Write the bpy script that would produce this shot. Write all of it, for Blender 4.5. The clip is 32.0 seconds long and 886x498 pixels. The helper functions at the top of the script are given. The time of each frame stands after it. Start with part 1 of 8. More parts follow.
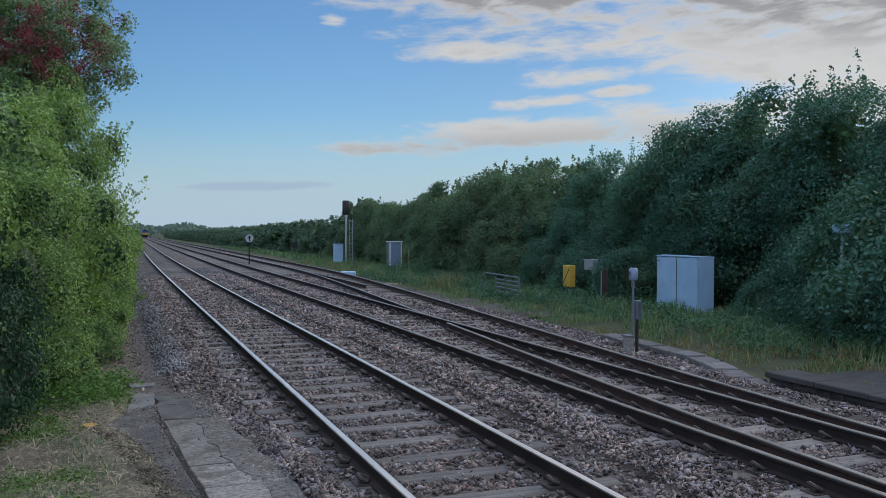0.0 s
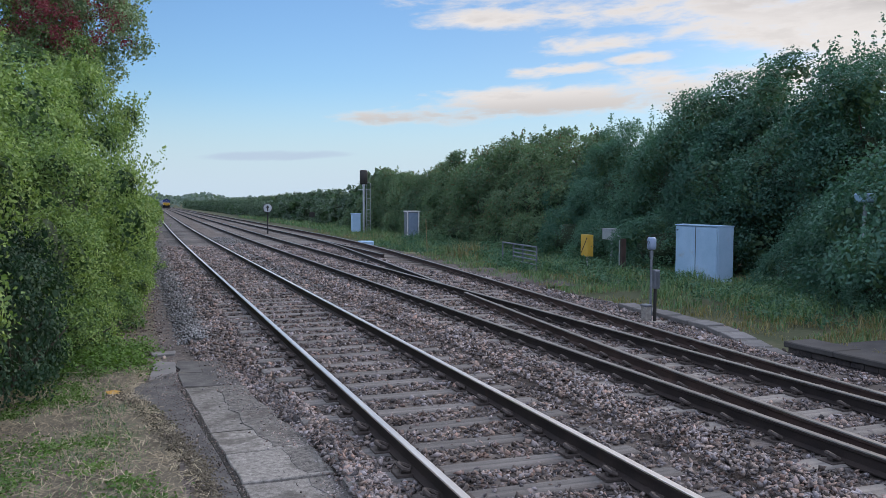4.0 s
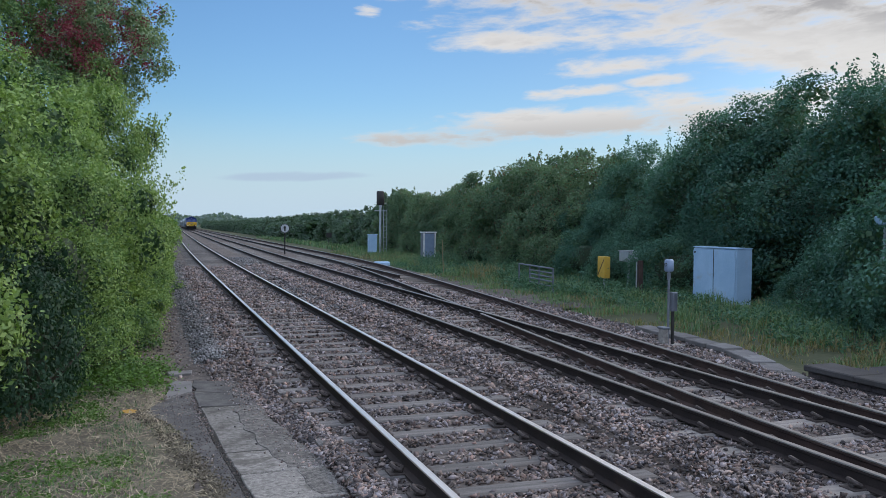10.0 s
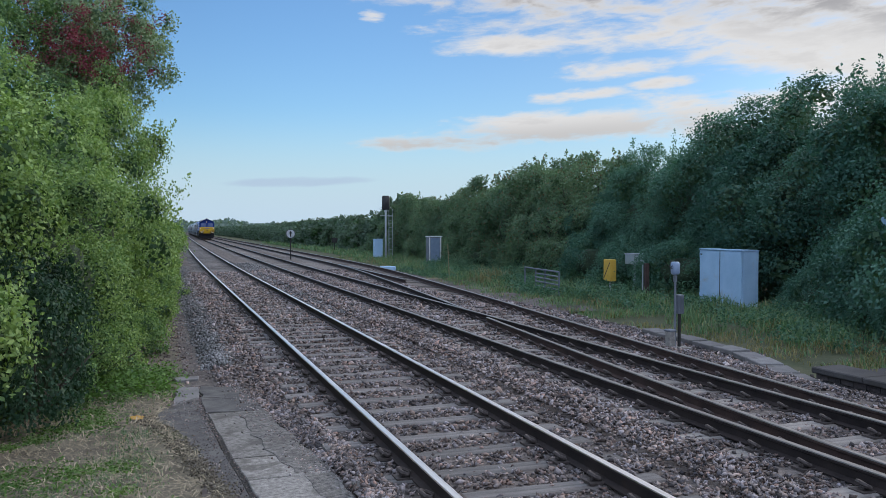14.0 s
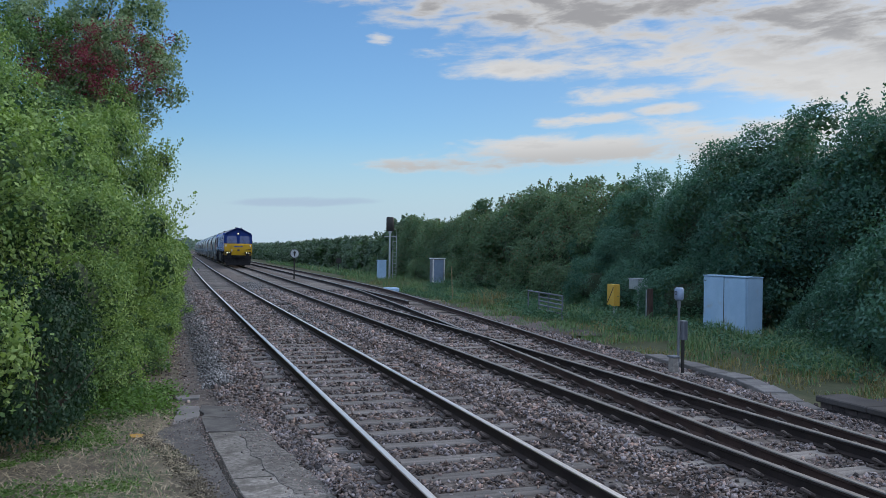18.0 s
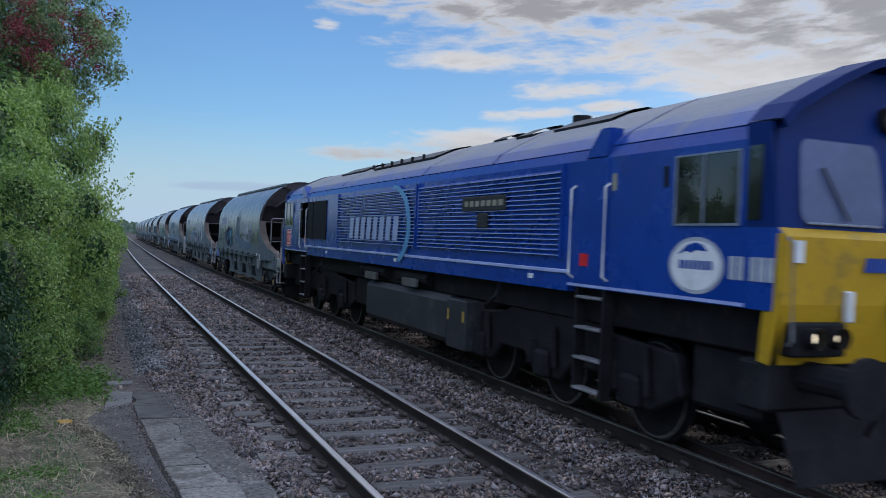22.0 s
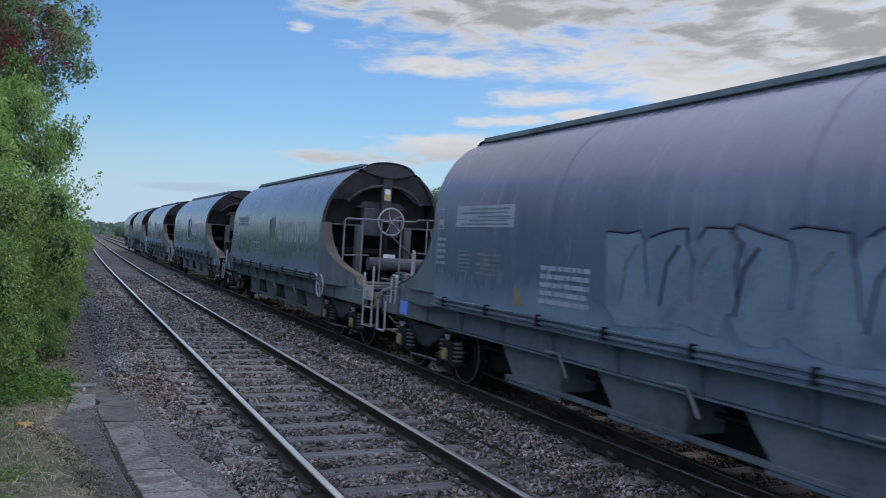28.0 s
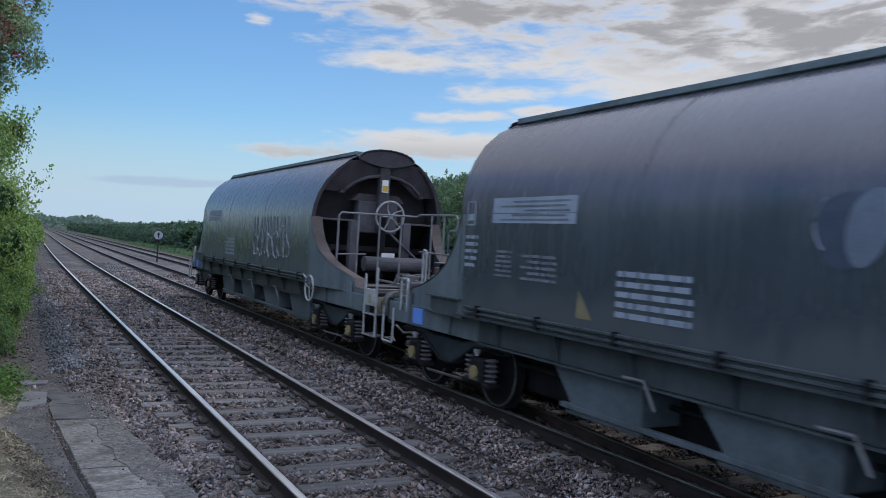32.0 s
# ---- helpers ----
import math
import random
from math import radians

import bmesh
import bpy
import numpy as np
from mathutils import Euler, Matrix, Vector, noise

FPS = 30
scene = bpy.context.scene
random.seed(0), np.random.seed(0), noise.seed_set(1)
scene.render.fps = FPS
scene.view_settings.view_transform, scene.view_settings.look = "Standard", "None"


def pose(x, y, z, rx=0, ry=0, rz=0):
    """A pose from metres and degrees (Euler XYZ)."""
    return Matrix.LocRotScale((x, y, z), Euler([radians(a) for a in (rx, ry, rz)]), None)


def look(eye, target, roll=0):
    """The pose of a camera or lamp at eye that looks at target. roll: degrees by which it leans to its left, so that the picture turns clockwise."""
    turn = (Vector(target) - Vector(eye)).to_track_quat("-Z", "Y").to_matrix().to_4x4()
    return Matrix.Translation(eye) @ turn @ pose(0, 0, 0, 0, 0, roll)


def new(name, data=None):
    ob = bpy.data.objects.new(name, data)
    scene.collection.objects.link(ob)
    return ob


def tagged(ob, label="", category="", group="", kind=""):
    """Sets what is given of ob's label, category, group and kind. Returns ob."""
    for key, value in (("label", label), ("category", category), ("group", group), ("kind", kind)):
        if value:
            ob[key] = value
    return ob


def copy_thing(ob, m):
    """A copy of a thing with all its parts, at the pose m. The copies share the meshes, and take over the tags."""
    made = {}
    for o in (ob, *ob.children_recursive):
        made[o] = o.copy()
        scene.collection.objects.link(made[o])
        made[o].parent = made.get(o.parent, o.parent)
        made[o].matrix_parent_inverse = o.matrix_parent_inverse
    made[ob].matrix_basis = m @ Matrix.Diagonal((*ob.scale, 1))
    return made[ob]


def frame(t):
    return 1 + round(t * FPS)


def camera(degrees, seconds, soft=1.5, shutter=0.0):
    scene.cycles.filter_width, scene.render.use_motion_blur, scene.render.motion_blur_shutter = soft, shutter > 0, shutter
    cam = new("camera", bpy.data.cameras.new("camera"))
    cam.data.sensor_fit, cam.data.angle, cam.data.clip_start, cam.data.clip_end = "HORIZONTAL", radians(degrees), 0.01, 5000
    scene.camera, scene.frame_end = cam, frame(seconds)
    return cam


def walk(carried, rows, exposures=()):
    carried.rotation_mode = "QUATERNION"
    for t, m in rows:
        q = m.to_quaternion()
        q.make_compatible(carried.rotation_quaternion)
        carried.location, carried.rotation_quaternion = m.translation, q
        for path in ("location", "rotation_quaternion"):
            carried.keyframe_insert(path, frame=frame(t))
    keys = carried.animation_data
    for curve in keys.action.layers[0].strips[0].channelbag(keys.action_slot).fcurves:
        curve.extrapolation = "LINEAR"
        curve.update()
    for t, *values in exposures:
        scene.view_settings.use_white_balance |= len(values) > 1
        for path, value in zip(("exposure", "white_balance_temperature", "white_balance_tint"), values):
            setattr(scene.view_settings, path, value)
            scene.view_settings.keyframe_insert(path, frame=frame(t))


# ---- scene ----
cam = camera(56.57, 32.0, soft=0.5, shutter=0.12)
EYE = (0.0, 0.0, 2.024)


def aim(turn, tilt, lean):
    """The camera's pose: degrees to the left, up, and of lean."""
    return pose(*EYE, 0, 0, turn) @ pose(0, 0, 0, 90 + tilt) @ pose(0, 0, 0, 0, 0, -lean)


PATH = [
    (0.0, aim(-21.712, -1.195, -0.283)),
    (0.5, aim(-21.994, -2.505, -0.561)),
    (1.0, aim(-21.982, -3.324, -0.775)),
    (1.5, aim(-21.634, -3.638, -0.780)),
    (2.0, aim(-21.167, -3.628, -0.686)),
    (2.5, aim(-20.840, -3.580, -0.523)),
    (3.0, aim(-20.634, -3.502, -0.324)),
    (3.5, aim(-20.528, -3.426, -0.219)),
    (5.5, aim(-20.404, -3.028, -0.174)),
    (6.0, aim(-20.275, -3.001, -0.198)),
    (6.5, aim(-20.155, -3.018, -0.235)),
    (7.0, aim(-20.051, -3.004, -0.193)),
    (7.5, aim(-19.971, -2.874, -0.213)),
    (8.0, aim(-19.863, -2.586, -0.268)),
    (8.5, aim(-19.722, -2.250, -0.357)),
    (9.0, aim(-19.574, -1.946, -0.407)),
    (9.5, aim(-19.427, -1.831, -0.438)),
    (10.0, aim(-19.360, -1.861, -0.409)),
    (10.5, aim(-19.292, -1.988, -0.336)),
    (11.0, aim(-19.266, -2.100, -0.221)),
    (11.5, aim(-19.216, -2.139, -0.078)),
    (12.0, aim(-19.163, -2.112, 0.113)),
    (12.5, aim(-19.144, -2.022, 0.209)),
    (13.0, aim(-19.122, -1.862, 0.255)),
    (13.5, aim(-19.090, -1.693, 0.226)),
    (14.0, aim(-18.968, -1.574, 0.031)),
    (14.5, aim(-18.772, -1.588, -0.259)),
    (16.5, aim(-18.433, -1.253, -0.663)),
    (17.0, aim(-18.456, -0.879, -0.746)),
    (17.5, aim(-18.437, -0.434, -0.834)),
    (18.0, aim(-18.693, -0.038, -0.848)),
    (18.5, aim(-19.437, 0.395, -0.833)),
    (19.0, aim(-20.300, 0.979, -0.681)),
    (19.5, aim(-21.066, 1.579, -0.486)),
    (20.0, aim(-21.211, 1.845, -0.579)),
    (20.5, aim(-21.230, 1.533, -1.028)),
    (21.0, aim(-21.354, 0.843, -1.666)),
    (21.5, aim(-21.890, -0.035, -2.146)),
    (22.0, aim(-22.717, -0.618, -2.384)),
    (22.5, aim(-23.263, -0.742, -2.544)),
    (23.0, aim(-23.487, -0.668, -2.586)),
    (23.5, aim(-23.495, -0.658, -2.595)),
    (24.0, aim(-23.498, -0.658, -2.659)),
    (24.5, aim(-23.552, -0.655, -2.782)),
    (25.0, aim(-23.641, -0.586, -2.840)),
    (25.5, aim(-23.802, -0.451, -2.932)),
    (27.5, aim(-24.539, -0.113, -3.398)),
    (28.0, aim(-24.722, -0.140, -3.303)),
    (28.5, aim(-24.896, -0.003, -3.356)),
    (29.0, aim(-25.056, 0.149, -3.204)),
    (29.5, aim(-25.199, 0.250, -3.170)),
    (30.0, aim(-25.354, 0.158, -3.074)),
    (30.5, aim(-25.489, 0.048, -3.176)),
    (31.0, aim(-25.646, -0.147, -3.132)),
    (31.5, aim(-26.775, -0.263, -3.269)),
    (32.0, aim(-27.560, -0.305, -3.435)),
]
walk(cam, PATH, exposures=[(0.0, -0.2, 6200, 10), (1.5, 0.12, 6450, 14), (6.0, 0.18, 6500, 14), (10.0, 0.06, 6300, 11), (14.0, 0.1, 6250, 11), (18.0, -0.05, 6200, 10), (19.0, -0.15, 6050, 10), (20.0, -0.32, 6050, 10), (21.0, -0.24, 6200, 10), (22.0, -0.08, 6000, 12), (23.0, 0.1, 6200, 14), (25.0, 0.05, 6050, 12), (32.0, 0.0, 6100, 12)])

# ---- sky and sun ----
SUN_TURN, SUN_HIGH = 74.0, 14.0
UNSEEN_VEIL = (7.9, 9.2, 11.7, 1)
CLOUDS = [(14.1, 14.2, 1.2, 0.5, 0.03), (17.6, 16.2, 1.9, 0.9, 0.1), (14.2, 17.1, 1.3, 0.5, 0.0), (23.9, 12.3, 4.9, 0.85, 0.04), (31.0, 10.5, 5.0, 0.85, 0.07), (28.2, 8.9, 3.4, 0.55, 0.09), (34.0, 9.6, 2.6, 0.5, 0.04), (26.0, 6.7, 12.0, 1.35, 0.075), (18.0, 5.8, 6.0, 0.7, 0.05),
          (40.0, 7.4, 9.0, 2.2, 0.0), (48.0, 9.5, 9.0, 2.5, 0.0)]
world = bpy.data.worlds.new("evening_sky")
scene.world = world
world.use_nodes = True


class Nodes:
    """Short hand for building a node tree."""

    def __init__(self, tree):
        self.t = tree
        tree.nodes.clear()

    def put(self, kind, ins=None):
        n = self.t.nodes.new(kind)
        for k, v in (ins or {}).items():
            if isinstance(v, bpy.types.NodeSocket):
                self.t.links.new(v, n.inputs[k])
            else:
                n.inputs[k].default_value = v
        return n

    def math(self, op, a, b=0.0, c=0.0, clamp=False):
        n = self.put("ShaderNodeMath", {0: a, 1: b, 2: c})
        n.operation, n.use_clamp = op, clamp
        return n.outputs[0]

    def mix(self, f, a, b, blend="MIX"):
        n = self.t.nodes.new("ShaderNodeMix")
        n.data_type, n.blend_type = "RGBA", blend
        for k, v in ((0, f), (6, a), (7, b)):
            if isinstance(v, bpy.types.NodeSocket):
                self.t.links.new(v, n.inputs[k])
            else:
                n.inputs[k].default_value = v
        return n.outputs[2]

    def span(self, f, lo, hi, a, b):
        n = self.put("ShaderNodeMapRange", {0: f, 1: lo, 2: hi, 3: a, 4: b})
        n.interpolation_type = "SMOOTHSTEP"
        return n.outputs[0]

    def ramp(self, f, *stops):
        n = self.put("ShaderNodeValToRGB", {0: f})
        e = n.color_ramp.elements
        while len(e) < len(stops):
            e.new(0.5)
        for el, (p, c) in zip(e, stops):
            el.position = p
            el.color = c if len(c) == 4 else (*c, 1)
        return n.outputs[0]

    def noise(self, vec, scale, detail=3.0, rough=0.55, dist=0.0):
        return self.put("ShaderNodeTexNoise", {"Vector": vec, "Scale": scale, "Detail": detail, "Roughness": rough, "Distortion": dist}).outputs[0]


def make_sky():
    n = Nodes(world.node_tree)
    way = n.put("ShaderNodeTexCoord").outputs["Generated"]
    tex = n.put("ShaderNodeTexSky")
    tex.sky_type, tex.sun_disc, tex.sun_elevation, tex.sun_rotation = "NISHITA", False, radians(SUN_HIGH), radians(SUN_TURN)
    tex.air_density, tex.dust_density, tex.ozone_density = 1.0, 0.6, 2.0
    sky = tex.outputs[0]
    sep = n.put("ShaderNodeSeparateXYZ", {0: way})
    x, y, z = sep.outputs
    # bearing and height of each direction, in degrees
    turn = n.math("MULTIPLY", n.math("ARCTAN2", x, y), 57.3)
    tall = n.math("MULTIPLY", n.math("ARCSINE", z), 57.3)
    soft = n.put("ShaderNodeCombineXYZ", {0: n.math("MULTIPLY", turn, 0.07), 1: n.math("SUBTRACT", n.math("MULTIPLY", tall, 0.27), n.math("MULTIPLY", turn, 0.012)), 2: 0.0}).outputs[0]
    big = n.noise(soft, 1.0, 3.0, 0.5)
    mid = n.noise(soft, 3.2, 7.0, 0.57, 0.35)
    fine = n.noise(soft, 11.0, 5.0, 0.62, 0.2)
    ragged = n.math("ADD", n.math("MULTIPLY", mid, 0.62), n.math("ADD", n.math("MULTIPLY", fine, 0.18), n.math("MULTIPLY", big, 0.42)))

    def bank(a, e, wa, we, slope=0.0):
        """A soft-edged bank of cloud about a bearing and height."""
        u = n.math("DIVIDE", n.math("SUBTRACT", turn, a), wa)
        w = n.math("DIVIDE", n.math("SUBTRACT", n.math("SUBTRACT", tall, e), n.math("MULTIPLY", n.math("SUBTRACT", turn, a), slope)), we)
        r = n.math("ADD", n.math("MULTIPLY", u, u), n.math("MULTIPLY", w, w))
        return n.math("SUBTRACT", 1.0, r)

    banks = None
    for spot in CLOUDS:
        k = n.math("MAXIMUM", bank(*spot), -1.2)
        banks = k if banks is None else n.math("MAXIMUM", banks, k)
    # the broad sheet of cloud on the sun's side
    sheet_right = n.math("SUBTRACT", n.math("DIVIDE", n.math("SUBTRACT", n.math("ADD", tall, n.math("MULTIPLY", turn, 0.28)), 19.2), 3.6), 0.0)
    banks = n.math("MAXIMUM", banks, n.math("MINIMUM", sheet_right, 1.1))
    shape = n.math("ADD", n.math("MULTIPLY", n.math("SUBTRACT", ragged, 0.62), 2.7), n.math("MULTIPLY", banks, 0.58))
    cover = n.span(shape, -0.06, 0.60, 0.0, 0.96)
    # grey undersides of the thick bank, bright ragged rims, and a grey belly to the low bank
    lift = n.math("ADD", n.math("ADD", tall, n.math("MULTIPLY", n.math("SUBTRACT", turn, 30.0), 0.09)), n.math("MULTIPLY", n.math("SUBTRACT", big, 0.5), 5.0))
    deep = n.math("MULTIPLY", n.math("MULTIPLY", n.span(lift, 11.8, 15.4, 0.0, 0.95), n.span(mid, 0.38, 0.58, 0.45, 1.0)), n.span(shape, 0.25, 0.80, 0.15, 1.0))
    billow = n.math("MULTIPLY", n.span(n.math("ADD", mid, n.math("MULTIPLY", fine, 0.35)), 0.54, 0.90, 0.0, 0.28), n.span(shape, 0.35, 0.8, 0.0, 1.0))
    low_bank = n.math("MULTIPLY", n.span(n.math("SUBTRACT", tall, n.math("MULTIPLY", n.math("SUBTRACT", turn, 20.0), 0.06)), 7.3, 5.7, 0.0, 0.5), n.span(shape, 0.12, 0.5, 0.3, 1.0))
    thick = n.math("MAXIMUM", n.math("MAXIMUM", deep, billow), low_bank)
    cloud = n.mix(thick, (6.15, 5.95, 5.65, 1), (2.95, 2.82, 2.75, 1))
    warm = n.math("MULTIPLY", n.span(turn, 25.0, 52.0, 0.0, 1.0), n.span(tall, 14.0, 5.0, 0.0, 1.0))
    cloud = n.mix(warm, cloud, (6.3, 6.0, 5.5, 1))
    # low haze bank over the horizon, with a faint grey streak
    haze = n.span(tall, 0.3, 8.5, 0.92, 0.0)
    blue = n.mix(1.0, sky, n.mix(n.span(turn, 4.0, 34.0, 0.0, 1.0), (0.90, 1.18, 1.48, 1), (0.72, 0.91, 1.14, 1)), "MULTIPLY")
    clear = n.mix(haze, blue, (4.25, 5.40, 6.35, 1))
    dull = n.math("MULTIPLY", n.span(n.math("ADD", bank(9.0, 3.05, 6.0, 0.42, 0.03), n.math("MULTIPLY", n.math("SUBTRACT", mid, 0.5), 1.6)), 0.1, 0.9, 0.0, 0.55), 1.0)
    clear = n.mix(dull, clear, (3.3, 4.0, 5.2, 1))
    seen = n.mix(cover, clear, cloud)
    # bright unseen veil overhead and behind, added to light the ground and train
    back = n.math("SUBTRACT", z, n.math("MULTIPLY", y, 0.38))
    unseen_veil = n.span(back, 0.06, 0.68, 0.0, 1.0)
    seen = n.mix(unseen_veil, seen, UNSEEN_VEIL)
    n.put("ShaderNodeOutputWorld", {0: n.put("ShaderNodeBackground", {0: seen, 1: 0.12}).outputs[0]})


make_sky()
sun = new("sun", bpy.data.lights.new("sun", "SUN"))
sun.data.energy, sun.data.angle, sun.data.color = 1.9, radians(30), (1.0, 0.90, 0.78)
sun.matrix_basis = look((30, 20, 30), (30 - math.sin(radians(SUN_TURN)), 20 - math.cos(radians(SUN_TURN)), 30 - math.tan(radians(SUN_HIGH + 14))))
scene.view_settings.exposure = 0.0
# ---- materials ----
def surf(name, base, other, scale=6.0, rough=0.8, bump=0.3, fine=60.0, metal=0.0, stain=None, stain_scale=1.2, stain_at=0.55, per_piece=0.0, island=0.0,
         spec=0.25, stretch=(1, 1, 1), low=0.005, hues=None):
    """A surface of two tones in two scales of variation, an optional stain colour, fine relief and a tone that varies from piece to piece."""
    m = bpy.data.materials.new(name)
    m.use_nodes = True
    n = Nodes(m.node_tree)
    at = n.put("ShaderNodeMapping", {0: n.put("ShaderNodeTexCoord").outputs["Object"], 3: stretch}).outputs[0]
    a = n.noise(at, scale, 4.0, 0.6)
    b = n.noise(at, fine, 3.0, 0.6)
    tone = n.math("ADD", n.math("MULTIPLY", a, 0.65), n.math("MULTIPLY", b, 0.35))
    col = n.mix(n.ramp(tone, (0.36, (0, 0, 0)), (0.64, (1, 1, 1))), (*base, 1), (*other, 1))
    if stain:
        s = n.noise(at, stain_scale, 5.0, 0.65, 0.4)
        col = n.mix(n.ramp(s, (stain_at, (0, 0, 0)), (stain_at + 0.14, (0.85, 0.85, 0.85))), col, (*stain, 1))
    if per_piece or island:
        r = n.put("ShaderNodeObjectInfo").outputs["Random"] if per_piece else n.put("ShaderNodeNewGeometry").outputs["Random Per Island"]
        k = per_piece or island
        v = n.math("ADD", n.math("MULTIPLY", r, 2 * k), 1 - k)
        col = n.mix(1.0, col, n.put("ShaderNodeCombineColor", {0: v, 1: v, 2: v}).outputs[0], "MULTIPLY")
        if hues:
            pick = n.math("FRACT", n.math("MULTIPLY", r, 37.0))
            col = n.mix(1.0, col, n.ramp(pick, *[(q / (len(hues) - 1), h) for q, h in enumerate(hues)]), "MULTIPLY")
    rr = n.math("ADD", n.math("MULTIPLY", a, 0.24), rough - 0.12, clamp=True)
    p = n.put("ShaderNodeBsdfPrincipled", {"Base Color": col, "Roughness": rr, "Metallic": metal, "Specular IOR Level": spec})
    if bump:
        n.t.links.new(n.put("ShaderNodeBump", {"Strength": bump, "Distance": low, "Height": tone}).outputs[0], p.inputs["Normal"])
    n.put("ShaderNodeOutputMaterial", {0: p.outputs[0]})
    return m


def leaf_mat(name, base, other, third=None, spread=0.45):
    """Leaves: tones that vary from leaf to leaf, a little light through them."""
    m = bpy.data.materials.new(name)
    m.use_nodes = True
    n = Nodes(m.node_tree)
    r = n.put("ShaderNodeNewGeometry").outputs["Random Per Island"]
    patch = n.noise(n.put("ShaderNodeTexCoord").outputs["Object"], 0.9, 3.0, 0.6)
    col = n.mix(n.math("ADD", n.math("MULTIPLY", r, spread), n.math("ADD", n.math("MULTIPLY", n.math("SUBTRACT", patch, 0.34), 1.3), n.math("MULTIPLY", n.math("SUBTRACT", n.put("ShaderNodeObjectInfo").outputs["Random"], 0.5), 0.5)), clamp=True), (*base, 1), (*other, 1))
    if third:
        col = n.mix(n.ramp(r, (0.90, (0, 0, 0)), (0.96, (1, 1, 1))), col, (*third, 1))
    p = n.put("ShaderNodeBsdfPrincipled", {"Base Color": col, "Roughness": 0.55, "Specular IOR Level": 0.22})
    t = n.put("ShaderNodeBsdfTranslucent", {0: n.mix(1.0, col, (1.1, 1.3, 0.6, 1), "MULTIPLY")})
    n.put("ShaderNodeOutputMaterial", {0: n.put("ShaderNodeMixShader", {0: 0.28, 1: p.outputs[0], 2: t.outputs[0]}).outputs[0]})
    return m


def glow_mat(name, colour, strength):
    m = bpy.data.materials.new(name)
    m.use_nodes = True
    n = Nodes(m.node_tree)
    n.put("ShaderNodeOutputMaterial", {0: n.put("ShaderNodeEmission", {0: (*colour, 1), 1: strength}).outputs[0]})
    return m


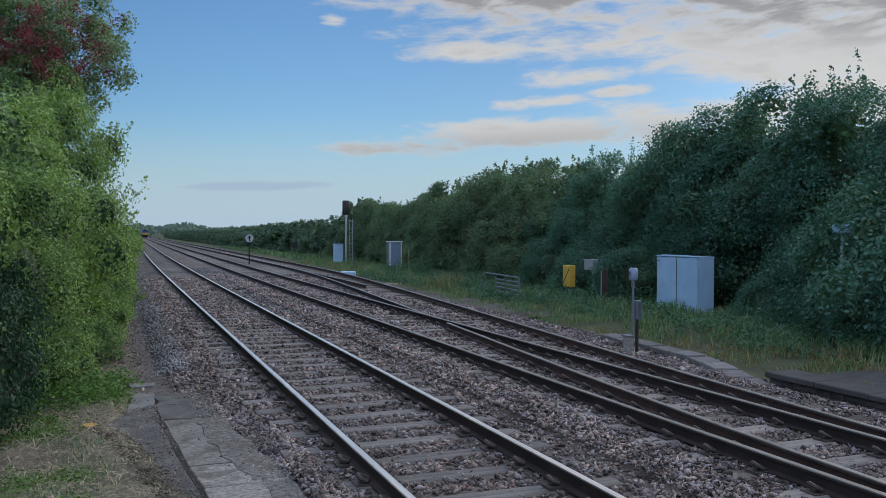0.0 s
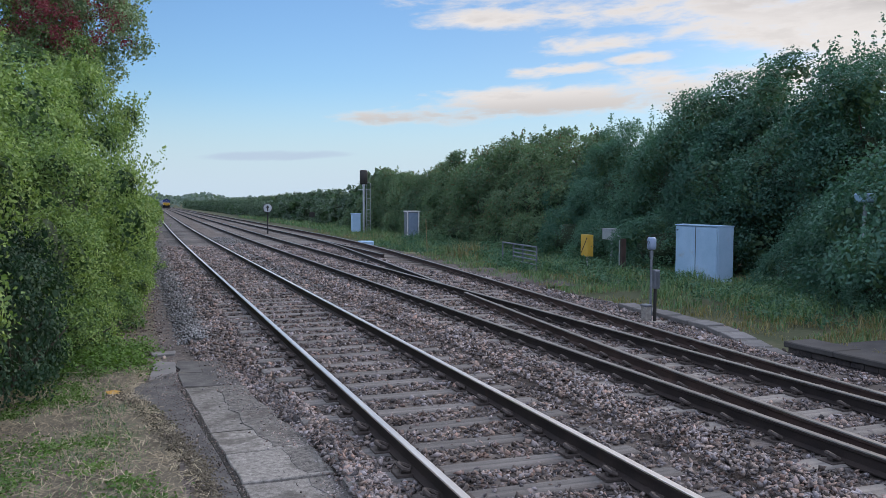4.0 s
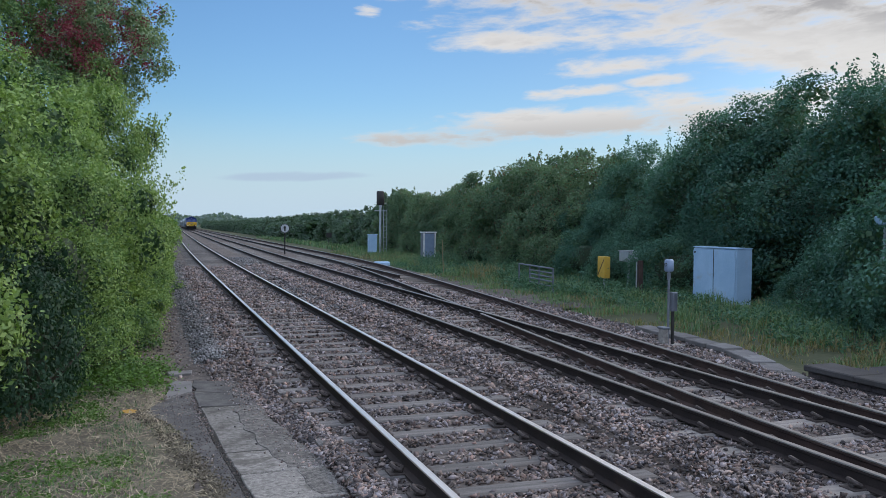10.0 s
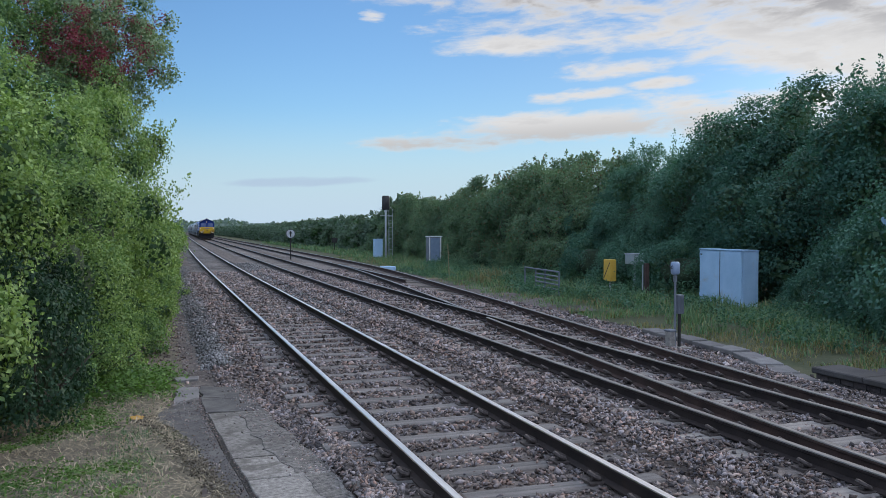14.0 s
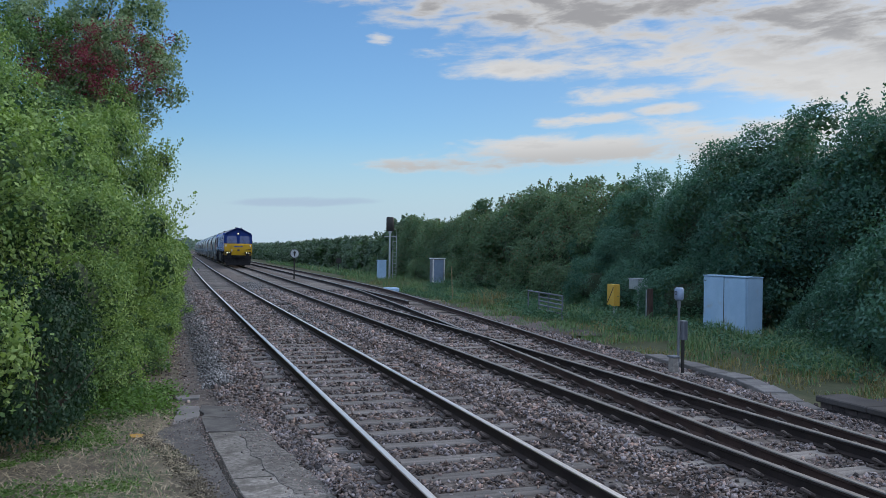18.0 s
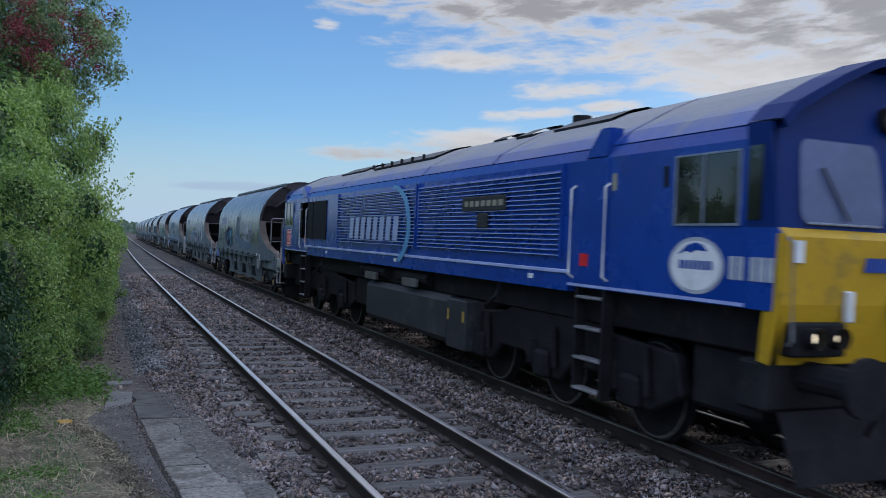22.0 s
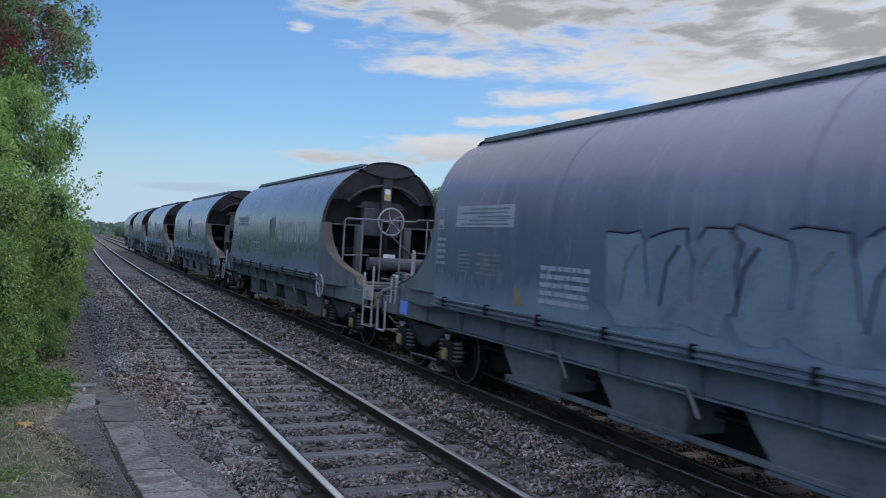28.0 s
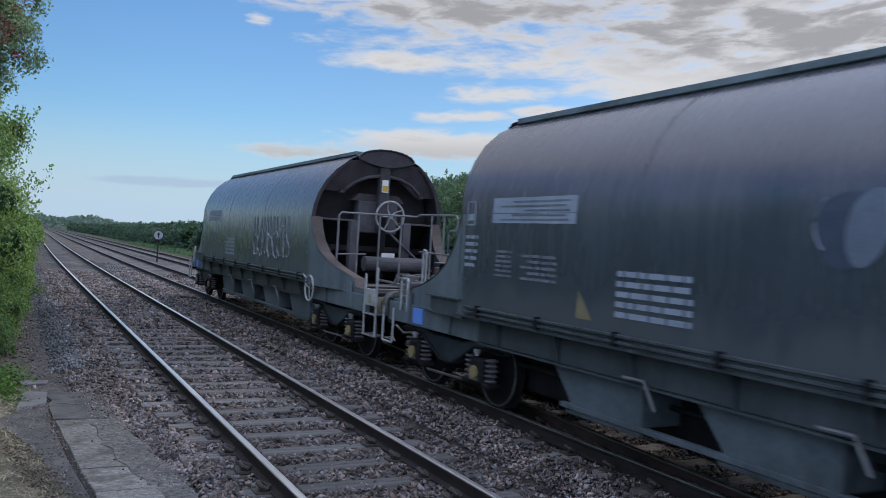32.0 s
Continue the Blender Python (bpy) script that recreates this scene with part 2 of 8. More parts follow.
M = dict(
    ballast=surf("ballast", (0.042, 0.036, 0.033), (0.175, 0.148, 0.134), 9.0, 0.9, 0.9, 34.0, stain=(0.055, 0.045, 0.04), stain_scale=0.35, stain_at=0.5, low=0.03),
    stone=surf("stone", (0.066, 0.058, 0.057), (0.325, 0.285, 0.274), 2.0, 0.8, 0.4, 50.0, island=0.80, stain=(0.135, 0.108, 0.094), stain_scale=0.5, stain_at=0.56, hues=((1.0, 0.84, 0.72), (0.98, 0.93, 0.88), (0.86, 0.90, 0.98), (0.92, 0.92, 0.95), (1.0, 0.74, 0.62))),
    stone_grey=surf("stone_grey", (0.10, 0.103, 0.106), (0.26, 0.26, 0.265), 2.0, 0.85, 0.4, 50.0, island=0.5),
    joint_soil=surf("damp_joint_soil", (0.016, 0.015, 0.013), (0.045, 0.042, 0.036), 12.0, 0.95, 0.9, 60.0, low=0.01),
    earth=surf("earth", (0.064, 0.055, 0.041), (0.170, 0.148, 0.110), 3.0, 0.95, 0.9, 40.0, stain=(0.055, 0.085, 0.028), stain_scale=0.8, low=0.02),
    meadow=surf("meadow", (0.045, 0.06, 0.028), (0.10, 0.095, 0.055), 0.6, 0.95, 0.6, 9.0, low=0.05),
    sleeper=surf("sleeper_timber", (0.075, 0.07, 0.068), (0.215, 0.20, 0.19), 5.0, 0.9, 1.0, 50.0, low=0.012, per_piece=0.22, stretch=(0.35, 3, 3), stain=(0.10, 0.08, 0.07), stain_scale=2.0),
    timber=surf("crossing_timber", (0.12, 0.108, 0.10), (0.26, 0.238, 0.218), 5.0, 0.9, 1.0, 50.0, low=0.012, per_piece=0.2, stretch=(0.35, 3, 3), stain=(0.13, 0.10, 0.08), stain_scale=2.0),
    rail_web=surf("rail_rust", (0.022, 0.018, 0.018), (0.045, 0.034, 0.031), 4.0, 0.75, 0.3, 60.0, metal=0.2, stain=(0.07, 0.042, 0.03), stain_scale=1.5, stain_at=0.62),
    rail_red=surf("rail_fresh_rust", (0.036, 0.025, 0.023), (0.08, 0.052, 0.044), 3.0, 0.8, 0.3, 60.0, metal=0.1),
    rail_top=surf("rail_polish", (0.80, 0.76, 0.73), (0.93, 0.89, 0.86), 3.0, 0.34, 0.05, 40.0, metal=1.0, stretch=(8, 0.3, 1)),
    rail_dull=surf("rail_dull_head", (0.22, 0.205, 0.195), (0.36, 0.335, 0.32), 3.0, 0.42, 0.1, 40.0, metal=0.9, stretch=(8, 0.3, 1)),
    concrete=surf("concrete", (0.13, 0.122, 0.113), (0.34, 0.32, 0.295), 9.0, 0.9, 1.0, 90.0, stain=(0.12, 0.105, 0.09), stain_scale=2.2, stain_at=0.50, low=0.01, per_piece=0.16),
    slab_concrete=surf("speckled_slab_concrete", (0.105, 0.098, 0.090), (0.31, 0.29, 0.268), 22.0, 0.9, 1.0, 110.0, stain=(0.085, 0.077, 0.068), stain_scale=2.6, stain_at=0.50, low=0.010, per_piece=0.26),
    concrete_worn=surf("worn_concrete", (0.040, 0.038, 0.036), (0.22, 0.205, 0.19), 20.0, 0.95, 1.0, 70.0, stain=(0.10, 0.09, 0.08), stain_scale=3.0, low=0.014),
    tarmac=surf("tarmac", (0.055, 0.053, 0.053), (0.135, 0.128, 0.122), 5.0, 0.92, 1.0, 85.0, stain=(0.15, 0.135, 0.12), stain_scale=1.9, stain_at=0.57, low=0.008),
    trough=surf("damp_concrete", (0.12, 0.115, 0.115), (0.21, 0.20, 0.195), 3.0, 0.9, 0.6, 60.0, stain=(0.08, 0.075, 0.065), stain_scale=2.0, per_piece=0.2),
    coping=surf("sooty_stone", (0.038, 0.036, 0.037), (0.085, 0.08, 0.078), 2.5, 0.9, 0.5, 55.0, stain=(0.06, 0.055, 0.05), stain_scale=1.6, stain_at=0.52),
    brick=surf("sooty_brick", (0.045, 0.04, 0.042), (0.10, 0.085, 0.08), 5.0, 0.9, 0.6, 40.0, per_piece=0.3),
    hut=surf("pale_grey_steel", (0.28, 0.43, 0.60), (0.37, 0.53, 0.70), 1.5, 0.45, 0.08, 30.0, stain=(0.33, 0.38, 0.44), stain_scale=2.0, stain_at=0.6),
    grey=surf("galvanised_steel", (0.34, 0.37, 0.40), (0.50, 0.53, 0.56), 5.0, 0.45, 0.1, 60.0, metal=0.6, stain=(0.26, 0.25, 0.24), stain_scale=4.0, stain_at=0.6),
    clip_rust=surf("rusty_clip", (0.05, 0.042, 0.04), (0.12, 0.098, 0.088), 6.0, 0.7, 0.3, 60.0, metal=0.2),
    phone_blue=surf("blue_grey_enamel", (0.17, 0.235, 0.34), (0.25, 0.32, 0.44), 4.0, 0.4, 0.05, 40.0),
    post_grey=surf("dull_steel_post", (0.11, 0.125, 0.15), (0.20, 0.22, 0.25), 5.0, 0.5, 0.1, 60.0, metal=0.2),
    black=surf("black_paint", (0.018, 0.018, 0.019), (0.04, 0.038, 0.036), 5.0, 0.55, 0.1, 60.0, stain=(0.07, 0.06, 0.05), stain_scale=3.0, stain_at=0.62),
    yellow_box=surf("yellow_enamel", (0.52, 0.32, 0.05), (0.62, 0.40, 0.08), 3.0, 0.45, 0.05, 30.0),
    white=surf("white_paint", (0.62, 0.63, 0.64), (0.80, 0.80, 0.79), 4.0, 0.5, 0.1, 50.0, stain=(0.40, 0.36, 0.31), stain_scale=5.0, stain_at=0.62),
    bark=surf("bark", (0.06, 0.05, 0.04), (0.13, 0.11, 0.09), 8.0, 0.95, 0.9, 40.0, stretch=(1, 1, 0.3), low=0.02),
    dry=surf("dry_stem", (0.24, 0.20, 0.135), (0.44, 0.38, 0.27), 5.0, 0.9, 0.2, 40.0, island=0.4),
)
M["pole_dull"] = surf("faded_yellow_paint", (0.20, 0.165, 0.09), (0.30, 0.25, 0.14), 6.0, 0.7, 0.1, 50.0)
M["leaf_right"] = leaf_mat("hedge_leaf", (0.040, 0.106, 0.084), (0.105, 0.218, 0.160), spread=0.4)
M["leaf_hedge"] = leaf_mat("thorn_leaf", (0.066, 0.126, 0.078), (0.178, 0.265, 0.150), (0.16, 0.10, 0.06))
# far leaves paler and greyer: distance haze put into the colour
M["leaf_far"] = leaf_mat("hazed_hedge_leaf", (0.070, 0.115, 0.088), (0.145, 0.205, 0.150))
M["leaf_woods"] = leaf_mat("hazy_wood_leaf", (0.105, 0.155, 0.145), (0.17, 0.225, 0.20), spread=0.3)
M["leaf_hollow"] = leaf_mat("shade_dark_leaf", (0.014, 0.036, 0.022), (0.036, 0.078, 0.046))
M["leaf_left"] = leaf_mat("bush_leaf", (0.070, 0.145, 0.058), (0.285, 0.390, 0.128), spread=0.6)
M["leaf_pale"] = leaf_mat("willow_leaf", (0.12, 0.185, 0.10), (0.31, 0.39, 0.24))
# inner foliage: the crown's own shade put into darker leaf colours
M["leaf_core"] = surf("inner_crown_shade", (0.022, 0.034, 0.020), (0.055, 0.085, 0.045), 7.0, 0.8, 1.0, 24.0, low=0.05)
M["leaf_inner"] = leaf_mat("inner_leaf_shade", (0.042, 0.086, 0.050), (0.100, 0.175, 0.094))
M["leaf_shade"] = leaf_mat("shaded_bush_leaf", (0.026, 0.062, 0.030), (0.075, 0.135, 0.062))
M["leaf_fallen"] = leaf_mat("fallen_leaf", (0.42, 0.22, 0.04), (0.55, 0.33, 0.07))
M["leaf_red"] = leaf_mat("berry_red_leaf", (0.12, 0.02, 0.035), (0.23, 0.05, 0.075))
M["grass_green"] = leaf_mat("grass_blade", (0.055, 0.125, 0.066), (0.165, 0.25, 0.125), (0.28, 0.25, 0.14), 0.8)
M["grass_dry"] = leaf_mat("dry_grass_blade", (0.13, 0.12, 0.055), (0.29, 0.235, 0.125), (0.10, 0.13, 0.04), 0.9)
M["leaf_verge"] = leaf_mat("verge_leaf", (0.052, 0.125, 0.08), (0.145, 0.255, 0.145))
M["weed"] = leaf_mat("weed_leaf", (0.062, 0.13, 0.032), (0.175, 0.285, 0.07))
# ---- mesh kit ----
def obj(name, bm, material, parent=None, smooth=False, at=None):
    me = bpy.data.meshes.new(name)
    bm.normal_update()
    bm.to_mesh(me)
    bm.free()
    for mm in material if isinstance(material, (list, tuple)) else [material]:
        me.materials.append(mm)
    if smooth:
        me.polygons.foreach_set("use_smooth", [True] * len(me.polygons))
    ob = new(name, me)
    ob.parent = parent
    if at is not None:
        ob.matrix_basis = at
    return ob


def part(name, bm, material, parent, label="", smooth=False, at=None):
    ob = obj(name, bm, material, parent, smooth, at)
    return tagged(ob, label) if label else ob


def thing(name, label, category, m=None, group="", kind=""):
    ob = new(name)
    ob.empty_display_size = 0.2
    if m is not None:
        ob.matrix_basis = m
    return tagged(ob, label, category, group, kind)


def box(x0, x1, y0, y1, z0, z1, bevel=0.0, bm=None):
    b = bmesh.new()
    bmesh.ops.create_cube(b, size=1)
    for v in b.verts:
        v.co = (x0 + (v.co.x + 0.5) * (x1 - x0), y0 + (v.co.y + 0.5) * (y1 - y0), z0 + (v.co.z + 0.5) * (z1 - z0))
    if bevel:
        bmesh.ops.bevel(b, geom=b.edges[:], offset=bevel, segments=1, affect="EDGES")
    return join(bm, b)


def join(into, b):
    """Adds b to into, if there is such a mesh."""
    if into is None:
        return b
    me = bpy.data.meshes.new("t")
    b.to_mesh(me)
    b.free()
    into.from_mesh(me)
    bpy.data.meshes.remove(me)
    return into


def rod(a, b, r, seg=8, bm=None, r2=None):
    """A round bar from a to b."""
    a, b = Vector(a), Vector(b)
    q = bmesh.new()
    bmesh.ops.create_cone(q, cap_ends=True, segments=seg, radius1=r, radius2=r if r2 is None else r2, depth=(b - a).length)
    q.transform(Matrix.Translation((a + b) / 2) @ (b - a).to_track_quat("Z", "Y").to_matrix().to_4x4())
    return join(bm, q)


def bar(pts, r, seg=6, bm=None):
    """A bent pipe through the points."""
    q = bmesh.new()
    rings = []
    pts = [Vector(p) for p in pts]
    for i, p in enumerate(pts):
        d = (pts[min(i + 1, len(pts) - 1)] - pts[max(i - 1, 0)]).normalized()
        m = d.to_track_quat("Z", "Y").to_matrix()
        rings.append([q.verts.new(p + m @ Vector((r * math.cos(k * math.tau / seg), r * math.sin(k * math.tau / seg), 0))) for k in range(seg)])
    for u, w in zip(rings, rings[1:]):
        for k in range(seg):
            q.faces.new((u[k], u[(k + 1) % seg], w[(k + 1) % seg], w[k]))
    q.faces.new(rings[0][::-1])
    q.faces.new(rings[-1])
    return join(bm, q)


def ring(centre, axis, radius, r, seg=24, sides=6, bm=None):
    q = bmesh.new()
    m = Vector(axis).to_track_quat("Z", "Y").to_matrix()
    rings = []
    for i in range(seg):
        a = i * math.tau / seg
        rad = Vector((math.cos(a), math.sin(a), 0))
        rings.append([q.verts.new(Vector(centre) + m @ (rad * (radius + r * math.cos(k * math.tau / sides)) + Vector((0, 0, r * math.sin(k * math.tau / sides))))) for k in range(sides)])
    for i in range(seg):
        u, w = rings[i], rings[(i + 1) % seg]
        for k in range(sides):
            q.faces.new((u[k], w[k], w[(k + 1) % sides], u[(k + 1) % sides]))
    return join(bm, q)


def slab(outline, axis, lo, hi, bevel=0.0, bm=None):
    """A plate: the outline (pairs) in the plane across the axis, from lo to hi along it."""
    q = bmesh.new()

    def co(p, d):
        return {"x": (d, p[0], p[1]), "y": (p[0], d, p[1]), "z": (p[0], p[1], d)}[axis]

    a = [q.verts.new(co(p, lo)) for p in outline]
    b = [q.verts.new(co(p, hi)) for p in outline]
    k = len(a)
    q.faces.new(a)
    q.faces.new(b[::-1])
    for i in range(k):
        q.faces.new((a[i], b[i], b[(i + 1) % k], a[(i + 1) % k]))
    bmesh.ops.recalc_face_normals(q, faces=q.faces[:])
    if bevel:
        bmesh.ops.bevel(q, geom=q.edges[:], offset=bevel, segments=1, affect="EDGES")
    return join(bm, q)


def loft(sections, cap=True, bm=None):
    """Skin through sections of equally many points."""
    q = bmesh.new()
    rows = [[q.verts.new(p) for p in s] for s in sections]
    for u, w in zip(rows, rows[1:]):
        for i in range(len(u) - 1):
            q.faces.new((u[i], u[i + 1], w[i + 1], w[i]))
    if cap:
        q.faces.new(rows[0])
        q.faces.new(rows[-1][::-1])
    bmesh.ops.recalc_face_normals(q, faces=q.faces[:])
    return join(bm, q)


def raw(name, verts, faces, material, parent=None, smooth=False):
    """An object from arrays of corners and of faces with equally many corners."""
    verts, faces = np.asarray(verts, np.float32), np.asarray(faces, np.int32)
    me = bpy.data.meshes.new(name)
    me.vertices.add(len(verts))
    me.vertices.foreach_set("co", verts.ravel())
    k = faces.shape[1]
    me.loops.add(faces.size)
    me.loops.foreach_set("vertex_index", faces.ravel())
    me.polygons.add(len(faces))
    me.polygons.foreach_set("loop_start", np.arange(0, faces.size, k, dtype=np.int32))
    me.polygons.foreach_set("loop_total", np.full(len(faces), k, np.int32))
    me.materials.append(material)
    me.update(calc_edges=True)
    if smooth:
        me.polygons.foreach_set("use_smooth", [True] * len(faces))
    ob = new(name, me)
    ob.parent = parent
    return ob


def bend(y):
    """How far the line swings to the right, far off."""
    return 0.0 if y < 30 else 0.0195 / 120 * (y - 30) ** 2 if y < 90 else 0.585 + 0.0195 * (y - 90)


def dip(y):
    """How far the line falls, far off."""
    return 0.0 if y < 50 else -0.00005 * (y - 50) ** 2 if y < 90 else -0.08 - 0.004 * (y - 90)


def along(points, y):
    """Smooth value at y from (y, value) pairs."""
    if y <= points[0][0]:
        return points[0][1]
    for i in range(len(points) - 1):
        (a, u), (b, v) = points[i], points[i + 1]
        if y <= b:
            m0 = (v - points[i - 1][1]) / (b - points[i - 1][0]) if i else (v - u) / (b - a)
            m1 = (points[i + 2][1] - u) / (points[i + 2][0] - a) if i + 2 < len(points) else (v - u) / (b - a)
            s, d = (y - a) / (b - a), b - a
            return u * (1 + 2 * s) * (1 - s) ** 2 + d * m0 * s * (1 - s) ** 2 + v * s * s * (3 - 2 * s) + d * m1 * s * s * (s - 1)
    return points[-1][1]
# ---- ground and track ----
GAUGE = 1.505
X1, X2, X3 = 2.093, 5.565, 9.03   # left rails of the three tracks
TURN = [(-14, 5.565), (-3, 5.60), (5.2, 5.85), (9.6, 6.17), (15, 6.69), (21.3, 7.33), (30, 8.12), (38, 8.74), (46, 9.02), (56, 9.03)]  # left rail of the turnout road


def height(x, y):
    """The ground's height: ballast bed, cess on the left, verge on the right."""
    x -= bend(y)
    w = max(0.0, min(1.0, (12.6 - y) / 1.6))   # the path by the crossing keeps level up to the sleepers
    pts = [(-30, -0.5), (-3.2, -0.35), (-0.6, -0.26), (0.55 + 0.78 * w, -0.30 + 0.02 * w), (1.35 + 0.25 * w, -0.17), (10.9 if y > 40 else 8.6, -0.17), (11.6 if y > 40 else 9.4, -0.32), (13.0, -0.28), (30, -0.2), (60, -0.3)]
    for (a, u), (b, v) in zip(pts, pts[1:]):
        if x <= b:
            s = max(0, min(1, (x - a) / (b - a)))
            z = u + (v - u) * s
            break
    else:
        z = -0.3
    return z + dip(y) + (0.02 * noise.noise((x * 0.8, y * 0.8, 0)) if -30 < x < 30 else 0)


def sheet(name, x0, x1, y0, y1, step, material, lift=0.0, follow=True):
    q = bmesh.new()
    nx, ny = max(1, round((x1 - x0) / step)), max(1, round((y1 - y0) / (step * (2 if y1 > 60 else 1))))
    grid = []
    for j in range(ny + 1):
        y = y0 + (y1 - y0) * j / ny
        sx = bend(y) if follow else 0
        grid.append([q.verts.new((x0 + (x1 - x0) * i / nx + sx, y, height(x0 + (x1 - x0) * i / nx + sx, y) + lift)) for i in range(nx + 1)])
    for a, b in zip(grid, grid[1:]):
        for i in range(nx):
            q.faces.new((a[i], a[i + 1], b[i + 1], b[i]))
    return obj(name, q, material, smooth=True)


def ground():
    xs = [-2500, -600, -150, -60, -30, -12, -6, -3.2, -2, -1.2, -0.6, 0, 0.55, 1.0, 1.35, 3, 5, 7, 8.6, 9.4, 10, 11, 11.6, 13, 16, 20, 30, 60, 150, 600, 2500]
    ys = [-2500, -400, -100, -40, -20] + list(range(-12, 60, 2)) + list(range(60, 200, 6)) + list(range(200, 620, 20)) + [800, 1200, 2500]
    q = bmesh.new()
    rows = []
    for y in ys:
        yy = min(y, 620)
        rows.append([q.verts.new((x + bend(yy) * (1 if abs(x) < 200 else 0), y, height(x + bend(yy), yy) - 0.05)) for x in xs])
    for a, b in zip(rows, rows[1:]):
        for i in range(len(xs) - 1):
            q.faces.new((a[i], a[i + 1], b[i + 1], b[i]))
    tagged(obj("ground", q, M["meadow"], smooth=True), "grassy flat ground beside and beyond the railway", "ground", kind="structure")
    tagged(sheet("track_bed", 0.3, 9.2, -14, 60, 0.5, M["ballast"]), "brown and grey crushed stone ballast under the tracks", "ballast", kind="structure")
    tagged(sheet("track_bed_far", 0.5, 11.6, 60, 620, 1.2, M["ballast"]), "brown crushed stone ballast running into the distance", "ballast", kind="structure")
    tagged(sheet("verge", 9.1, 11.6, 20, 60, 0.5, M["ballast"], 0.004), "ballast shoulder beside the curving track", "ballast", kind="structure")
    tagged(sheet("cess", -3.4, 0.32, -14, 60, 0.4, M["earth"], 0.006), "trodden earth path with gravel and dead grass", "path", kind="structure")


RAIL_FOOT = [(-0.07, 0), (-0.07, 0.012), (-0.012, 0.03), (-0.010, 0.105), (-0.034, 0.118), (-0.034, 0.138)]


def rail(name, xs, material, top, label, low=-0.152, follow=True):
    """A flat-bottomed rail along [(y, x)], with its polished head as a part."""
    prof = RAIL_FOOT + [(-a, b) for a, b in RAIL_FOOT[::-1]]
    secs, head = [], []
    for y, x in xs:
        bx, bz = (bend(y), dip(y)) if follow else (0, 0)
        secs.append([(x + bx + a, y, low + bz + b) for a, b in prof] + [(x + bx + prof[0][0], y, low + bz + prof[0][1])])
        head.append([(x + bx + a, y, low + bz + b) for a, b in ((-0.034, 0.1385), (-0.031, 0.149), (-0.025, 0.152), (0.025, 0.152), (0.031, 0.149), (0.034, 0.1385))])
    t = thing(name, label, "rail", kind="structure")
    part("rail_web", loft(secs, False), material, t)
    part("rail_head", loft(head, False), top, t, "polished running surface")
    return t


def span(a, b, step):
    k = max(1, round((b - a) / step))
    return [a + (b - a) * i / k for i in range(k + 1)]


def tracks():
    line = [y for y in span(-14, 60, 2)] + [y for y in span(66, 600, 6)]
    rail("rail", [(y, X1) for y in line], M["rail_web"], M["rail_top"], "steel rail with a bright worn head and rusty web")
    rail("rail", [(y, X1 + GAUGE) for y in line], M["rail_web"], M["rail_top"], "steel rail with a bright worn head and rusty web")
    rail("rail", [(y, X2) for y in line], M["rail_web"], M["rail_dull"], "steel rail with a dull grey head and dark web")
    rail("rail", [(y, X2 + GAUGE) for y in line], M["rail_web"], M["rail_dull"], "steel rail with a dull grey head and dark web")
    near = span(-3, 56, 1.0)
    far = [y for y in line if y > 56]
    rail("rail", [(y, along(TURN, y)) for y in near if y < 17.2], M["rail_red"], M["rail_dull"], "rusty red turnout rail leading to the crossing")
    rail("rail", [(y, along(TURN, y)) for y in near if y > 18.4] + [(y, X3) for y in far], M["rail_web"], M["rail_dull"], "dark turnout rail beyond the crossing")
    rail("rail", [(30.2, 8.86), (34, 8.93), (38, 8.98), (43.5, 9.06)], M["rail_red"], M["rail_dull"], "short rusty stub rail ending beside the turnout")
    rail("rail", [(y, along(TURN, y) + GAUGE) for y in near] + [(y, X3 + GAUGE) for y in far], M["rail_red"], M["rail_dull"], "rusty outer rail of the curving turnout road")


ground()
tracks()
# ---- plants ----
def leaves(rng, centres, normals, size, aspect=0.55, turn=0.9):
    """Leaves as folded four-cornered blades: arrays of corners and faces."""
    k = len(centres)
    up = rng.normal(size=(k, 3)) * turn + normals
    up /= np.linalg.norm(up, axis=1)[:, None]
    side = np.cross(up, rng.normal(size=(k, 3)))
    side /= np.linalg.norm(side, axis=1)[:, None]
    tip = np.cross(up, side)
    s = (size * rng.uniform(0.6, 1.35, k))[:, None]
    v = np.stack([centres - tip * s, centres + side * s * aspect + up * s * 0.12, centres + tip * s, centres - side * s * aspect + up * s * 0.12], 1)
    return v.reshape(-1, 3), np.arange(4 * k).reshape(k, 4)


def lobe_spots(rng, rx, ry, rz, n, size, ragged, low=-0.35):
    """Rounded lobes spread evenly over an uneven dome: centres, outward ways and radii."""
    i = np.arange(n) + 0.5
    u = 1.0 - (1.0 - low) * i / n
    a = i * 2.39996 + rng.normal(0, 0.35, n)
    u = np.clip(u + rng.normal(0, 0.06, n), low, 0.995)
    d = np.stack([np.cos(a) * np.sqrt(1 - u * u), np.sin(a) * np.sqrt(1 - u * u), u], 1)
    ph = rng.uniform(0, 6, 4)
    lump = 1 + ragged * (np.sin(d[:, 0] * 4.1 + d[:, 2] * 2.7 + ph[0]) * 0.4 + np.sin(d[:, 1] * 5.3 + d[:, 2] * 5.1 + ph[1]) * 0.3 + rng.uniform(-0.45, 0.30, n))
    r = size * rng.uniform(0.6, 1.3, n)
    scale = np.array([rx, ry, rz])
    reach = np.linalg.norm(d * scale, axis=1)
    c = d * scale * (lump * (1 - 0.75 * r / reach))[:, None] + np.array([0, 0, rz * 0.42])
    return c, d, r


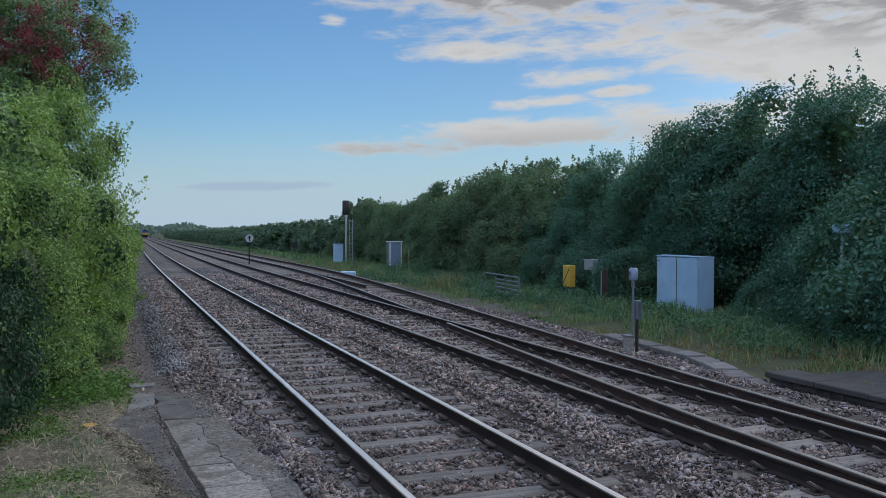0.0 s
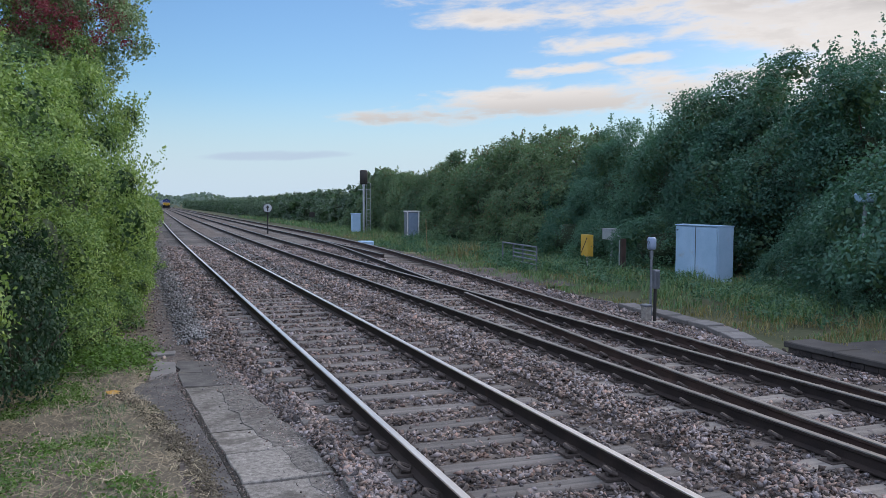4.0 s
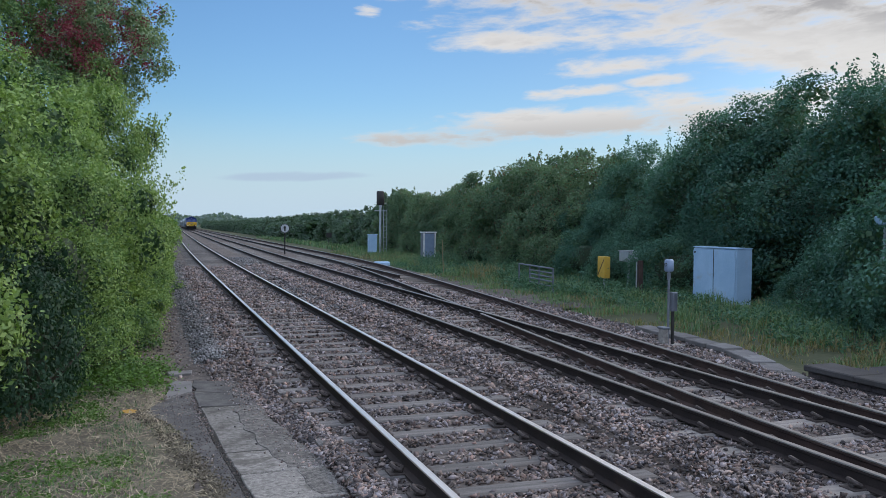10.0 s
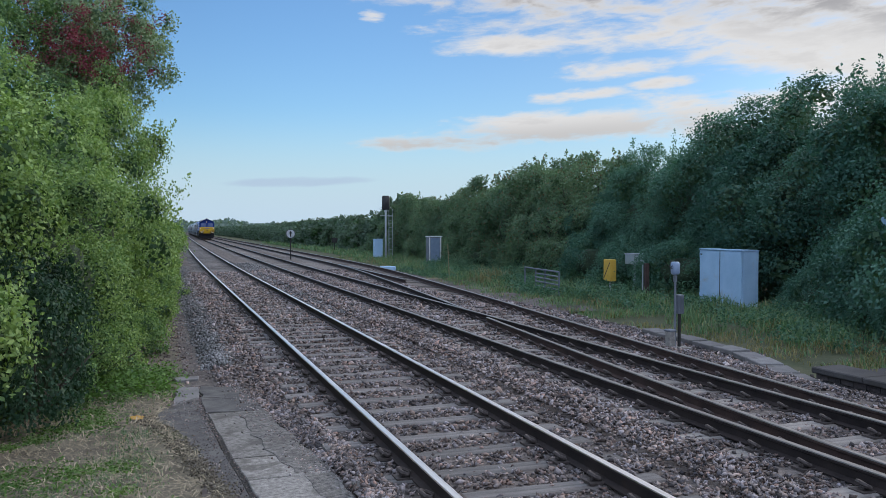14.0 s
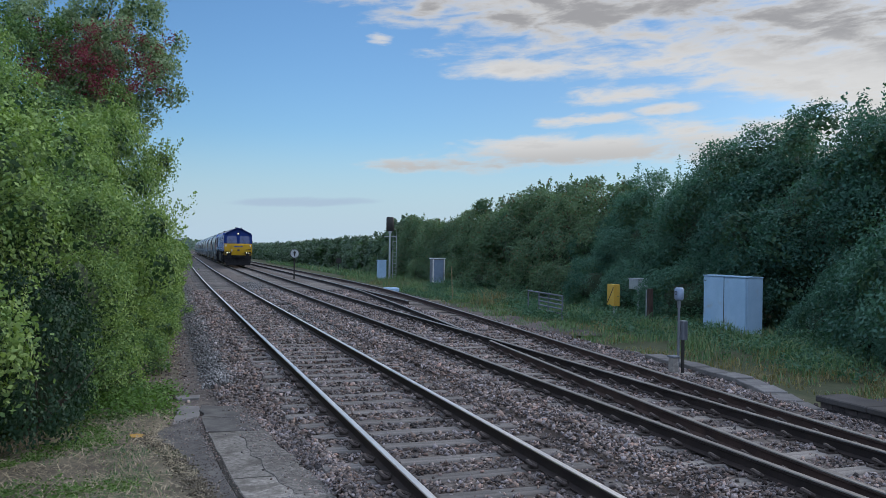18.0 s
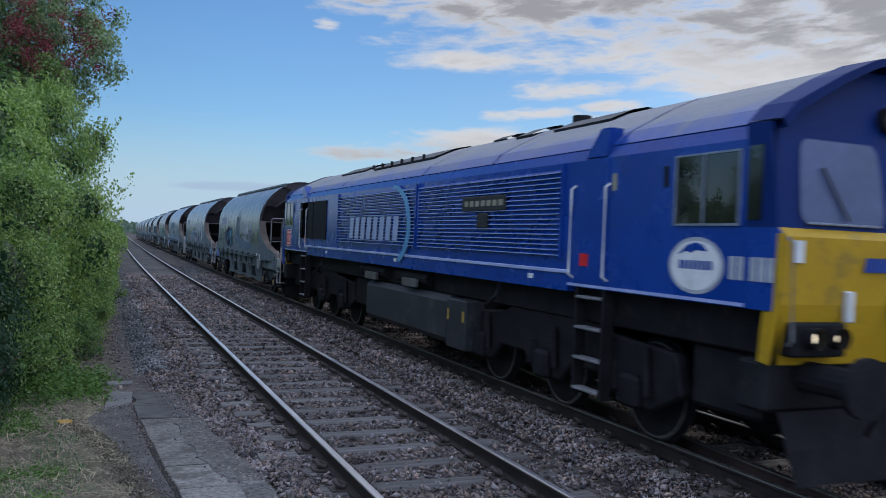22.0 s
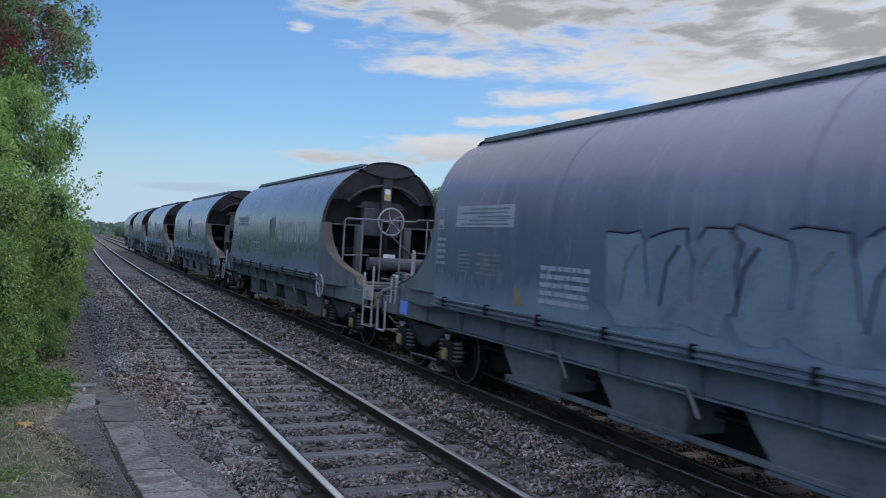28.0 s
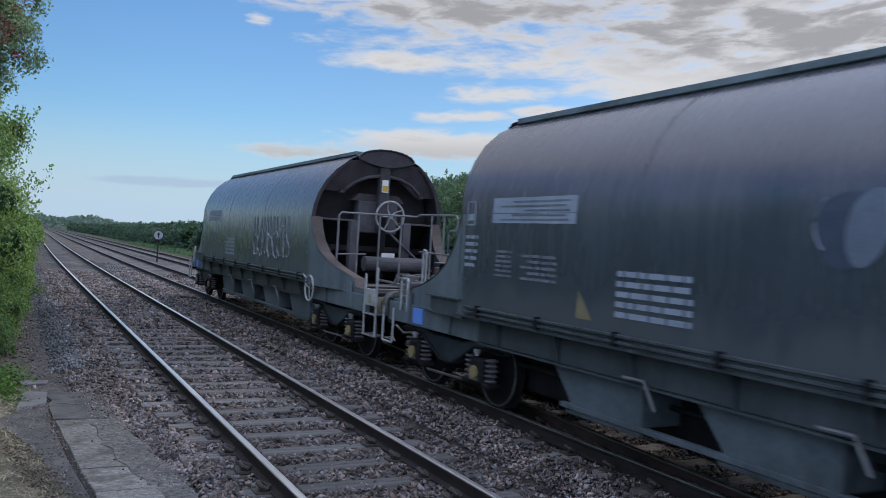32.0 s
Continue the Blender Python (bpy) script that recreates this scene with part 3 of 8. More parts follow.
def crown_arrays(rng, spots, sprays, per, leaf, spread=0.13, shoots=0, shoot_len=0.8, aspect=0.58, side=0.0):
    """Leaves in sprays over the lobes, with upright leafy shoots on top."""
    c, d, r = spots
    size = r.mean()
    many = np.maximum(4, (sprays * (r / size) ** 2)).astype(int)
    w = np.repeat(np.arange(len(c)), many)
    e = rng.normal(size=(len(w), 3)) * 0.62 + d[w] * 0.95 + np.array([0, 0, 0.25])
    e /= np.linalg.norm(e, axis=1)[:, None]
    sc = c[w] + e * (r[w] * rng.uniform(0.72, 1.12, len(w)))[:, None]
    k = np.repeat(np.arange(len(w)), per)
    off = rng.normal(size=(len(k), 3)) * spread
    off -= e[k] * (np.einsum("ka,ka->k", off, e[k]) * 0.45)[:, None]
    pts = sc[k] + off
    nor = e[k] * 0.9 + np.array([0, 0, 0.35])
    if shoots:
        top = np.flatnonzero(d[:, 2] > (0.35 if side == 0 else -0.1))
        m = 44
        j = rng.choice(rng.choice(top, max(3, len(top) // 3), replace=False) if side == 0 else top, shoots)
        base = c[j] + np.stack([rng.normal(0, 0.5, shoots) * r[j], rng.normal(0, 0.5, shoots) * r[j], r[j] * 0.6], 1)
        ln = shoot_len * rng.uniform(0.35, 1.0, shoots) ** 1.3
        lean = rng.normal(0, 0.16 + 0.2 * side, (shoots, 2)) + d[j, :2] * side
        base = base + np.concatenate([d[j, :2] * (r[j] * side * 0.8)[:, None], np.zeros((shoots, 1))], 1)
        s = np.tile(np.linspace(0.0, 1.0, m), shoots)
        v = np.repeat(np.arange(shoots), m)
        p = base[v] + np.stack([lean[v, 0] * s * ln[v], lean[v, 1] * s * ln[v], s * ln[v]], 1) + rng.normal(0, 1, (len(v), 3)) * ((0.085 if side == 0 else 0.065) * (1.25 - s))[:, None]
        pts = np.concatenate([pts, p])
        nor = np.concatenate([nor, rng.normal(0, 1, (len(p), 3))])
        leaf = np.concatenate([np.full(len(pts) - len(p), leaf), np.full(len(p), leaf * (1.3 if side == 0 else 1.0))])
    return leaves(rng, pts, nor, leaf, aspect)


def core_arrays(rng, spots, k=0.74, leaf=0.15, per=70):
    """Inner foliage: broad overlapping leaves within each lobe, their shade put into the leaf colour."""
    c, d, r = spots
    w = np.repeat(np.arange(len(c)), per)
    e = rng.normal(size=(len(w), 3)) * 0.7 + d[w] * 0.7
    e /= np.linalg.norm(e, axis=1)[:, None]
    p = c[w] + e * (r[w] * k * rng.uniform(0.55, 1.05, len(w)))[:, None]
    return leaves(rng, p, e, leaf, 0.8, 0.35)


def dome_mesh(rng, spots):
    """The heart of the bush, coloured dark to stand for shade."""
    q = bmesh.new()
    bmesh.ops.create_icosphere(q, subdivisions=3, radius=1.0)
    c, d, r = spots
    mid = Vector((0, 0, c[:, 2].mean() * 0.9))
    big = np.abs(c - np.array(mid)).max(0) * 0.64
    for v in q.verts:
        k = 1 + 0.22 * noise.noise(v.co * 2.6 + Vector((r[0] * 50, 0, 0)))
        v.co = Vector((v.co.x * big[0] * k, v.co.y * big[1] * k, v.co.z * big[2] * k)) + mid
    return q


def trunk_mesh(rng, tall, r, limbs, reach):
    q = bmesh.new()
    pts = [Vector((0, 0, -0.1))]
    for i in range(5):
        pts.append(pts[-1] + Vector((rng.normal() * 0.12, rng.normal() * 0.12, tall / 5)))
    for a, b, k in zip(pts, pts[1:], range(5)):
        rod(a, b, r * (1 - 0.15 * k), 7, q, r * (1 - 0.15 * (k + 1)))
    for i in range(limbs):
        a = pts[1 + i % 4]
        t = rng.uniform(0, 6.28)
        b = a + Vector((math.cos(t) * reach * 0.5, math.sin(t) * reach * 0.5, tall * 0.28))
        c = b + Vector((math.cos(t + 0.4) * reach * 0.35, math.sin(t + 0.4) * reach * 0.35, tall * 0.25))
        rod(a, b, r * 0.45, 5, q, r * 0.28)
        rod(b, c, r * 0.28, 5, q, r * 0.10)
    return q


def shrub(name, seed, rx, ry, rz, lobes, size, sprays, per, leaf, mats, label, category="bush", ragged=0.3, low=-0.35, lift=0.0, inner_per=60, shade="leaf_inner", **kw):
    """One shrub: stems, inner foliage coloured dark as shade, outer leaves."""
    rng = np.random.default_rng(seed)
    t = thing(name, label, category)
    part("trunk", trunk_mesh(rng, rz * 0.85, 0.06 + rz * 0.012, 7, max(rx, ry) * 0.7), M["bark"], t)
    spots = lobe_spots(rng, rx, ry, rz, lobes, size, ragged, low)
    spots[0][:, 2] += lift
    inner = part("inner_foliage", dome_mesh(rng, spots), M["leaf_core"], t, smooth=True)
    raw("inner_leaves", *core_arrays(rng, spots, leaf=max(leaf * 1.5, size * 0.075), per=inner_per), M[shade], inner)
    v, f = crown_arrays(rng, spots, sprays, per, leaf, **kw)
    raw("crown", v, f, mats, t)
    return t
TOPS = [(-10, 6.0), (8, 5.6), (14, 6.0), (16.6, 6.2), (18, 6.3), (20.2, 6.9), (21, 5.9), (23.3, 6.7), (25.1, 6.5), (26.1, 5.5), (28.4, 5.2), (30.6, 5.0), (34, 5.6), (37, 5.3), (40.4, 5.8), (44.3, 5.1), (51.4, 4.4), (58.9, 4.3), (65, 4.9), (71, 3.5), (82, 3.4), (102, 3.3), (163, 3.0), (300, 3.2), (600, 4.0)]


def put(kinds, i, m, s):
    """The first of each kind stands itself; the rest are copies."""
    k = kinds[i % len(kinds)]
    ob = k if i < len(kinds) else copy_thing(k, m)
    ob.matrix_basis = m
    ob.scale = s
    return ob


def hedge_right():
    text = "dense dark green hawthorn and plum tree in the lineside hedge"
    kinds = [shrub("hedge_tree", 20 + i, 2.3, 2.5, 3.45, 56, 0.72, 50, 20, 0.034, M["leaf_right"], text, "tree", 0.34, -0.4, inner_per=170, shoots=80 if i % 2 else 36, shoot_len=1.15 if i % 2 else 0.75) for i in range(4)]
    kinds_mid = [shrub("hedge_tree", 24 + i, 2.3, 2.5, 3.45, 48, 0.72, 36, 16, 0.047, M["leaf_hedge"], text, "tree", 0.34, -0.4, shoots=34, shoot_len=0.8) for i in range(2)]
    thin = [shrub("hedge_tree", 27 + i, 2.3, 2.5, 3.45, 28, 0.85, 9, 9, 0.16, M["leaf_far"], "green hedge tree far along the line, paled for haze", "tree", 0.30, -0.4, inner_per=20, spread=0.22, shoots=8) for i in range(2)]
    rng = np.random.default_rng(5)
    y, i, j, k = 1.0, 0, 0, 0
    while y < 440:
        tall = along(TOPS, y)
        s = tall / 5.0
        x = 19.0 + rng.uniform(-0.4, 0.4) + bend(y) - max(0, 15 - y) * 0.10 - (1.2 if y > 70 else 0) + (0.8 if 15.5 < y < 25 else 0)
        wide = s * rng.uniform(0.95, 1.1) if y < 90 else s * 1.5
        m = pose(x, y, height(x, y) - 0.15, 0, 0, rng.uniform(0, 360))
        if 10 < y < 31:
            put(kinds, i, m, (wide, wide, s))
            i += 1
        elif y < 64:
            put(kinds_mid, k, m, (wide, wide, s))
            k += 1
        else:
            put(thin, j, m, (wide, wide, s))
            j += 1
        y += 2.1 * s if y < 70 else 3.4 if y < 160 else 6.5
    # lower growth in front, and the bushes that reach out near the old platform
    low = [shrub("hedge_bush", 31 + i, 1.5, 1.7, 1.5, 34, 0.52, 26, 18, 0.032, M["leaf_right"], "low dark green bramble and thorn bush at the hedge's foot", "bush", 0.3, -0.3, shoots=14, shoot_len=0.45) for i in range(2)]
    low_far = [shrub("hedge_bush", 35, 1.5, 1.7, 1.5, 26, 0.58, 20, 14, 0.045, M["leaf_hedge"], "low green bush at the foot of the hedge", "bush", 0.3, -0.3, inner_per=24, shoots=8, shoot_len=0.45)]
    spots = [(16.6, 14.6, 1.3), (15.7, 12.0, 1.5), (15.2, 9.4, 1.7), (14.9, 6.6, 1.8), (17.6, 17.0, 1.0), (16.6, 23.2, 1.0), (16.5, 26.4, 0.9), (16.6, 29.5, 0.9), (16.7, 33, 0.85), (16.8, 37, 0.8), (16.6, 41.5, 0.8), (17.0, 46, 0.8), (17.3, 51, 0.75), (17.3, 55.5, 0.7), (17.5, 62, 0.8), (17.2, 67, 0.8), (15.0, 14.0, 0.62), (14.4, 12.4, 0.55), (15.9, 16.6, 0.6)]
    far = 0
    for i, (x, y, s) in enumerate(spots):
        x += bend(y)
        if y > 30:
            put(low_far, far, pose(x, y, height(x, y) - 0.1, 0, 0, 77 * i), (s, s, s * rng.uniform(0.9, 1.1)))
            far += 1
        else:
            put(low, i - far, pose(x, y, height(x, y) - 0.1, 0, 0, 77 * i), (s, s, s * rng.uniform(0.9, 1.1)))


def hedge_left():
    text = "bright green leafy bush crowding the edge of the path"
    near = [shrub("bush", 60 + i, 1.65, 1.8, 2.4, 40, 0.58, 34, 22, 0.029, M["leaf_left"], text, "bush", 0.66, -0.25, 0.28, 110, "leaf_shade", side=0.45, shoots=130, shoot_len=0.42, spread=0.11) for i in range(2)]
    rng = np.random.default_rng(6)
    spots = [(-4.3, 7.6, 4.2), (-3.6, 9.9, 4.2), (-2.75, 12.1, 3.9), (-4.1, 12.8, 4.6), (-2.05, 14.6, 3.3), (-2.2, 17.2, 4.5), (-2.25, 19.8, 5.2), (-2.3, 22.4, 5.5), (-2.3, 25.2, 5.4), (-3.6, 20.5, 5.7)]
    for i, (x, y, tall) in enumerate(spots):
        s = tall / 3.7
        w = min(s, 1.12)
        put(near, i, pose(x, y, height(x, y) - 0.1, 0, 0, 101 * i), (w, w, s))
    skirt = [shrub("bush", 66, 0.9, 1.0, 0.75, 26, 0.30, 18, 16, 0.026, M["leaf_left"], "low bright green growth at the foot of the bushes", "bush", 0.4, -0.25, side=0.6, shoots=40, shoot_len=0.4, spread=0.08)]
    for i, (x, y, s) in enumerate([(-1.6, 11.9, 0.75), (-1.05, 13.4, 0.85), (-0.9, 15.2, 0.9), (-0.8, 17.4, 1.0), (-0.75, 19.8, 1.0), (-0.7, 22.2, 1.0), (-0.6, 25, 1.1), (-0.5, 28, 1.1), (-0.4, 31.5, 1.1), (-2.6, 10.0, 0.7)]):
        put(skirt, i, pose(x, y, height(x, y) - 0.08, 0, 0, 67 * i), (s, s, s))
    # bush whose dark leaf colour stands for the shade under the others
    hollow_bush = shrub("bush", 69, 1.05, 1.1, 1.15, 30, 0.36, 26, 18, 0.026, M["leaf_hollow"], "low bush by the path, leaves coloured dark as shade", "bush", 0.35, -0.25, shoots=10, shoot_len=0.3, spread=0.09)
    put([hollow_bush], 0, pose(-1.62, 10.75, height(-1.62, 10.75) - 0.05), (0.85, 0.85, 1.1))
    put([hollow_bush], 1, pose(-1.95, 11.4, height(-1.95, 11.4) - 0.05, 0, 0, 140), (0.9, 0.9, 1.35))
    mid = [shrub("bush", 70 + i, 1.6, 2.0, 2.3, 36, 0.56, 24, 14, 0.052, M["leaf_left"], "green bush in the long hedge beside the near track", "bush", 0.35, -0.3, shoots=20, shoot_len=0.5) for i in range(2)]
    far = [shrub("bush", 74, 1.6, 2.0, 2.3, 20, 0.66, 9, 10, 0.15, M["leaf_left"], "green bush far along the hedge beside the track", "bush", 0.35, -0.3, inner_per=20, spread=0.2, shoots=6, shoot_len=0.5)]
    y, i, j = 28.0, 0, 0
    while y < 330:
        s = 3.0 / 3.3 * rng.uniform(0.88, 1.12)
        x = -1.5 + bend(y) + 0.9 * min(1, max(0, (y - 34) / 60)) + rng.uniform(-0.2, 0.2) + (0.35 if 31 < y < 40 else 0)
        m = pose(x, y, height(x, y) - 0.1, 0, 0, rng.uniform(0, 360))
        if y < 56:
            put(mid, i, m, (s, s, s))
            i += 1
        else:
            put(far, j, m, (s, s * (1 if y < 90 else 1.5), s))
            j += 1
        y += 2.6 if y < 60 else 3.6 if y < 120 else 7.0


def red_tree():
    """Taller tree with clusters of red leaves that leans over the bushes."""
    rng = np.random.default_rng(91)
    t = thing("tree", "tall grey-green tree with clusters of dark red leaves", "tree", pose(-2.3, 24.0, -0.35))
    part("trunk", trunk_mesh(rng, 7.0, 0.17, 11, 1.4), M["bark"], t)
    tufts = ((0.3, -0.1, 5.5, 1.6, 1.1, 26, "leaf_pale"), (1.0, -0.2, 6.75, 1.6, 1.25, 32, "leaf_pale"), (-0.9, 0.2, 7.2, 1.9, 1.6, 30, "leaf_pale"), (1.1, 0.3, 8.2, 1.4, 1.2, 24, "leaf_pale"), (-1.4, -0.5, 6.6, 2.2, 1.7, 34, "leaf_left"))
    for cx, cy, cz, rx, rz, n, mat in tufts:
        spots = lobe_spots(rng, rx, rx, rz, n, 0.42, 0.45, -0.8)
        v, f = crown_arrays(rng, spots, 21, 17, 0.040, shoots=22, shoot_len=0.55)
        raw("crown", v + np.array([cx, cy, cz - rz * 0.42]), f, M[mat], t)
        v, f = core_arrays(rng, spots, 0.7, 0.06, 22)
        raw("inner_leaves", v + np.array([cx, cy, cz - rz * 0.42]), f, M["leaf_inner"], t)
    for cx, cy, cz, k in ((0.5, -1.9, 6.6, 30), (1.5, -1.5, 6.9, 16), (-0.5, -2.1, 6.7, 20), (0.8, -1.6, 7.4, 22)):
        c = rng.normal(size=(k, 3)) * np.array([0.62, 0.35, 0.42]) + np.array([cx, cy, cz])
        w = np.repeat(np.arange(k), 60)
        p = c[w] + rng.normal(size=(len(w), 3)) * 0.095
        v, f = leaves(rng, p, rng.normal(size=p.shape) + np.array([0, -0.6, 0.5]), 0.030)
        raw("red_leaves", v, f, M["leaf_red"], t)


hedge_right()
hedge_left()
red_tree()


def blades(name, rng, x, y, z, tall, mat, label, wide=0.006, category="grass"):
    """Grass blades as bent, tapering strips."""
    k = len(x)
    a = rng.uniform(0, 2 * np.pi, k)
    d = np.stack([np.cos(a), np.sin(a), np.zeros(k)], 1)
    s = np.stack([-np.sin(a), np.cos(a), np.zeros(k)], 1) * (wide * rng.uniform(0.7, 1.4, k))[:, None]
    b = np.stack([x, y, z - 0.02], 1)
    h = tall[:, None]
    lean = rng.uniform(0.1, 0.95, k)[:, None]
    m = b + d * lean * h * 0.35 + np.array([0, 0, 0.6]) * h
    e = b + d * lean * h + np.array([0, 0, 1.0]) * h * (1 - 0.25 * lean)
    v = np.stack([b - s, b + s, m + s * 0.8, m - s * 0.8, e + s * 0.15, e - s * 0.15], 1).reshape(-1, 3)
    o = 6 * np.arange(k)[:, None]
    f = np.concatenate([o + np.array([0, 1, 2, 3]), o + np.array([3, 2, 4, 5])], 0)
    return tagged(raw(name, v, f, mat), label, category, kind="stuff")


def grass():
    rng = np.random.default_rng(33)

    def strew(k, x0, x1, y0, y1, power=1.0):
        return rng.uniform(x0, x1, k), y0 + (y1 - y0) * rng.random(k) ** power

    def levels(x, y):
        return np.array([height(a, b) for a, b in zip(x, y)])

    # right verge, longer towards the hedge
    x, y = strew(90000, 9.3, 17.0, 8.0, 62.0, 1.6)
    clump = np.array([noise.noise((a * 1.1, b * 1.1, 3.0)) for a, b in zip(x, y)])
    ok = (x > 10.25 + 0.5 * clump + np.where(y > 24, (y - 24) * 0.085, 0).clip(0, 2.1)) & ~((y < 10.3) & (x < 10.5)) & (rng.random(len(x)) < 0.44 + 1.5 * clump)
    x, y, clump = x[ok], y[ok], clump[ok]
    tall = (0.08 + 0.20 * ((x - 10.2) / 3).clip(0, 1) + 0.22 * clump) * rng.uniform(0.5, 1.25, len(x))
    tall = tall.clip(0.05, 0.75)
    dry = (np.array([noise.noise((a * 0.6, b * 0.6, 9.0)) for a, b in zip(x, y)]) + 0.5 * (12.6 - x).clip(-2, 1.0) * (y < 15) - 0.25 + rng.normal(0, 0.25, len(x))) > 0.0
    z = levels(x, y)
    blades("verge_grass", rng, x[~dry], y[~dry], z[~dry], tall[~dry], M["grass_green"], "long green grass on the verge below the hedge", 0.009)
    blades("dry_verge_grass", rng, x[dry], y[dry], z[dry], tall[dry] * 0.8, M["grass_dry"], "straw-coloured dry grass on the verge", 0.008)
    # leafy weeds towards the hedge's foot
    k, c = 46000, 210
    cx, cy = 16.4 - 4.6 * rng.random(c) ** 1.5, 11.5 + 34 * rng.random(c) ** 1.3
    ch = rng.uniform(0.10, 0.30, c) + 0.10 * (cx - 12.0)
    ok = ~((cx > 14.6) & (cy > 18.0) & (cy < 21.6))
    cx, cy, ch = cx[ok], cy[ok], ch[ok]
    w = rng.integers(0, len(cx), k)
    x, y = cx[w] + rng.normal(0, 0.26, k), cy[w] + rng.normal(0, 0.34, k)
    v, f = leaves(rng, np.stack([x, y, levels(x, y) + rng.random(k) * ch[w]], 1), np.tile([0, 0, 1.0], (k, 1)), 0.036, 0.6, 0.7)
    tagged(raw("verge_weeds", v, f, M["leaf_verge"]), "blue-green leafy weeds along the hedge's foot", "weeds", kind="stuff")
    # thin growth on the old platform
    x, y = strew(7000, 9.45, 12.6, 2.0, 9.4)
    c = np.array([noise.noise((a * 1.3, b * 1.3, 7.0)) for a, b in zip(x, y)])
    ok = rng.random(len(x)) < 0.15 + 1.3 * c + 0.25 * (x - 9.6)
    blades("platform_grass", rng, x[ok], y[ok], np.full(ok.sum(), -0.10), rng.uniform(0.03, 0.16, ok.sum()), M["grass_dry"], "thin dry grass growing on the old platform", 0.006)
    # far verge
    x, y = strew(5000, 13.5, 17.5, 60.0, 130.0, 1.3)
    x += np.array([bend(v) for v in y])
    blades("far_verge_grass", rng, x, y, levels(x, y), rng.uniform(0.15, 0.5, len(x)), M["grass_green"], "long green grass along the distant verge", 0.03)
    # trodden grass at the left
    x, y = strew(80000, -3.4, 0.45, 4.5, 13.5)
    c = np.array([noise.noise((a * 1.6, b * 1.6, 5.0)) for a, b in zip(x, y)])
    ok = (rng.random(len(x)) < 0.24 + 1.5 * c) & (x < np.interp(y, [4.5, 6.5, 7.3, 8.8, 10.2, 10.9, 12.2, 13], [0.5, 0.5, 0.45, 0.18, -0.2, 0.0, 0.15, 0.5]))
    blades("path_grass", rng, x[ok], y[ok], levels(x[ok], y[ok]), rng.uniform(0.02, 0.07, ok.sum()), M["grass_green"], "short trodden green grass beside the path", 0.005)
    # dead stalks lying about
    k = 17000
    x, y = strew(k, -3.4, 0.5, 4.5, 11.8)
    x = np.minimum(x, np.interp(y, [4.5, 6.5, 7.3, 8.8, 10.2, 12], [0.55, 0.55, 0.5, 0.22, -0.1, 0.1]) + 0.06 * rng.normal(size=k))
    z = levels(x, y)
    a = rng.uniform(0, np.pi, k)
    ln = rng.uniform(0.012, 0.085, k)
    d = np.stack([np.cos(a) * ln, np.sin(a) * ln, rng.normal(0, 0.012, k)], 1)
    s = np.stack([-np.sin(a), np.cos(a), np.zeros(k)], 1) * (0.0012 + 0.0032 * rng.random(k) ** 2.5)[:, None]
    b = np.stack([x, y, z + 0.012 + rng.uniform(0, 0.035, k)], 1)
    v = np.stack([b - d - s, b + d - s, b + d + s, b - d + s], 1).reshape(-1, 3)
    tagged(raw("dead_stalks", v, np.arange(4 * k).reshape(k, 4), M["dry"]), "dead straw-coloured stalks scattered over the path", "dead grass", kind="stuff")
    # clover and weeds
    k = 5600
    cx, cy = rng.uniform(-1.3, 0.15, 50), rng.uniform(11.5, 13.7, 50)
    w = rng.integers(0, 50, k)
    x, y = cx[w] + rng.normal(0, 0.13, k), cy[w] + rng.normal(0, 0.16, k)
    ok = (x < 0.5)
    x, y = x[ok], y[ok]
    v, f = leaves(rng, np.stack([x, y, levels(x, y) + 0.01 + 0.2 * rng.random(len(x)) ** 2], 1), np.tile([0, 0, 1.0], (len(x), 1)), 0.024, 0.7, 0.5)
    tagged(raw("weeds", v, f, M["weed"]), "bright green low weeds at the end of the path", "weeds", kind="stuff")
    k, c = 26000, 84
    cx, cy = rng.uniform(-3.6, 0.1, c), rng.uniform(5.0, 12.2, c)
    cx -= (cy > 8.0) * 0.25 + (cy > 9.3) * 0.35
    wide = rng.uniform(0.05, 0.22, c)
    w = rng.integers(0, c, k)
    x, y = cx[w] + rng.normal(0, 1, k) * wide[w], cy[w] + rng.normal(0, 1, k) * wide[w] * 1.1
    x = np.minimum(x, np.interp(y, [4.5, 6.5, 7.3, 8.8, 10.2, 12], [0.48, 0.46, 0.42, 0.14, -0.25, 0.0]) - 0.05 * rng.random(k))
    v, f = leaves(rng, np.stack([x, y, levels(x, y) + rng.uniform(0.005, 0.05, k) * (0.4 + 4 * wide[w])], 1), np.tile([0, 0, 1.0], (k, 1)), 0.017, 0.7, 0.6)
    tagged(raw("clover", v, f, M["weed"]), "small green clover patches in the trodden grass", "weeds", kind="stuff")
    # white-flowered and tall brown weeds by the case
    k = 260
    x, y = 12.9 + rng.normal(0, 0.4, k), 31.5 + rng.normal(0, 0.6, k)
    blades("tall_weeds", rng, x, y, levels(x, y), rng.uniform(0.3, 0.85, k), M["grass_dry"], "tall pale seeding weeds at the verge", 0.008, "weeds")
    t = thing("fallen_leaf", "single yellow fallen leaf on the path", "leaf", pose(-0.27, 10.3, -0.232, 6, 4, 30))
    part("blade", slab([(-0.09, -0.03), (-0.03, -0.08), (0.07, -0.06), (0.10, 0.02), (0.03, 0.08), (-0.07, 0.06)], "z", 0.0, 0.006), M["leaf_fallen"], t)


grass()


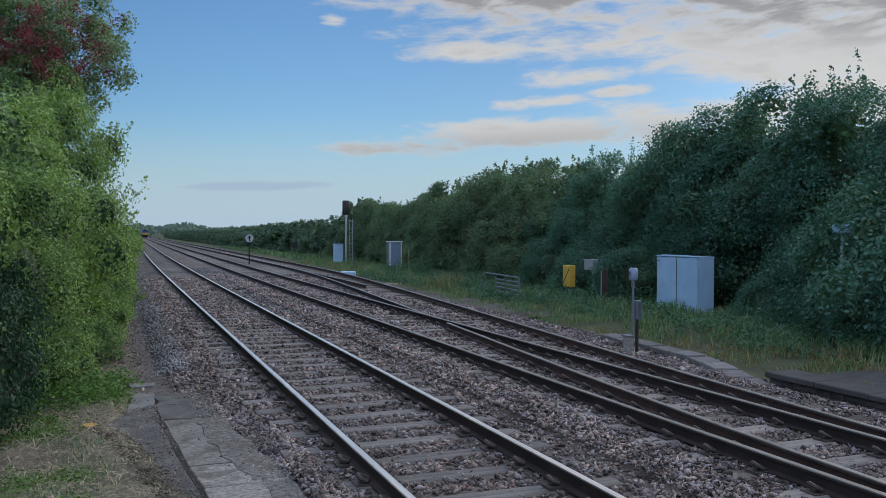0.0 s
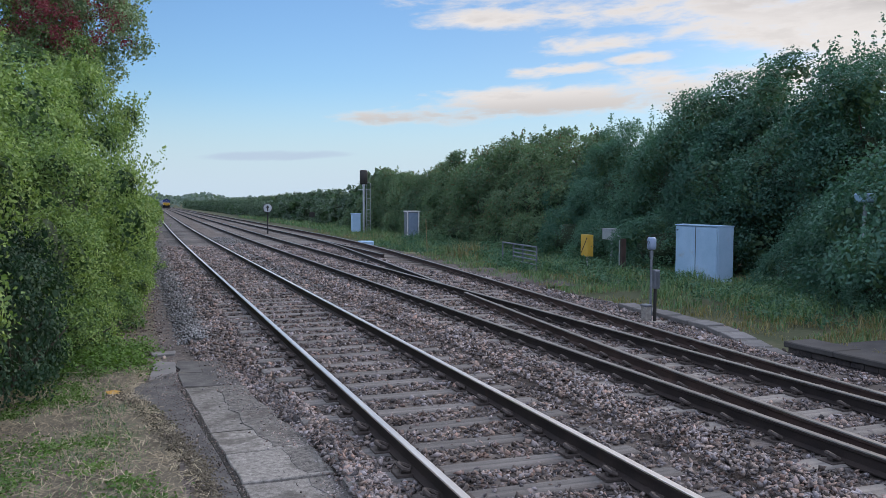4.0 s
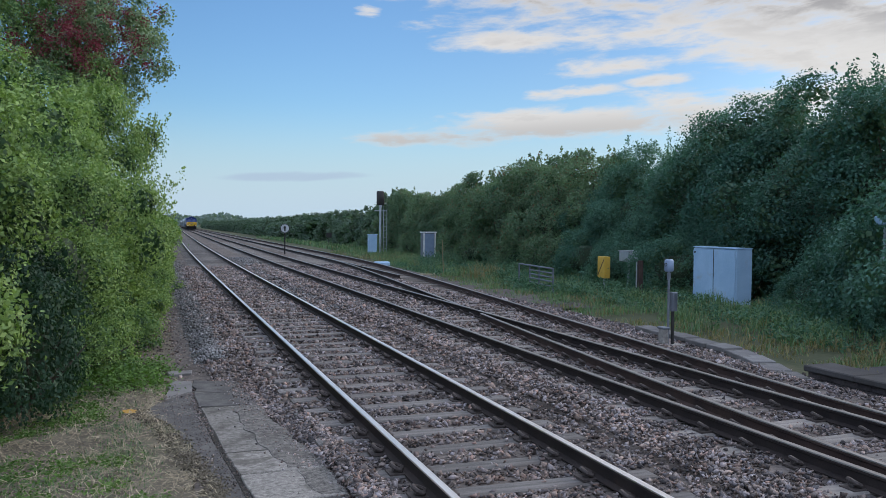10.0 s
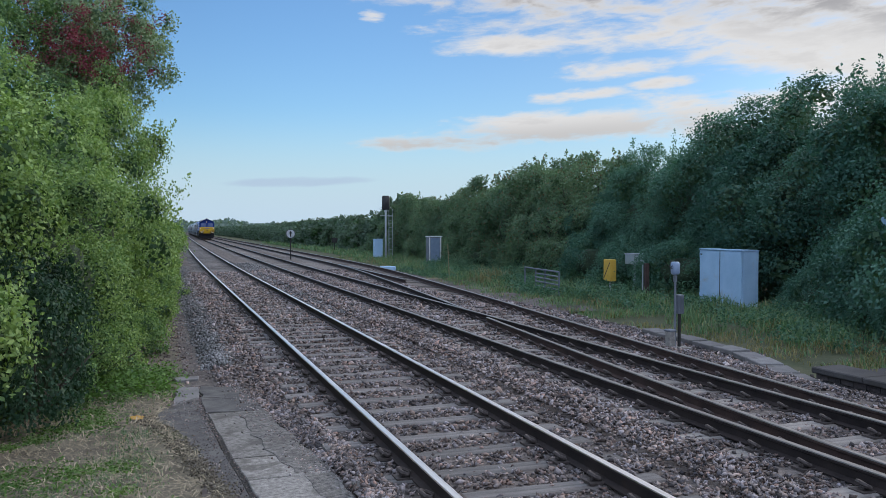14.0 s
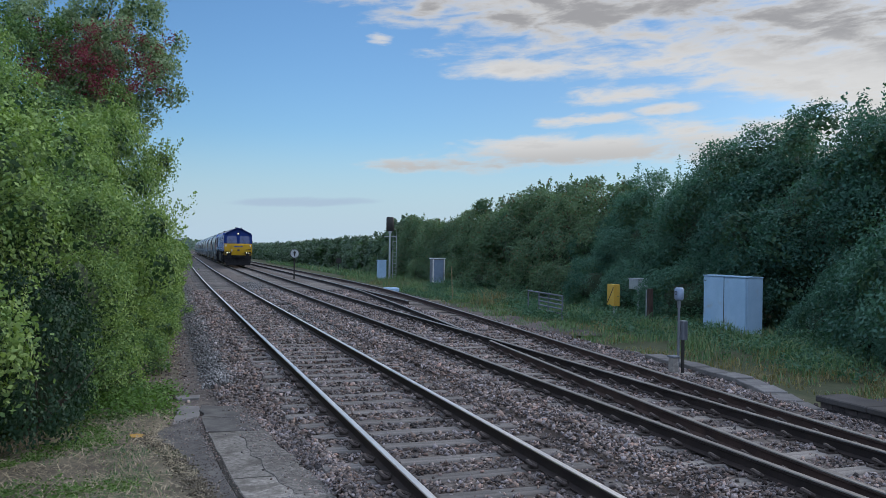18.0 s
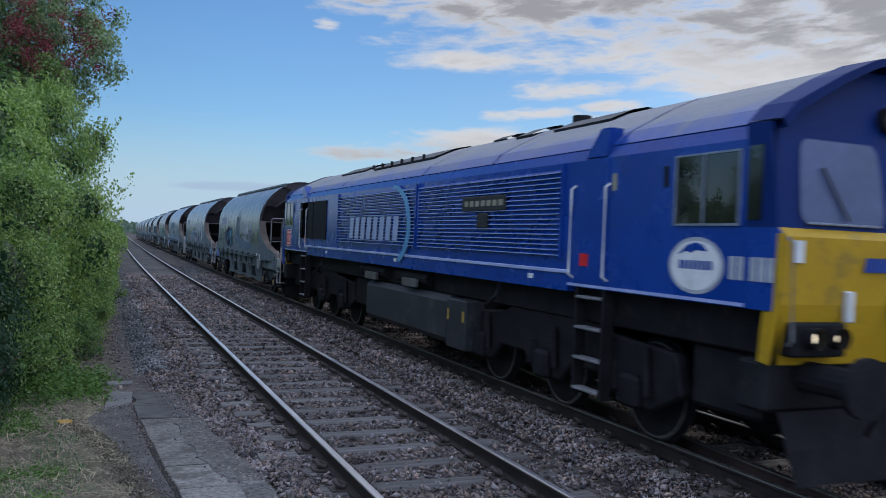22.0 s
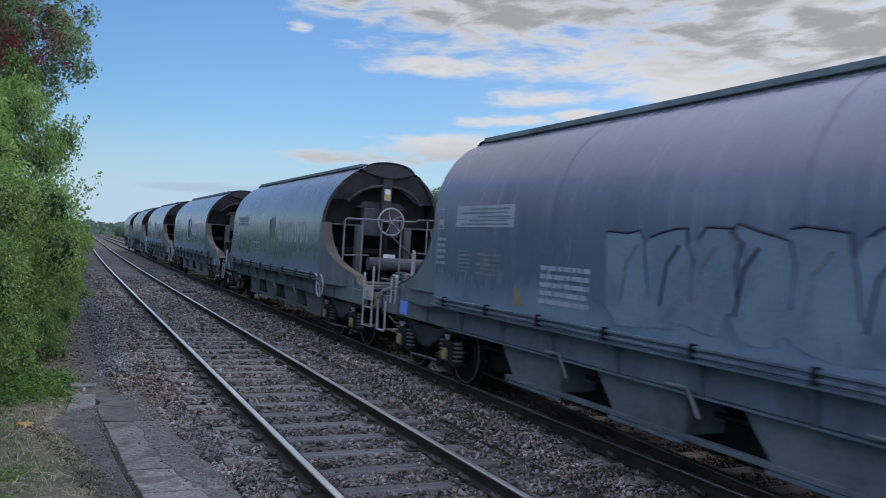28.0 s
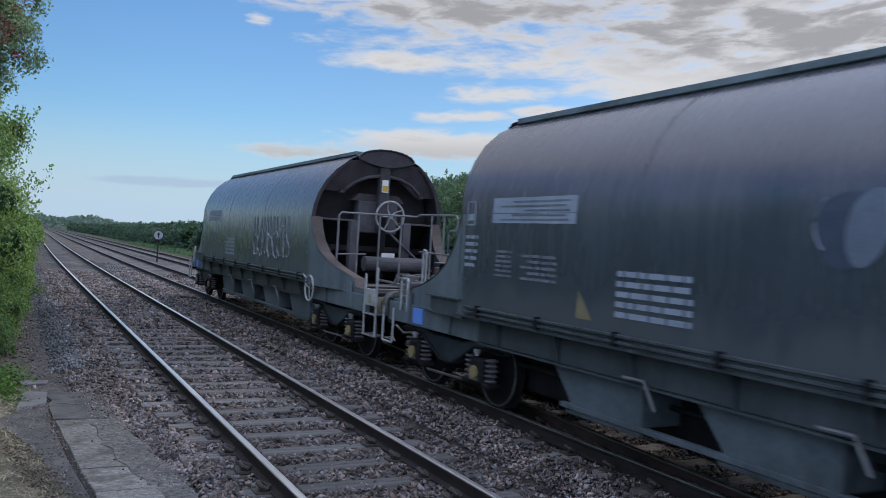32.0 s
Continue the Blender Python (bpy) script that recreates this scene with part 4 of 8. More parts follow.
def distance():
    """Road bridge over the line, far off, and woods on the skyline."""
    y = 520
    t = thing("road_bridge", "distant grey road bridge across the railway", "bridge", pose(14.0, y, dip(y)))
    part("deck", box(-13, -4, -3, 3, 4.6, 5.3, 0.1), M["coping"], t)
    part("parapet", box(-13, -4, -3.2, -2.9, 5.3, 5.7, 0.05), M["coping"], t)
    for x in (-11, -4.8):
        part("pier", box(x - 0.6, x + 0.6, -2.5, 2.5, -2, 4.6, 0.05), M["coping"], t)
    rng = np.random.default_rng(77)
    k = 16000
    side = rng.random(k) < 0.4
    yy = rng.uniform(540, 760, k)
    x = np.where(side, rng.uniform(-130, 2, k), rng.uniform(11, 330, k))
    z = rng.uniform(-2, 1, k) + rng.random(k) ** 0.6 * (4.5 + 1.6 * np.sin(x * 0.05) + 1.5 * np.sin(x * 0.17)) - 0.5
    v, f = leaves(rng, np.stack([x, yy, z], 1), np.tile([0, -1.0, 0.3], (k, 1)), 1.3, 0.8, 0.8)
    tagged(raw("far_woods", v, f, M["leaf_woods"]), "green woods along the skyline, paled by haze put into the colour", "woods", kind="stuff")


distance()
# ---- lineside furniture ----
def hut():
    t = thing("equipment_cabinet", "large pale grey steel two-door lineside equipment cabinet in long grass", "cabinet", pose(15.4, 19.03, -0.3))
    part("body", box(0.02, 0.55, 0, 1.92, 0.05, 1.62, 0.01), M["hut"], t)
    part("plinth", box(-0.03, 0.60, -0.05, 1.97, -0.1, 0.05, 0.01), M["concrete"], t)
    part("roof_cap", slab([(-0.035, 1.625), (0.57, 1.625), (0.57, 1.65), (0.27, 1.665), (-0.035, 1.65)], "y", -0.015, 1.935, 0.005), M["hut"], t)
    for y0 in (0.02, 0.97):
        d = part("door", box(-0.025, 0.016, y0, y0 + 0.93, 0.09, 1.60, 0.008), M["hut"], t)
        part("handle", box(-0.040, -0.027, y0 + (0.85 if y0 < 0.5 else 0.05), y0 + (0.87 if y0 < 0.5 else 0.07), 0.78, 0.90, 0.004), M["hut"], d)
        for z in (0.2, 1.4):
            part("hinge", rod((-0.032, y0 + (0.02 if y0 < 0.5 else 0.91), z), (-0.032, y0 + (0.02 if y0 < 0.5 else 0.91), z + 0.14), 0.012, 6), M["hut"], d)
    # black strip added for the dark of the gap between the doors
    part("door_seal", box(-0.0265, 0.0, 0.948, 0.972, 0.09, 1.60), M["black"], t)
    for i in range(2):
        part("label_plate", box(-0.031, -0.026, 1.78 + 0.05 * i, 1.81 + 0.05 * i, 1.46, 1.51), M["black"], t)


def relay_post():
    t = thing("lineside_telephone", "grey telephone box on a slim post beside a concrete stub", "telephone", pose(9.12, 13.15, -0.24))
    part("post", rod((0, 0, -0.1), (0, 0, 1.36), 0.022, 8), M["post_grey"], t)
    part("telephone_box", box(-0.075, 0.075, -0.07, 0.07, 1.36, 1.60, 0.03), M["phone_blue"], t, "blue-grey rounded box", True)
    part("box_neck", rod((0, 0, 1.22), (0, 0, 1.34), 0.035, 8), M["post_grey"], t)
    part("mark", ring((-0.078, -0.01, 1.50), (1, 0, 0), 0.03, 0.006, 12, 4), M["black"], t)
    c = part("junction_case", box(0.05, 0.17, -0.05, 0.07, 0.62, 0.98, 0.012), M["post_grey"], t, "ribbed grey case")
    for i in range(4):
        part("rib", box(0.055 + i * 0.028, 0.067 + i * 0.028, -0.062, -0.051, 0.65, 0.95), M["post_grey"], c)
    part("case_post", rod((0.11, 0.02, -0.1), (0.11, 0.02, 0.64), 0.032, 8), M["black"], t)
    part("stub", slab([(-0.20, -0.1), (-0.06, -0.1), (-0.07, 0.30), (-0.19, 0.30)], "y", -0.12, 0.04, 0.012), M["concrete"], t)
    part("stub_cap", box(-0.21, -0.05, -0.14, 0.06, 0.30, 0.34, 0.01), M["post_grey"], t)
    part("base_board", box(-0.35, 0.25, -0.2, 0.1, -0.06, 0.0, 0.01), M["concrete"], t)


def yellow_box():
    t = thing("warning_box", "yellow enamel box with a black diagonal stroke on a post", "box", pose(15.0, 25.7, -0.25))
    part("case", box(-0.02, 0.22, -0.24, 0.24, 0.33, 1.10, 0.012), M["yellow_box"], t)
    part("stroke", slab([(0.19, 0.42), (0.215, 0.45), (-0.19, 1.01), (-0.215, 0.98)], "x", -0.026, -0.021), M["black"], t)
    part("post", rod((0.12, 0, -0.1), (0.12, 0, 0.34), 0.04, 8), M["grey"], t)
    t = thing("junction_box", "weathered grey steel box half hidden in the hedge", "box", pose(15.5, 25.3, -0.25))
    part("case", box(0, 0.4, -0.55, 0.05, 0.95, 1.30, 0.015), M["grey"], t)
    part("lid", box(-0.02, 0.42, -0.57, 0.07, 1.30, 1.33, 0.006), M["grey"], t)
    part("post", rod((0.2, -0.25, -0.1), (0.2, -0.25, 0.96), 0.04, 8), M["grey"], t)
    t = thing("fence_post", "rusty brown post at the foot of the hedge", "post", pose(14.6, 22.6, -0.25))
    part("shaft", box(-0.07, 0.07, -0.07, 0.07, -0.1, 1.1, 0.015), M["rail_red"], t)
    part("bracket", box(-0.09, -0.06, 0.08, 0.12, 0.2, 1.05, 0.006), M["grey"], t)


def hurdle():
    t = thing("steel_hurdle", "short galvanised steel hurdle with a barred end panel in the grass", "fence", pose(0, 0, 0))
    a, b = Vector((12.9, 28.1, -0.2)), Vector((12.56, 24.65, -0.2))

    def at(s, z):
        p = a.lerp(b, s)
        return (p.x, p.y, p.z + z)

    for s in (0.0, 0.34, 0.62, 1.0):
        part("upright", rod(at(s, -0.1), at(s, 0.72), 0.030, 8), M["post_grey"], t)
    for z, s0 in ((0.70, 0.0), (0.54, 0.34), (0.40, 0.34), (0.26, 0.34), (0.10, 0.34)):
        part("rail_bar", rod(at(s0, z), at(1.0, z), 0.026, 8), M["post_grey"], t)


def signal():
    t = thing("colour_light_signal", "grey railway colour light signal with ladder, seen from the rear", "signal", pose(15.7, 58.6, -0.2))
    part("post", rod((0, 0, -0.1), (0, 0, 3.4), 0.075, 10), M["grey"], t)
    part("head", box(-0.27, 0.27, -0.12, 0.16, 3.42, 4.48, 0.07), M["black"], t, "dark rounded signal head", True)
    part("head_bracket", box(-0.10, 0.10, -0.09, 0.09, 3.28, 3.44, 0.02), M["grey"], t)
    part("platform", box(-0.35, 0.45, -0.1, 0.35, 3.02, 3.06, 0.01), M["grey"], t)
    for x in (0.26, 0.52):
        part("ladder_rail", rod((x, 0.1, 0.0), (x, 0.1, 3.15), 0.022, 6), M["grey"], t)
    for i in range(11):
        part("rung", rod((0.26, 0.1, 0.25 + i * 0.27), (0.52, 0.1, 0.25 + i * 0.27), 0.012, 5), M["grey"], t)
    part("hoop", bar([(0.26, 0.1, 2.9), (0.24, 0.1, 3.5), (0.39, 0.1, 3.62), (0.54, 0.1, 3.5), (0.52, 0.1, 2.9)], 0.016), M["grey"], t)
    t = thing("signal_case", "pale grey steel location case beside the signal post", "cabinet", pose(14.9, 57.8, -0.2))
    part("body", box(-0.3, 0.3, -0.2, 0.25, 0.0, 1.28, 0.015), M["hut"], t)
    part("door", box(-0.27, 0.27, -0.225, -0.203, 0.06, 1.24, 0.006), M["hut"], t)
    part("lid", box(-0.34, 0.34, -0.26, 0.29, 1.283, 1.33, 0.01), M["hut"], t)
    t = thing("location_case", "narrow blue-grey steel lineside case with pale edges", "cabinet", pose(16.0, 48.3, -0.25))
    part("body", box(-0.42, 0.42, -0.25, 0.25, 0.0, 1.62, 0.015), M["post_grey"], t)
    part("lid", box(-0.46, 0.46, -0.29, 0.29, 1.62, 1.68, 0.01), M["white"], t)
    for x in (-0.40, 0.32):
        part("corner_strip", box(x, x + 0.08, -0.272, -0.253, 0.1, 1.60, 0.004), M["white"], t)
    part("door", box(-0.30, 0.30, -0.268, -0.252, 0.1, 1.56, 0.006), M["phone_blue"], t)


def marker():
    t = thing("disc_sign", "round grey disc sign on a dark post between the tracks", "sign", pose(8.12 + bend(55), 55.2, -0.2))
    part("post", rod((0, 0, -0.1), (0, 0, 1.5), 0.05, 8), M["black"], t)
    part("disc", rod((0, -0.06, 1.74), (0, -0.02, 1.74), 0.31, 24), M["grey"], t)
    part("rim", ring((0, -0.062, 1.74), (0, 1, 0), 0.29, 0.02, 24, 5), M["black"], t)
    part("arrow", slab([(-0.04, 1.55), (0.04, 1.55), (0.04, 1.75), (0.12, 1.75), (0, 1.93), (-0.12, 1.75), (-0.04, 1.75)], "y", -0.085, -0.066), M["black"], t)
    t = thing("yellow_marker_pole", "thin dull yellow-grey marker pole at the ballast edge", "pole", pose(11.95, 33.9, -0.3))
    part("pole", rod((0, 0, -0.1), (-0.08, 0, 1.55), 0.020, 8), M["pole_dull"], t)
    part("ground_board", box(-1.05, 0.55, 0.4, 0.5, -0.02, 0.06, 0.01), M["dry"], t, "pale timber board lying on the ballast")
    t = thing("point_motor", "pale grey point machine cover beside the outer rail", "machine", pose(10.95, 40.5, -0.22))
    part("cover", box(-0.36, 0.36, -0.3, 0.3, 0.0, 0.22, 0.04), M["hut"], t)
    part("plinth", box(-0.45, 0.45, -0.4, 0.4, -0.1, 0.0, 0.01), M["timber"], t)
    t = thing("hedge_lamp", "small pale grey box on a pole within the hedge", "lamp", pose(15.0, 13.7, -0.25))
    part("pole", rod((0, 0, -0.1), (0, 0, 2.3), 0.04, 8), M["grey"], t)
    part("case", box(-0.2, 0.2, -0.14, 0.14, 2.28, 2.48, 0.03), M["hut"], t)
    t = thing("small_sign", "small dark sign on a post far along the verge", "sign", pose(15.0, 74, -0.2))
    part("post", rod((0, 0, -0.1), (0, 0, 1.2), 0.03, 6), M["black"], t)
    part("plate", box(-0.25, 0.25, -0.03, -0.01, 0.75, 1.2, 0.01), M["black"], t)


def trough():
    """Concrete cable trough lids, each a piece, along the verge."""
    t = thing("cable_trough", "grey concrete cable trough lids along the ballast edge", "trough", kind="structure")
    pts = [Vector((10.15, 15.6, 0)), Vector((10.0, 13.6, 0)), Vector((9.85, 12.15, 0)), Vector((9.35, 10.8, 0)), Vector((8.75, 9.4, 0)), Vector((8.52, 7.6, 0)), Vector((8.42, 4.0, 0)), Vector((8.35, -2.0, 0))]
    lid = None
    rng = random.Random(4)
    for a, b in zip(pts, pts[1:]):
        n = max(1, round((b - a).length / 0.62))
        for i in range(n):
            p = a.lerp(b, (i + 0.5) / n)
            m = Matrix.Translation((p.x, p.y, -0.21 + rng.uniform(-0.012, 0.012))) @ (b - a).to_track_quat("Y", "Z").to_matrix().to_4x4() @ pose(0, 0, 0, rng.uniform(-1, 1), rng.uniform(-1.5, 1.5), rng.uniform(-1.5, 1.5))
            if lid is None:
                lid = part("lid", box(-0.2, 0.2, -0.30, 0.30, -0.09, 0.0, 0.012), M["trough"], t, at=m)
            else:
                o = new("lid", lid.data)
                o.parent, o.matrix_basis = t, m


def dock():
    t = thing("old_platform", "low disused platform of sooty brick with a worn stone edge", "platform", pose(0, 0, -0.10), kind="structure")
    part("fill", box(9.04, 12.6, -6, 9.42, -0.5, 0.0), M["coping"], t)
    rng = random.Random(8)
    y = 9.5
    while y > -5:
        d = rng.uniform(0.85, 1.15)
        part("coping_stone", box(8.90, 9.45, y - d + 0.012, y, 0.003, 0.085 + rng.uniform(-0.008, 0.008), 0.015), M["coping"], t)
        y -= d
    rows = 0
    for k in range(5):
        y = 9.45 - (0.11 if k % 2 else 0)
        while y > -1:
            part("brick", box(8.955, 9.038, y - 0.215, y, -0.40 + k * 0.08, -0.33 + k * 0.08), M["brick"], t)
            y -= 0.225
    for k in range(5):
        x = 9.05 + (0.11 if k % 2 else 0)
        while x < 11.0:
            part("brick", box(x, x + 0.215, 9.425, 9.50, -0.40 + k * 0.08, -0.33 + k * 0.08), M["brick"], t)
            x += 0.225


def path_slabs():
    """The worn crossing at the left: tarmac strip and concrete slabs with open joints."""
    t = thing("crossing_path", "cracked concrete slabs and worn tarmac beside the near rail", "pavement", kind="structure")
    z = -0.235

    def piece(name, pts, mat, top):
        part(name, slab(pts, "z", -0.45, top, 0.008), mat, t)

    rng = random.Random(17)

    def torn(a, b, k, w):
        """A broken edge from a to b, without its last point."""
        a, b = Vector(a), Vector(b)
        out = []
        for i in range(k):
            p = a.lerp(b, i / k)
            out.append((p.x + (rng.uniform(-w, w) if i else 0), p.y + (rng.uniform(-w, w) if i else 0)))
        return out

    def outline(pts, w=0.03):
        out = []
        for a, b in zip(pts, pts[1:] + pts[:1]):
            out += torn(a, b, max(1, round((Vector(a) - Vector(b)).length / 0.22)), w)
        return out

    # the strip of tarmac and the patches at its head
    piece("tarmac_patch", outline([(0.44, 11.35), (0.46, 10.75), (0.50, 9.95), (0.565, 8.85), (0.69, 7.45), (0.74, 6.5), (0.82, 4.5), (0.9, 0.5), (0.3, 0.5), (0.48, 5.0), (0.51, 6.54), (0.49, 7.26), (0.36, 7.91), (0.2, 8.8), (0.05, 9.57), (-0.18, 10.2), (0.02, 10.7)], 0.022), M["tarmac"], z - 0.008)
    piece("tarmac_patch", outline([(0.52, 12.1), (1.14, 11.8), (1.17, 10.98), (0.84, 11.1), (0.50, 11.30)]), M["tarmac"], z - 0.002)
    piece("concrete_patch", outline([(0.24, 12.25), (0.49, 12.1), (0.465, 11.38), (0.12, 10.95)]), M["trough"], z - 0.016)
    piece("concrete_patch", outline([(0.18, 13.0), (0.54, 13.0), (0.52, 12.75), (0.2, 12.7)]), M["trough"], z - 0.012)
    piece("slab", outline([(0.49, 11.27), (0.84, 11.07), (1.17, 10.94), (1.20, 10.2), (0.50, 10.36)], 0.012), M["tarmac"], z + 0.004)
    edge = [(10.3, 0.525, 1.215), (8.19, 0.65, 1.43), (7.44, 0.715, 1.50), (6.6, 0.765, 1.51), (5.1, 0.83, 1.52), (3.4, 0.91, 1.52), (1.2, 0.98, 1.52)]
    for i, ((a, x0, x1), (b, u0, u1)) in enumerate(zip(edge, edge[1:])):
        pts = [(x0, a - 0.04), (x1, a - 0.04), (u1, b), (u0, b)]
        rim = torn(pts[0], pts[1], 4, 0.008) + torn(pts[1], pts[2], 7, 0.045) + torn(pts[2], pts[3], 4, 0.008) + torn(pts[3], pts[0], 5, 0.008)
        piece("slab", rim, M["slab_concrete"], z + (0.002, 0.006, 0.012, 0.004, 0.006, 0.003)[i])
    # dark soil in the open joints
    for i, ((a, x0, x1), (b, u0, u1)) in enumerate(zip(edge, edge[1:])):
        piece("joint_soil", [(x0 - 0.055, a), (x0 + 0.012, a), (u0 + 0.012, b + 0.004), (u0 - 0.055, b + 0.004)], M["joint_soil"], z - 0.004 + 0.0003 * i)
        if i in (0, 1, 2, 4):
            piece("joint_soil", [(x0 + 0.013, a - 0.05), (x1 - 0.03, a - 0.05), (x1 - 0.03, a + 0.01), (x0 + 0.013, a + 0.01)], M["joint_soil"], z - 0.001 + 0.0002 * i)
    piece("worn_topping", outline([(0.92, 10.2), (1.19, 10.2), (1.42, 8.22), (1.49, 7.5), (1.14, 7.5), (1.06, 7.9), (0.98, 8.6), (0.90, 9.4)], 0.06), M["concrete_worn"], z + 0.011)
    piece("worn_topping", outline([(1.28, 6.55), (1.49, 6.55), (1.50, 5.2), (1.36, 5.2)], 0.05), M["concrete_worn"], z + 0.009)
    piece("worn_topping", outline([(1.20, 7.38), (1.48, 7.38), (1.49, 6.65), (1.30, 6.65), (1.22, 7.0)], 0.05), M["concrete_worn"], z + 0.0165)


hut()
relay_post()
yellow_box()
hurdle()
signal()
marker()
trough()
dock()
path_slabs()


# ---- sleepers, fastenings and stones ----
def sleepers():
    rng = random.Random(11)
    shared = {}

    def lay(parent, key, x0, x1, y, mat, z=-0.155):
        if key not in shared:
            q = box(-0.5, 0.5, -0.125, 0.125, -0.13, 0.0, 0.0)
            for v in q.verts:
                v.co.x *= 1
            bmesh.ops.bevel(q, geom=q.edges[:], offset=0.012, segments=1, affect="EDGES")
            me = bpy.data.meshes.new("sleeper")
            q.to_mesh(me)
            q.free()
            me.materials.append(mat)
            shared[key] = me
        o = new("sleeper", shared[key])
        o.parent = parent
        o.matrix_basis = pose((x0 + x1) / 2 + bend(y), y, z + dip(y) + rng.uniform(-0.008, 0.006), 0, rng.uniform(-0.4, 0.4), rng.uniform(-0.8, 0.8)) @ Matrix.Diagonal((x1 - x0, rng.uniform(0.94, 1.04), 1, 1))

    a = thing("near_track_sleepers", "weathered grey timber sleepers of the near track", "sleepers", kind="structure")
    b = thing("far_track_sleepers", "pale timber sleepers and crossing timbers of the junction", "sleepers", kind="structure")
    y = -6.0
    while y < 120:
        lay(a, "s", X1 + 0.7525 - 1.30 + rng.uniform(-0.05, 0.05), X1 + 0.7525 + 1.30, y, M["sleeper"])
        y += 0.64
    y = -6.0
    while y < 90:
        if y < 50:
            lay(b, "t", X2 - 0.55, along(TURN, y) + GAUGE + 0.5 + rng.uniform(-0.1, 0.15), y, M["timber"], -0.158)
        else:
            lay(b, "t", X2 - 0.55, X2 + GAUGE + 0.55, y, M["timber"], -0.158)
            lay(b, "t", X3 - 0.55, X3 + GAUGE + 0.55, y, M["timber"], -0.158)
        y += 0.66


def clips():
    """Spring clips and base plates that hold the rails, one pair to each sleeper."""
    q = bar([(-0.02, -0.045, 0.02), (0.03, -0.055, 0.045), (0.085, -0.03, 0.07), (0.10, 0.01, 0.072), (0.075, 0.05, 0.05), (0.03, 0.05, 0.03), (0.01, 0.02, 0.022)], 0.020, 6)
    box(-0.02, 0.13, -0.08, 0.08, -0.014, 0.006, 0, q)
    box(0.01, 0.085, -0.03, 0.03, 0.004, 0.032, 0.006, q)
    me = bpy.data.meshes.new("rail_clip")
    q.to_mesh(me)
    q.free()
    me.materials.append(M["clip_rust"])
    t = thing("rail_fastenings", "rusty spring clips holding the rails to the sleepers", "rail clips", kind="structure")
    made = 0
    for fx, y0, y1, step in ((lambda y: X2, 3.4, 22, 0.66), (lambda y: along(TURN, y), 4.3, 17, 0.66), (lambda y: X2 + GAUGE, 5.0, 24, 0.66), (lambda y: along(TURN, y) + GAUGE, 5.6, 24, 0.66), (lambda y: X1, 3.5, 14, 0.64), (lambda y: X1 + GAUGE, 3.5, 14, 0.64)):
        y = -6.0 + step * math.ceil((y0 + 6.0) / step)
        while y < y1:
            for s in (0, 180):
                o = new("rail_clip", me)
                o.parent = t
                o.matrix_basis = pose(fx(y) + (0.068 if s == 0 else -0.068), y, -0.142, 0, 0, s)
            y += step


def scatter(name, rng, x, y, z, size, mat, label, cat="ballast stones"):
    chip_v = np.array([[-1, -0.15, -0.1], [0.1, -1, 0.1], [1, 0.1, -0.15], [-0.1, 1, 0.05], [0.3, 0.2, 1], [-0.2, -0.3, -1]]) * 0.95
    chip_f = np.array([[0, 1, 4], [1, 2, 4], [2, 3, 4], [3, 0, 4], [1, 0, 5], [2, 1, 5], [3, 2, 5], [0, 3, 5]])
    k = len(x)
    v = (chip_v[None] * rng.uniform(0.6, 1.35, (k, 6, 3)) + rng.normal(0, 0.16, (k, 6, 3))) * rng.uniform([0.95, 0.65, 0.32], [1.5, 1.1, 0.68], (k, 3))[:, None]
    e = rng.normal(size=(k, 4)) * np.array([1.0, 0.36, 0.36, 1.0])
    e /= np.linalg.norm(e, axis=1)[:, None]
    w, i, j, l = e.T
    R = np.stack([1 - 2 * (j * j + l * l), 2 * (i * j - l * w), 2 * (i * l + j * w), 2 * (i * j + l * w), 1 - 2 * (i * i + l * l), 2 * (j * l - i * w), 2 * (i * l - j * w), 2 * (j * l + i * w), 1 - 2 * (i * i + j * j)], 1).reshape(k, 3, 3)
    v = np.einsum("kab,knb->kna", R, v) * size[:, None, None] + np.stack([x, y, z], 1)[:, None]
    f = chip_f[None] + 6 * np.arange(k)[:, None, None]
    ob = raw(name, v.reshape(-1, 3), f.reshape(-1, 3), mat)
    return tagged(ob, label, cat, kind="stuff")


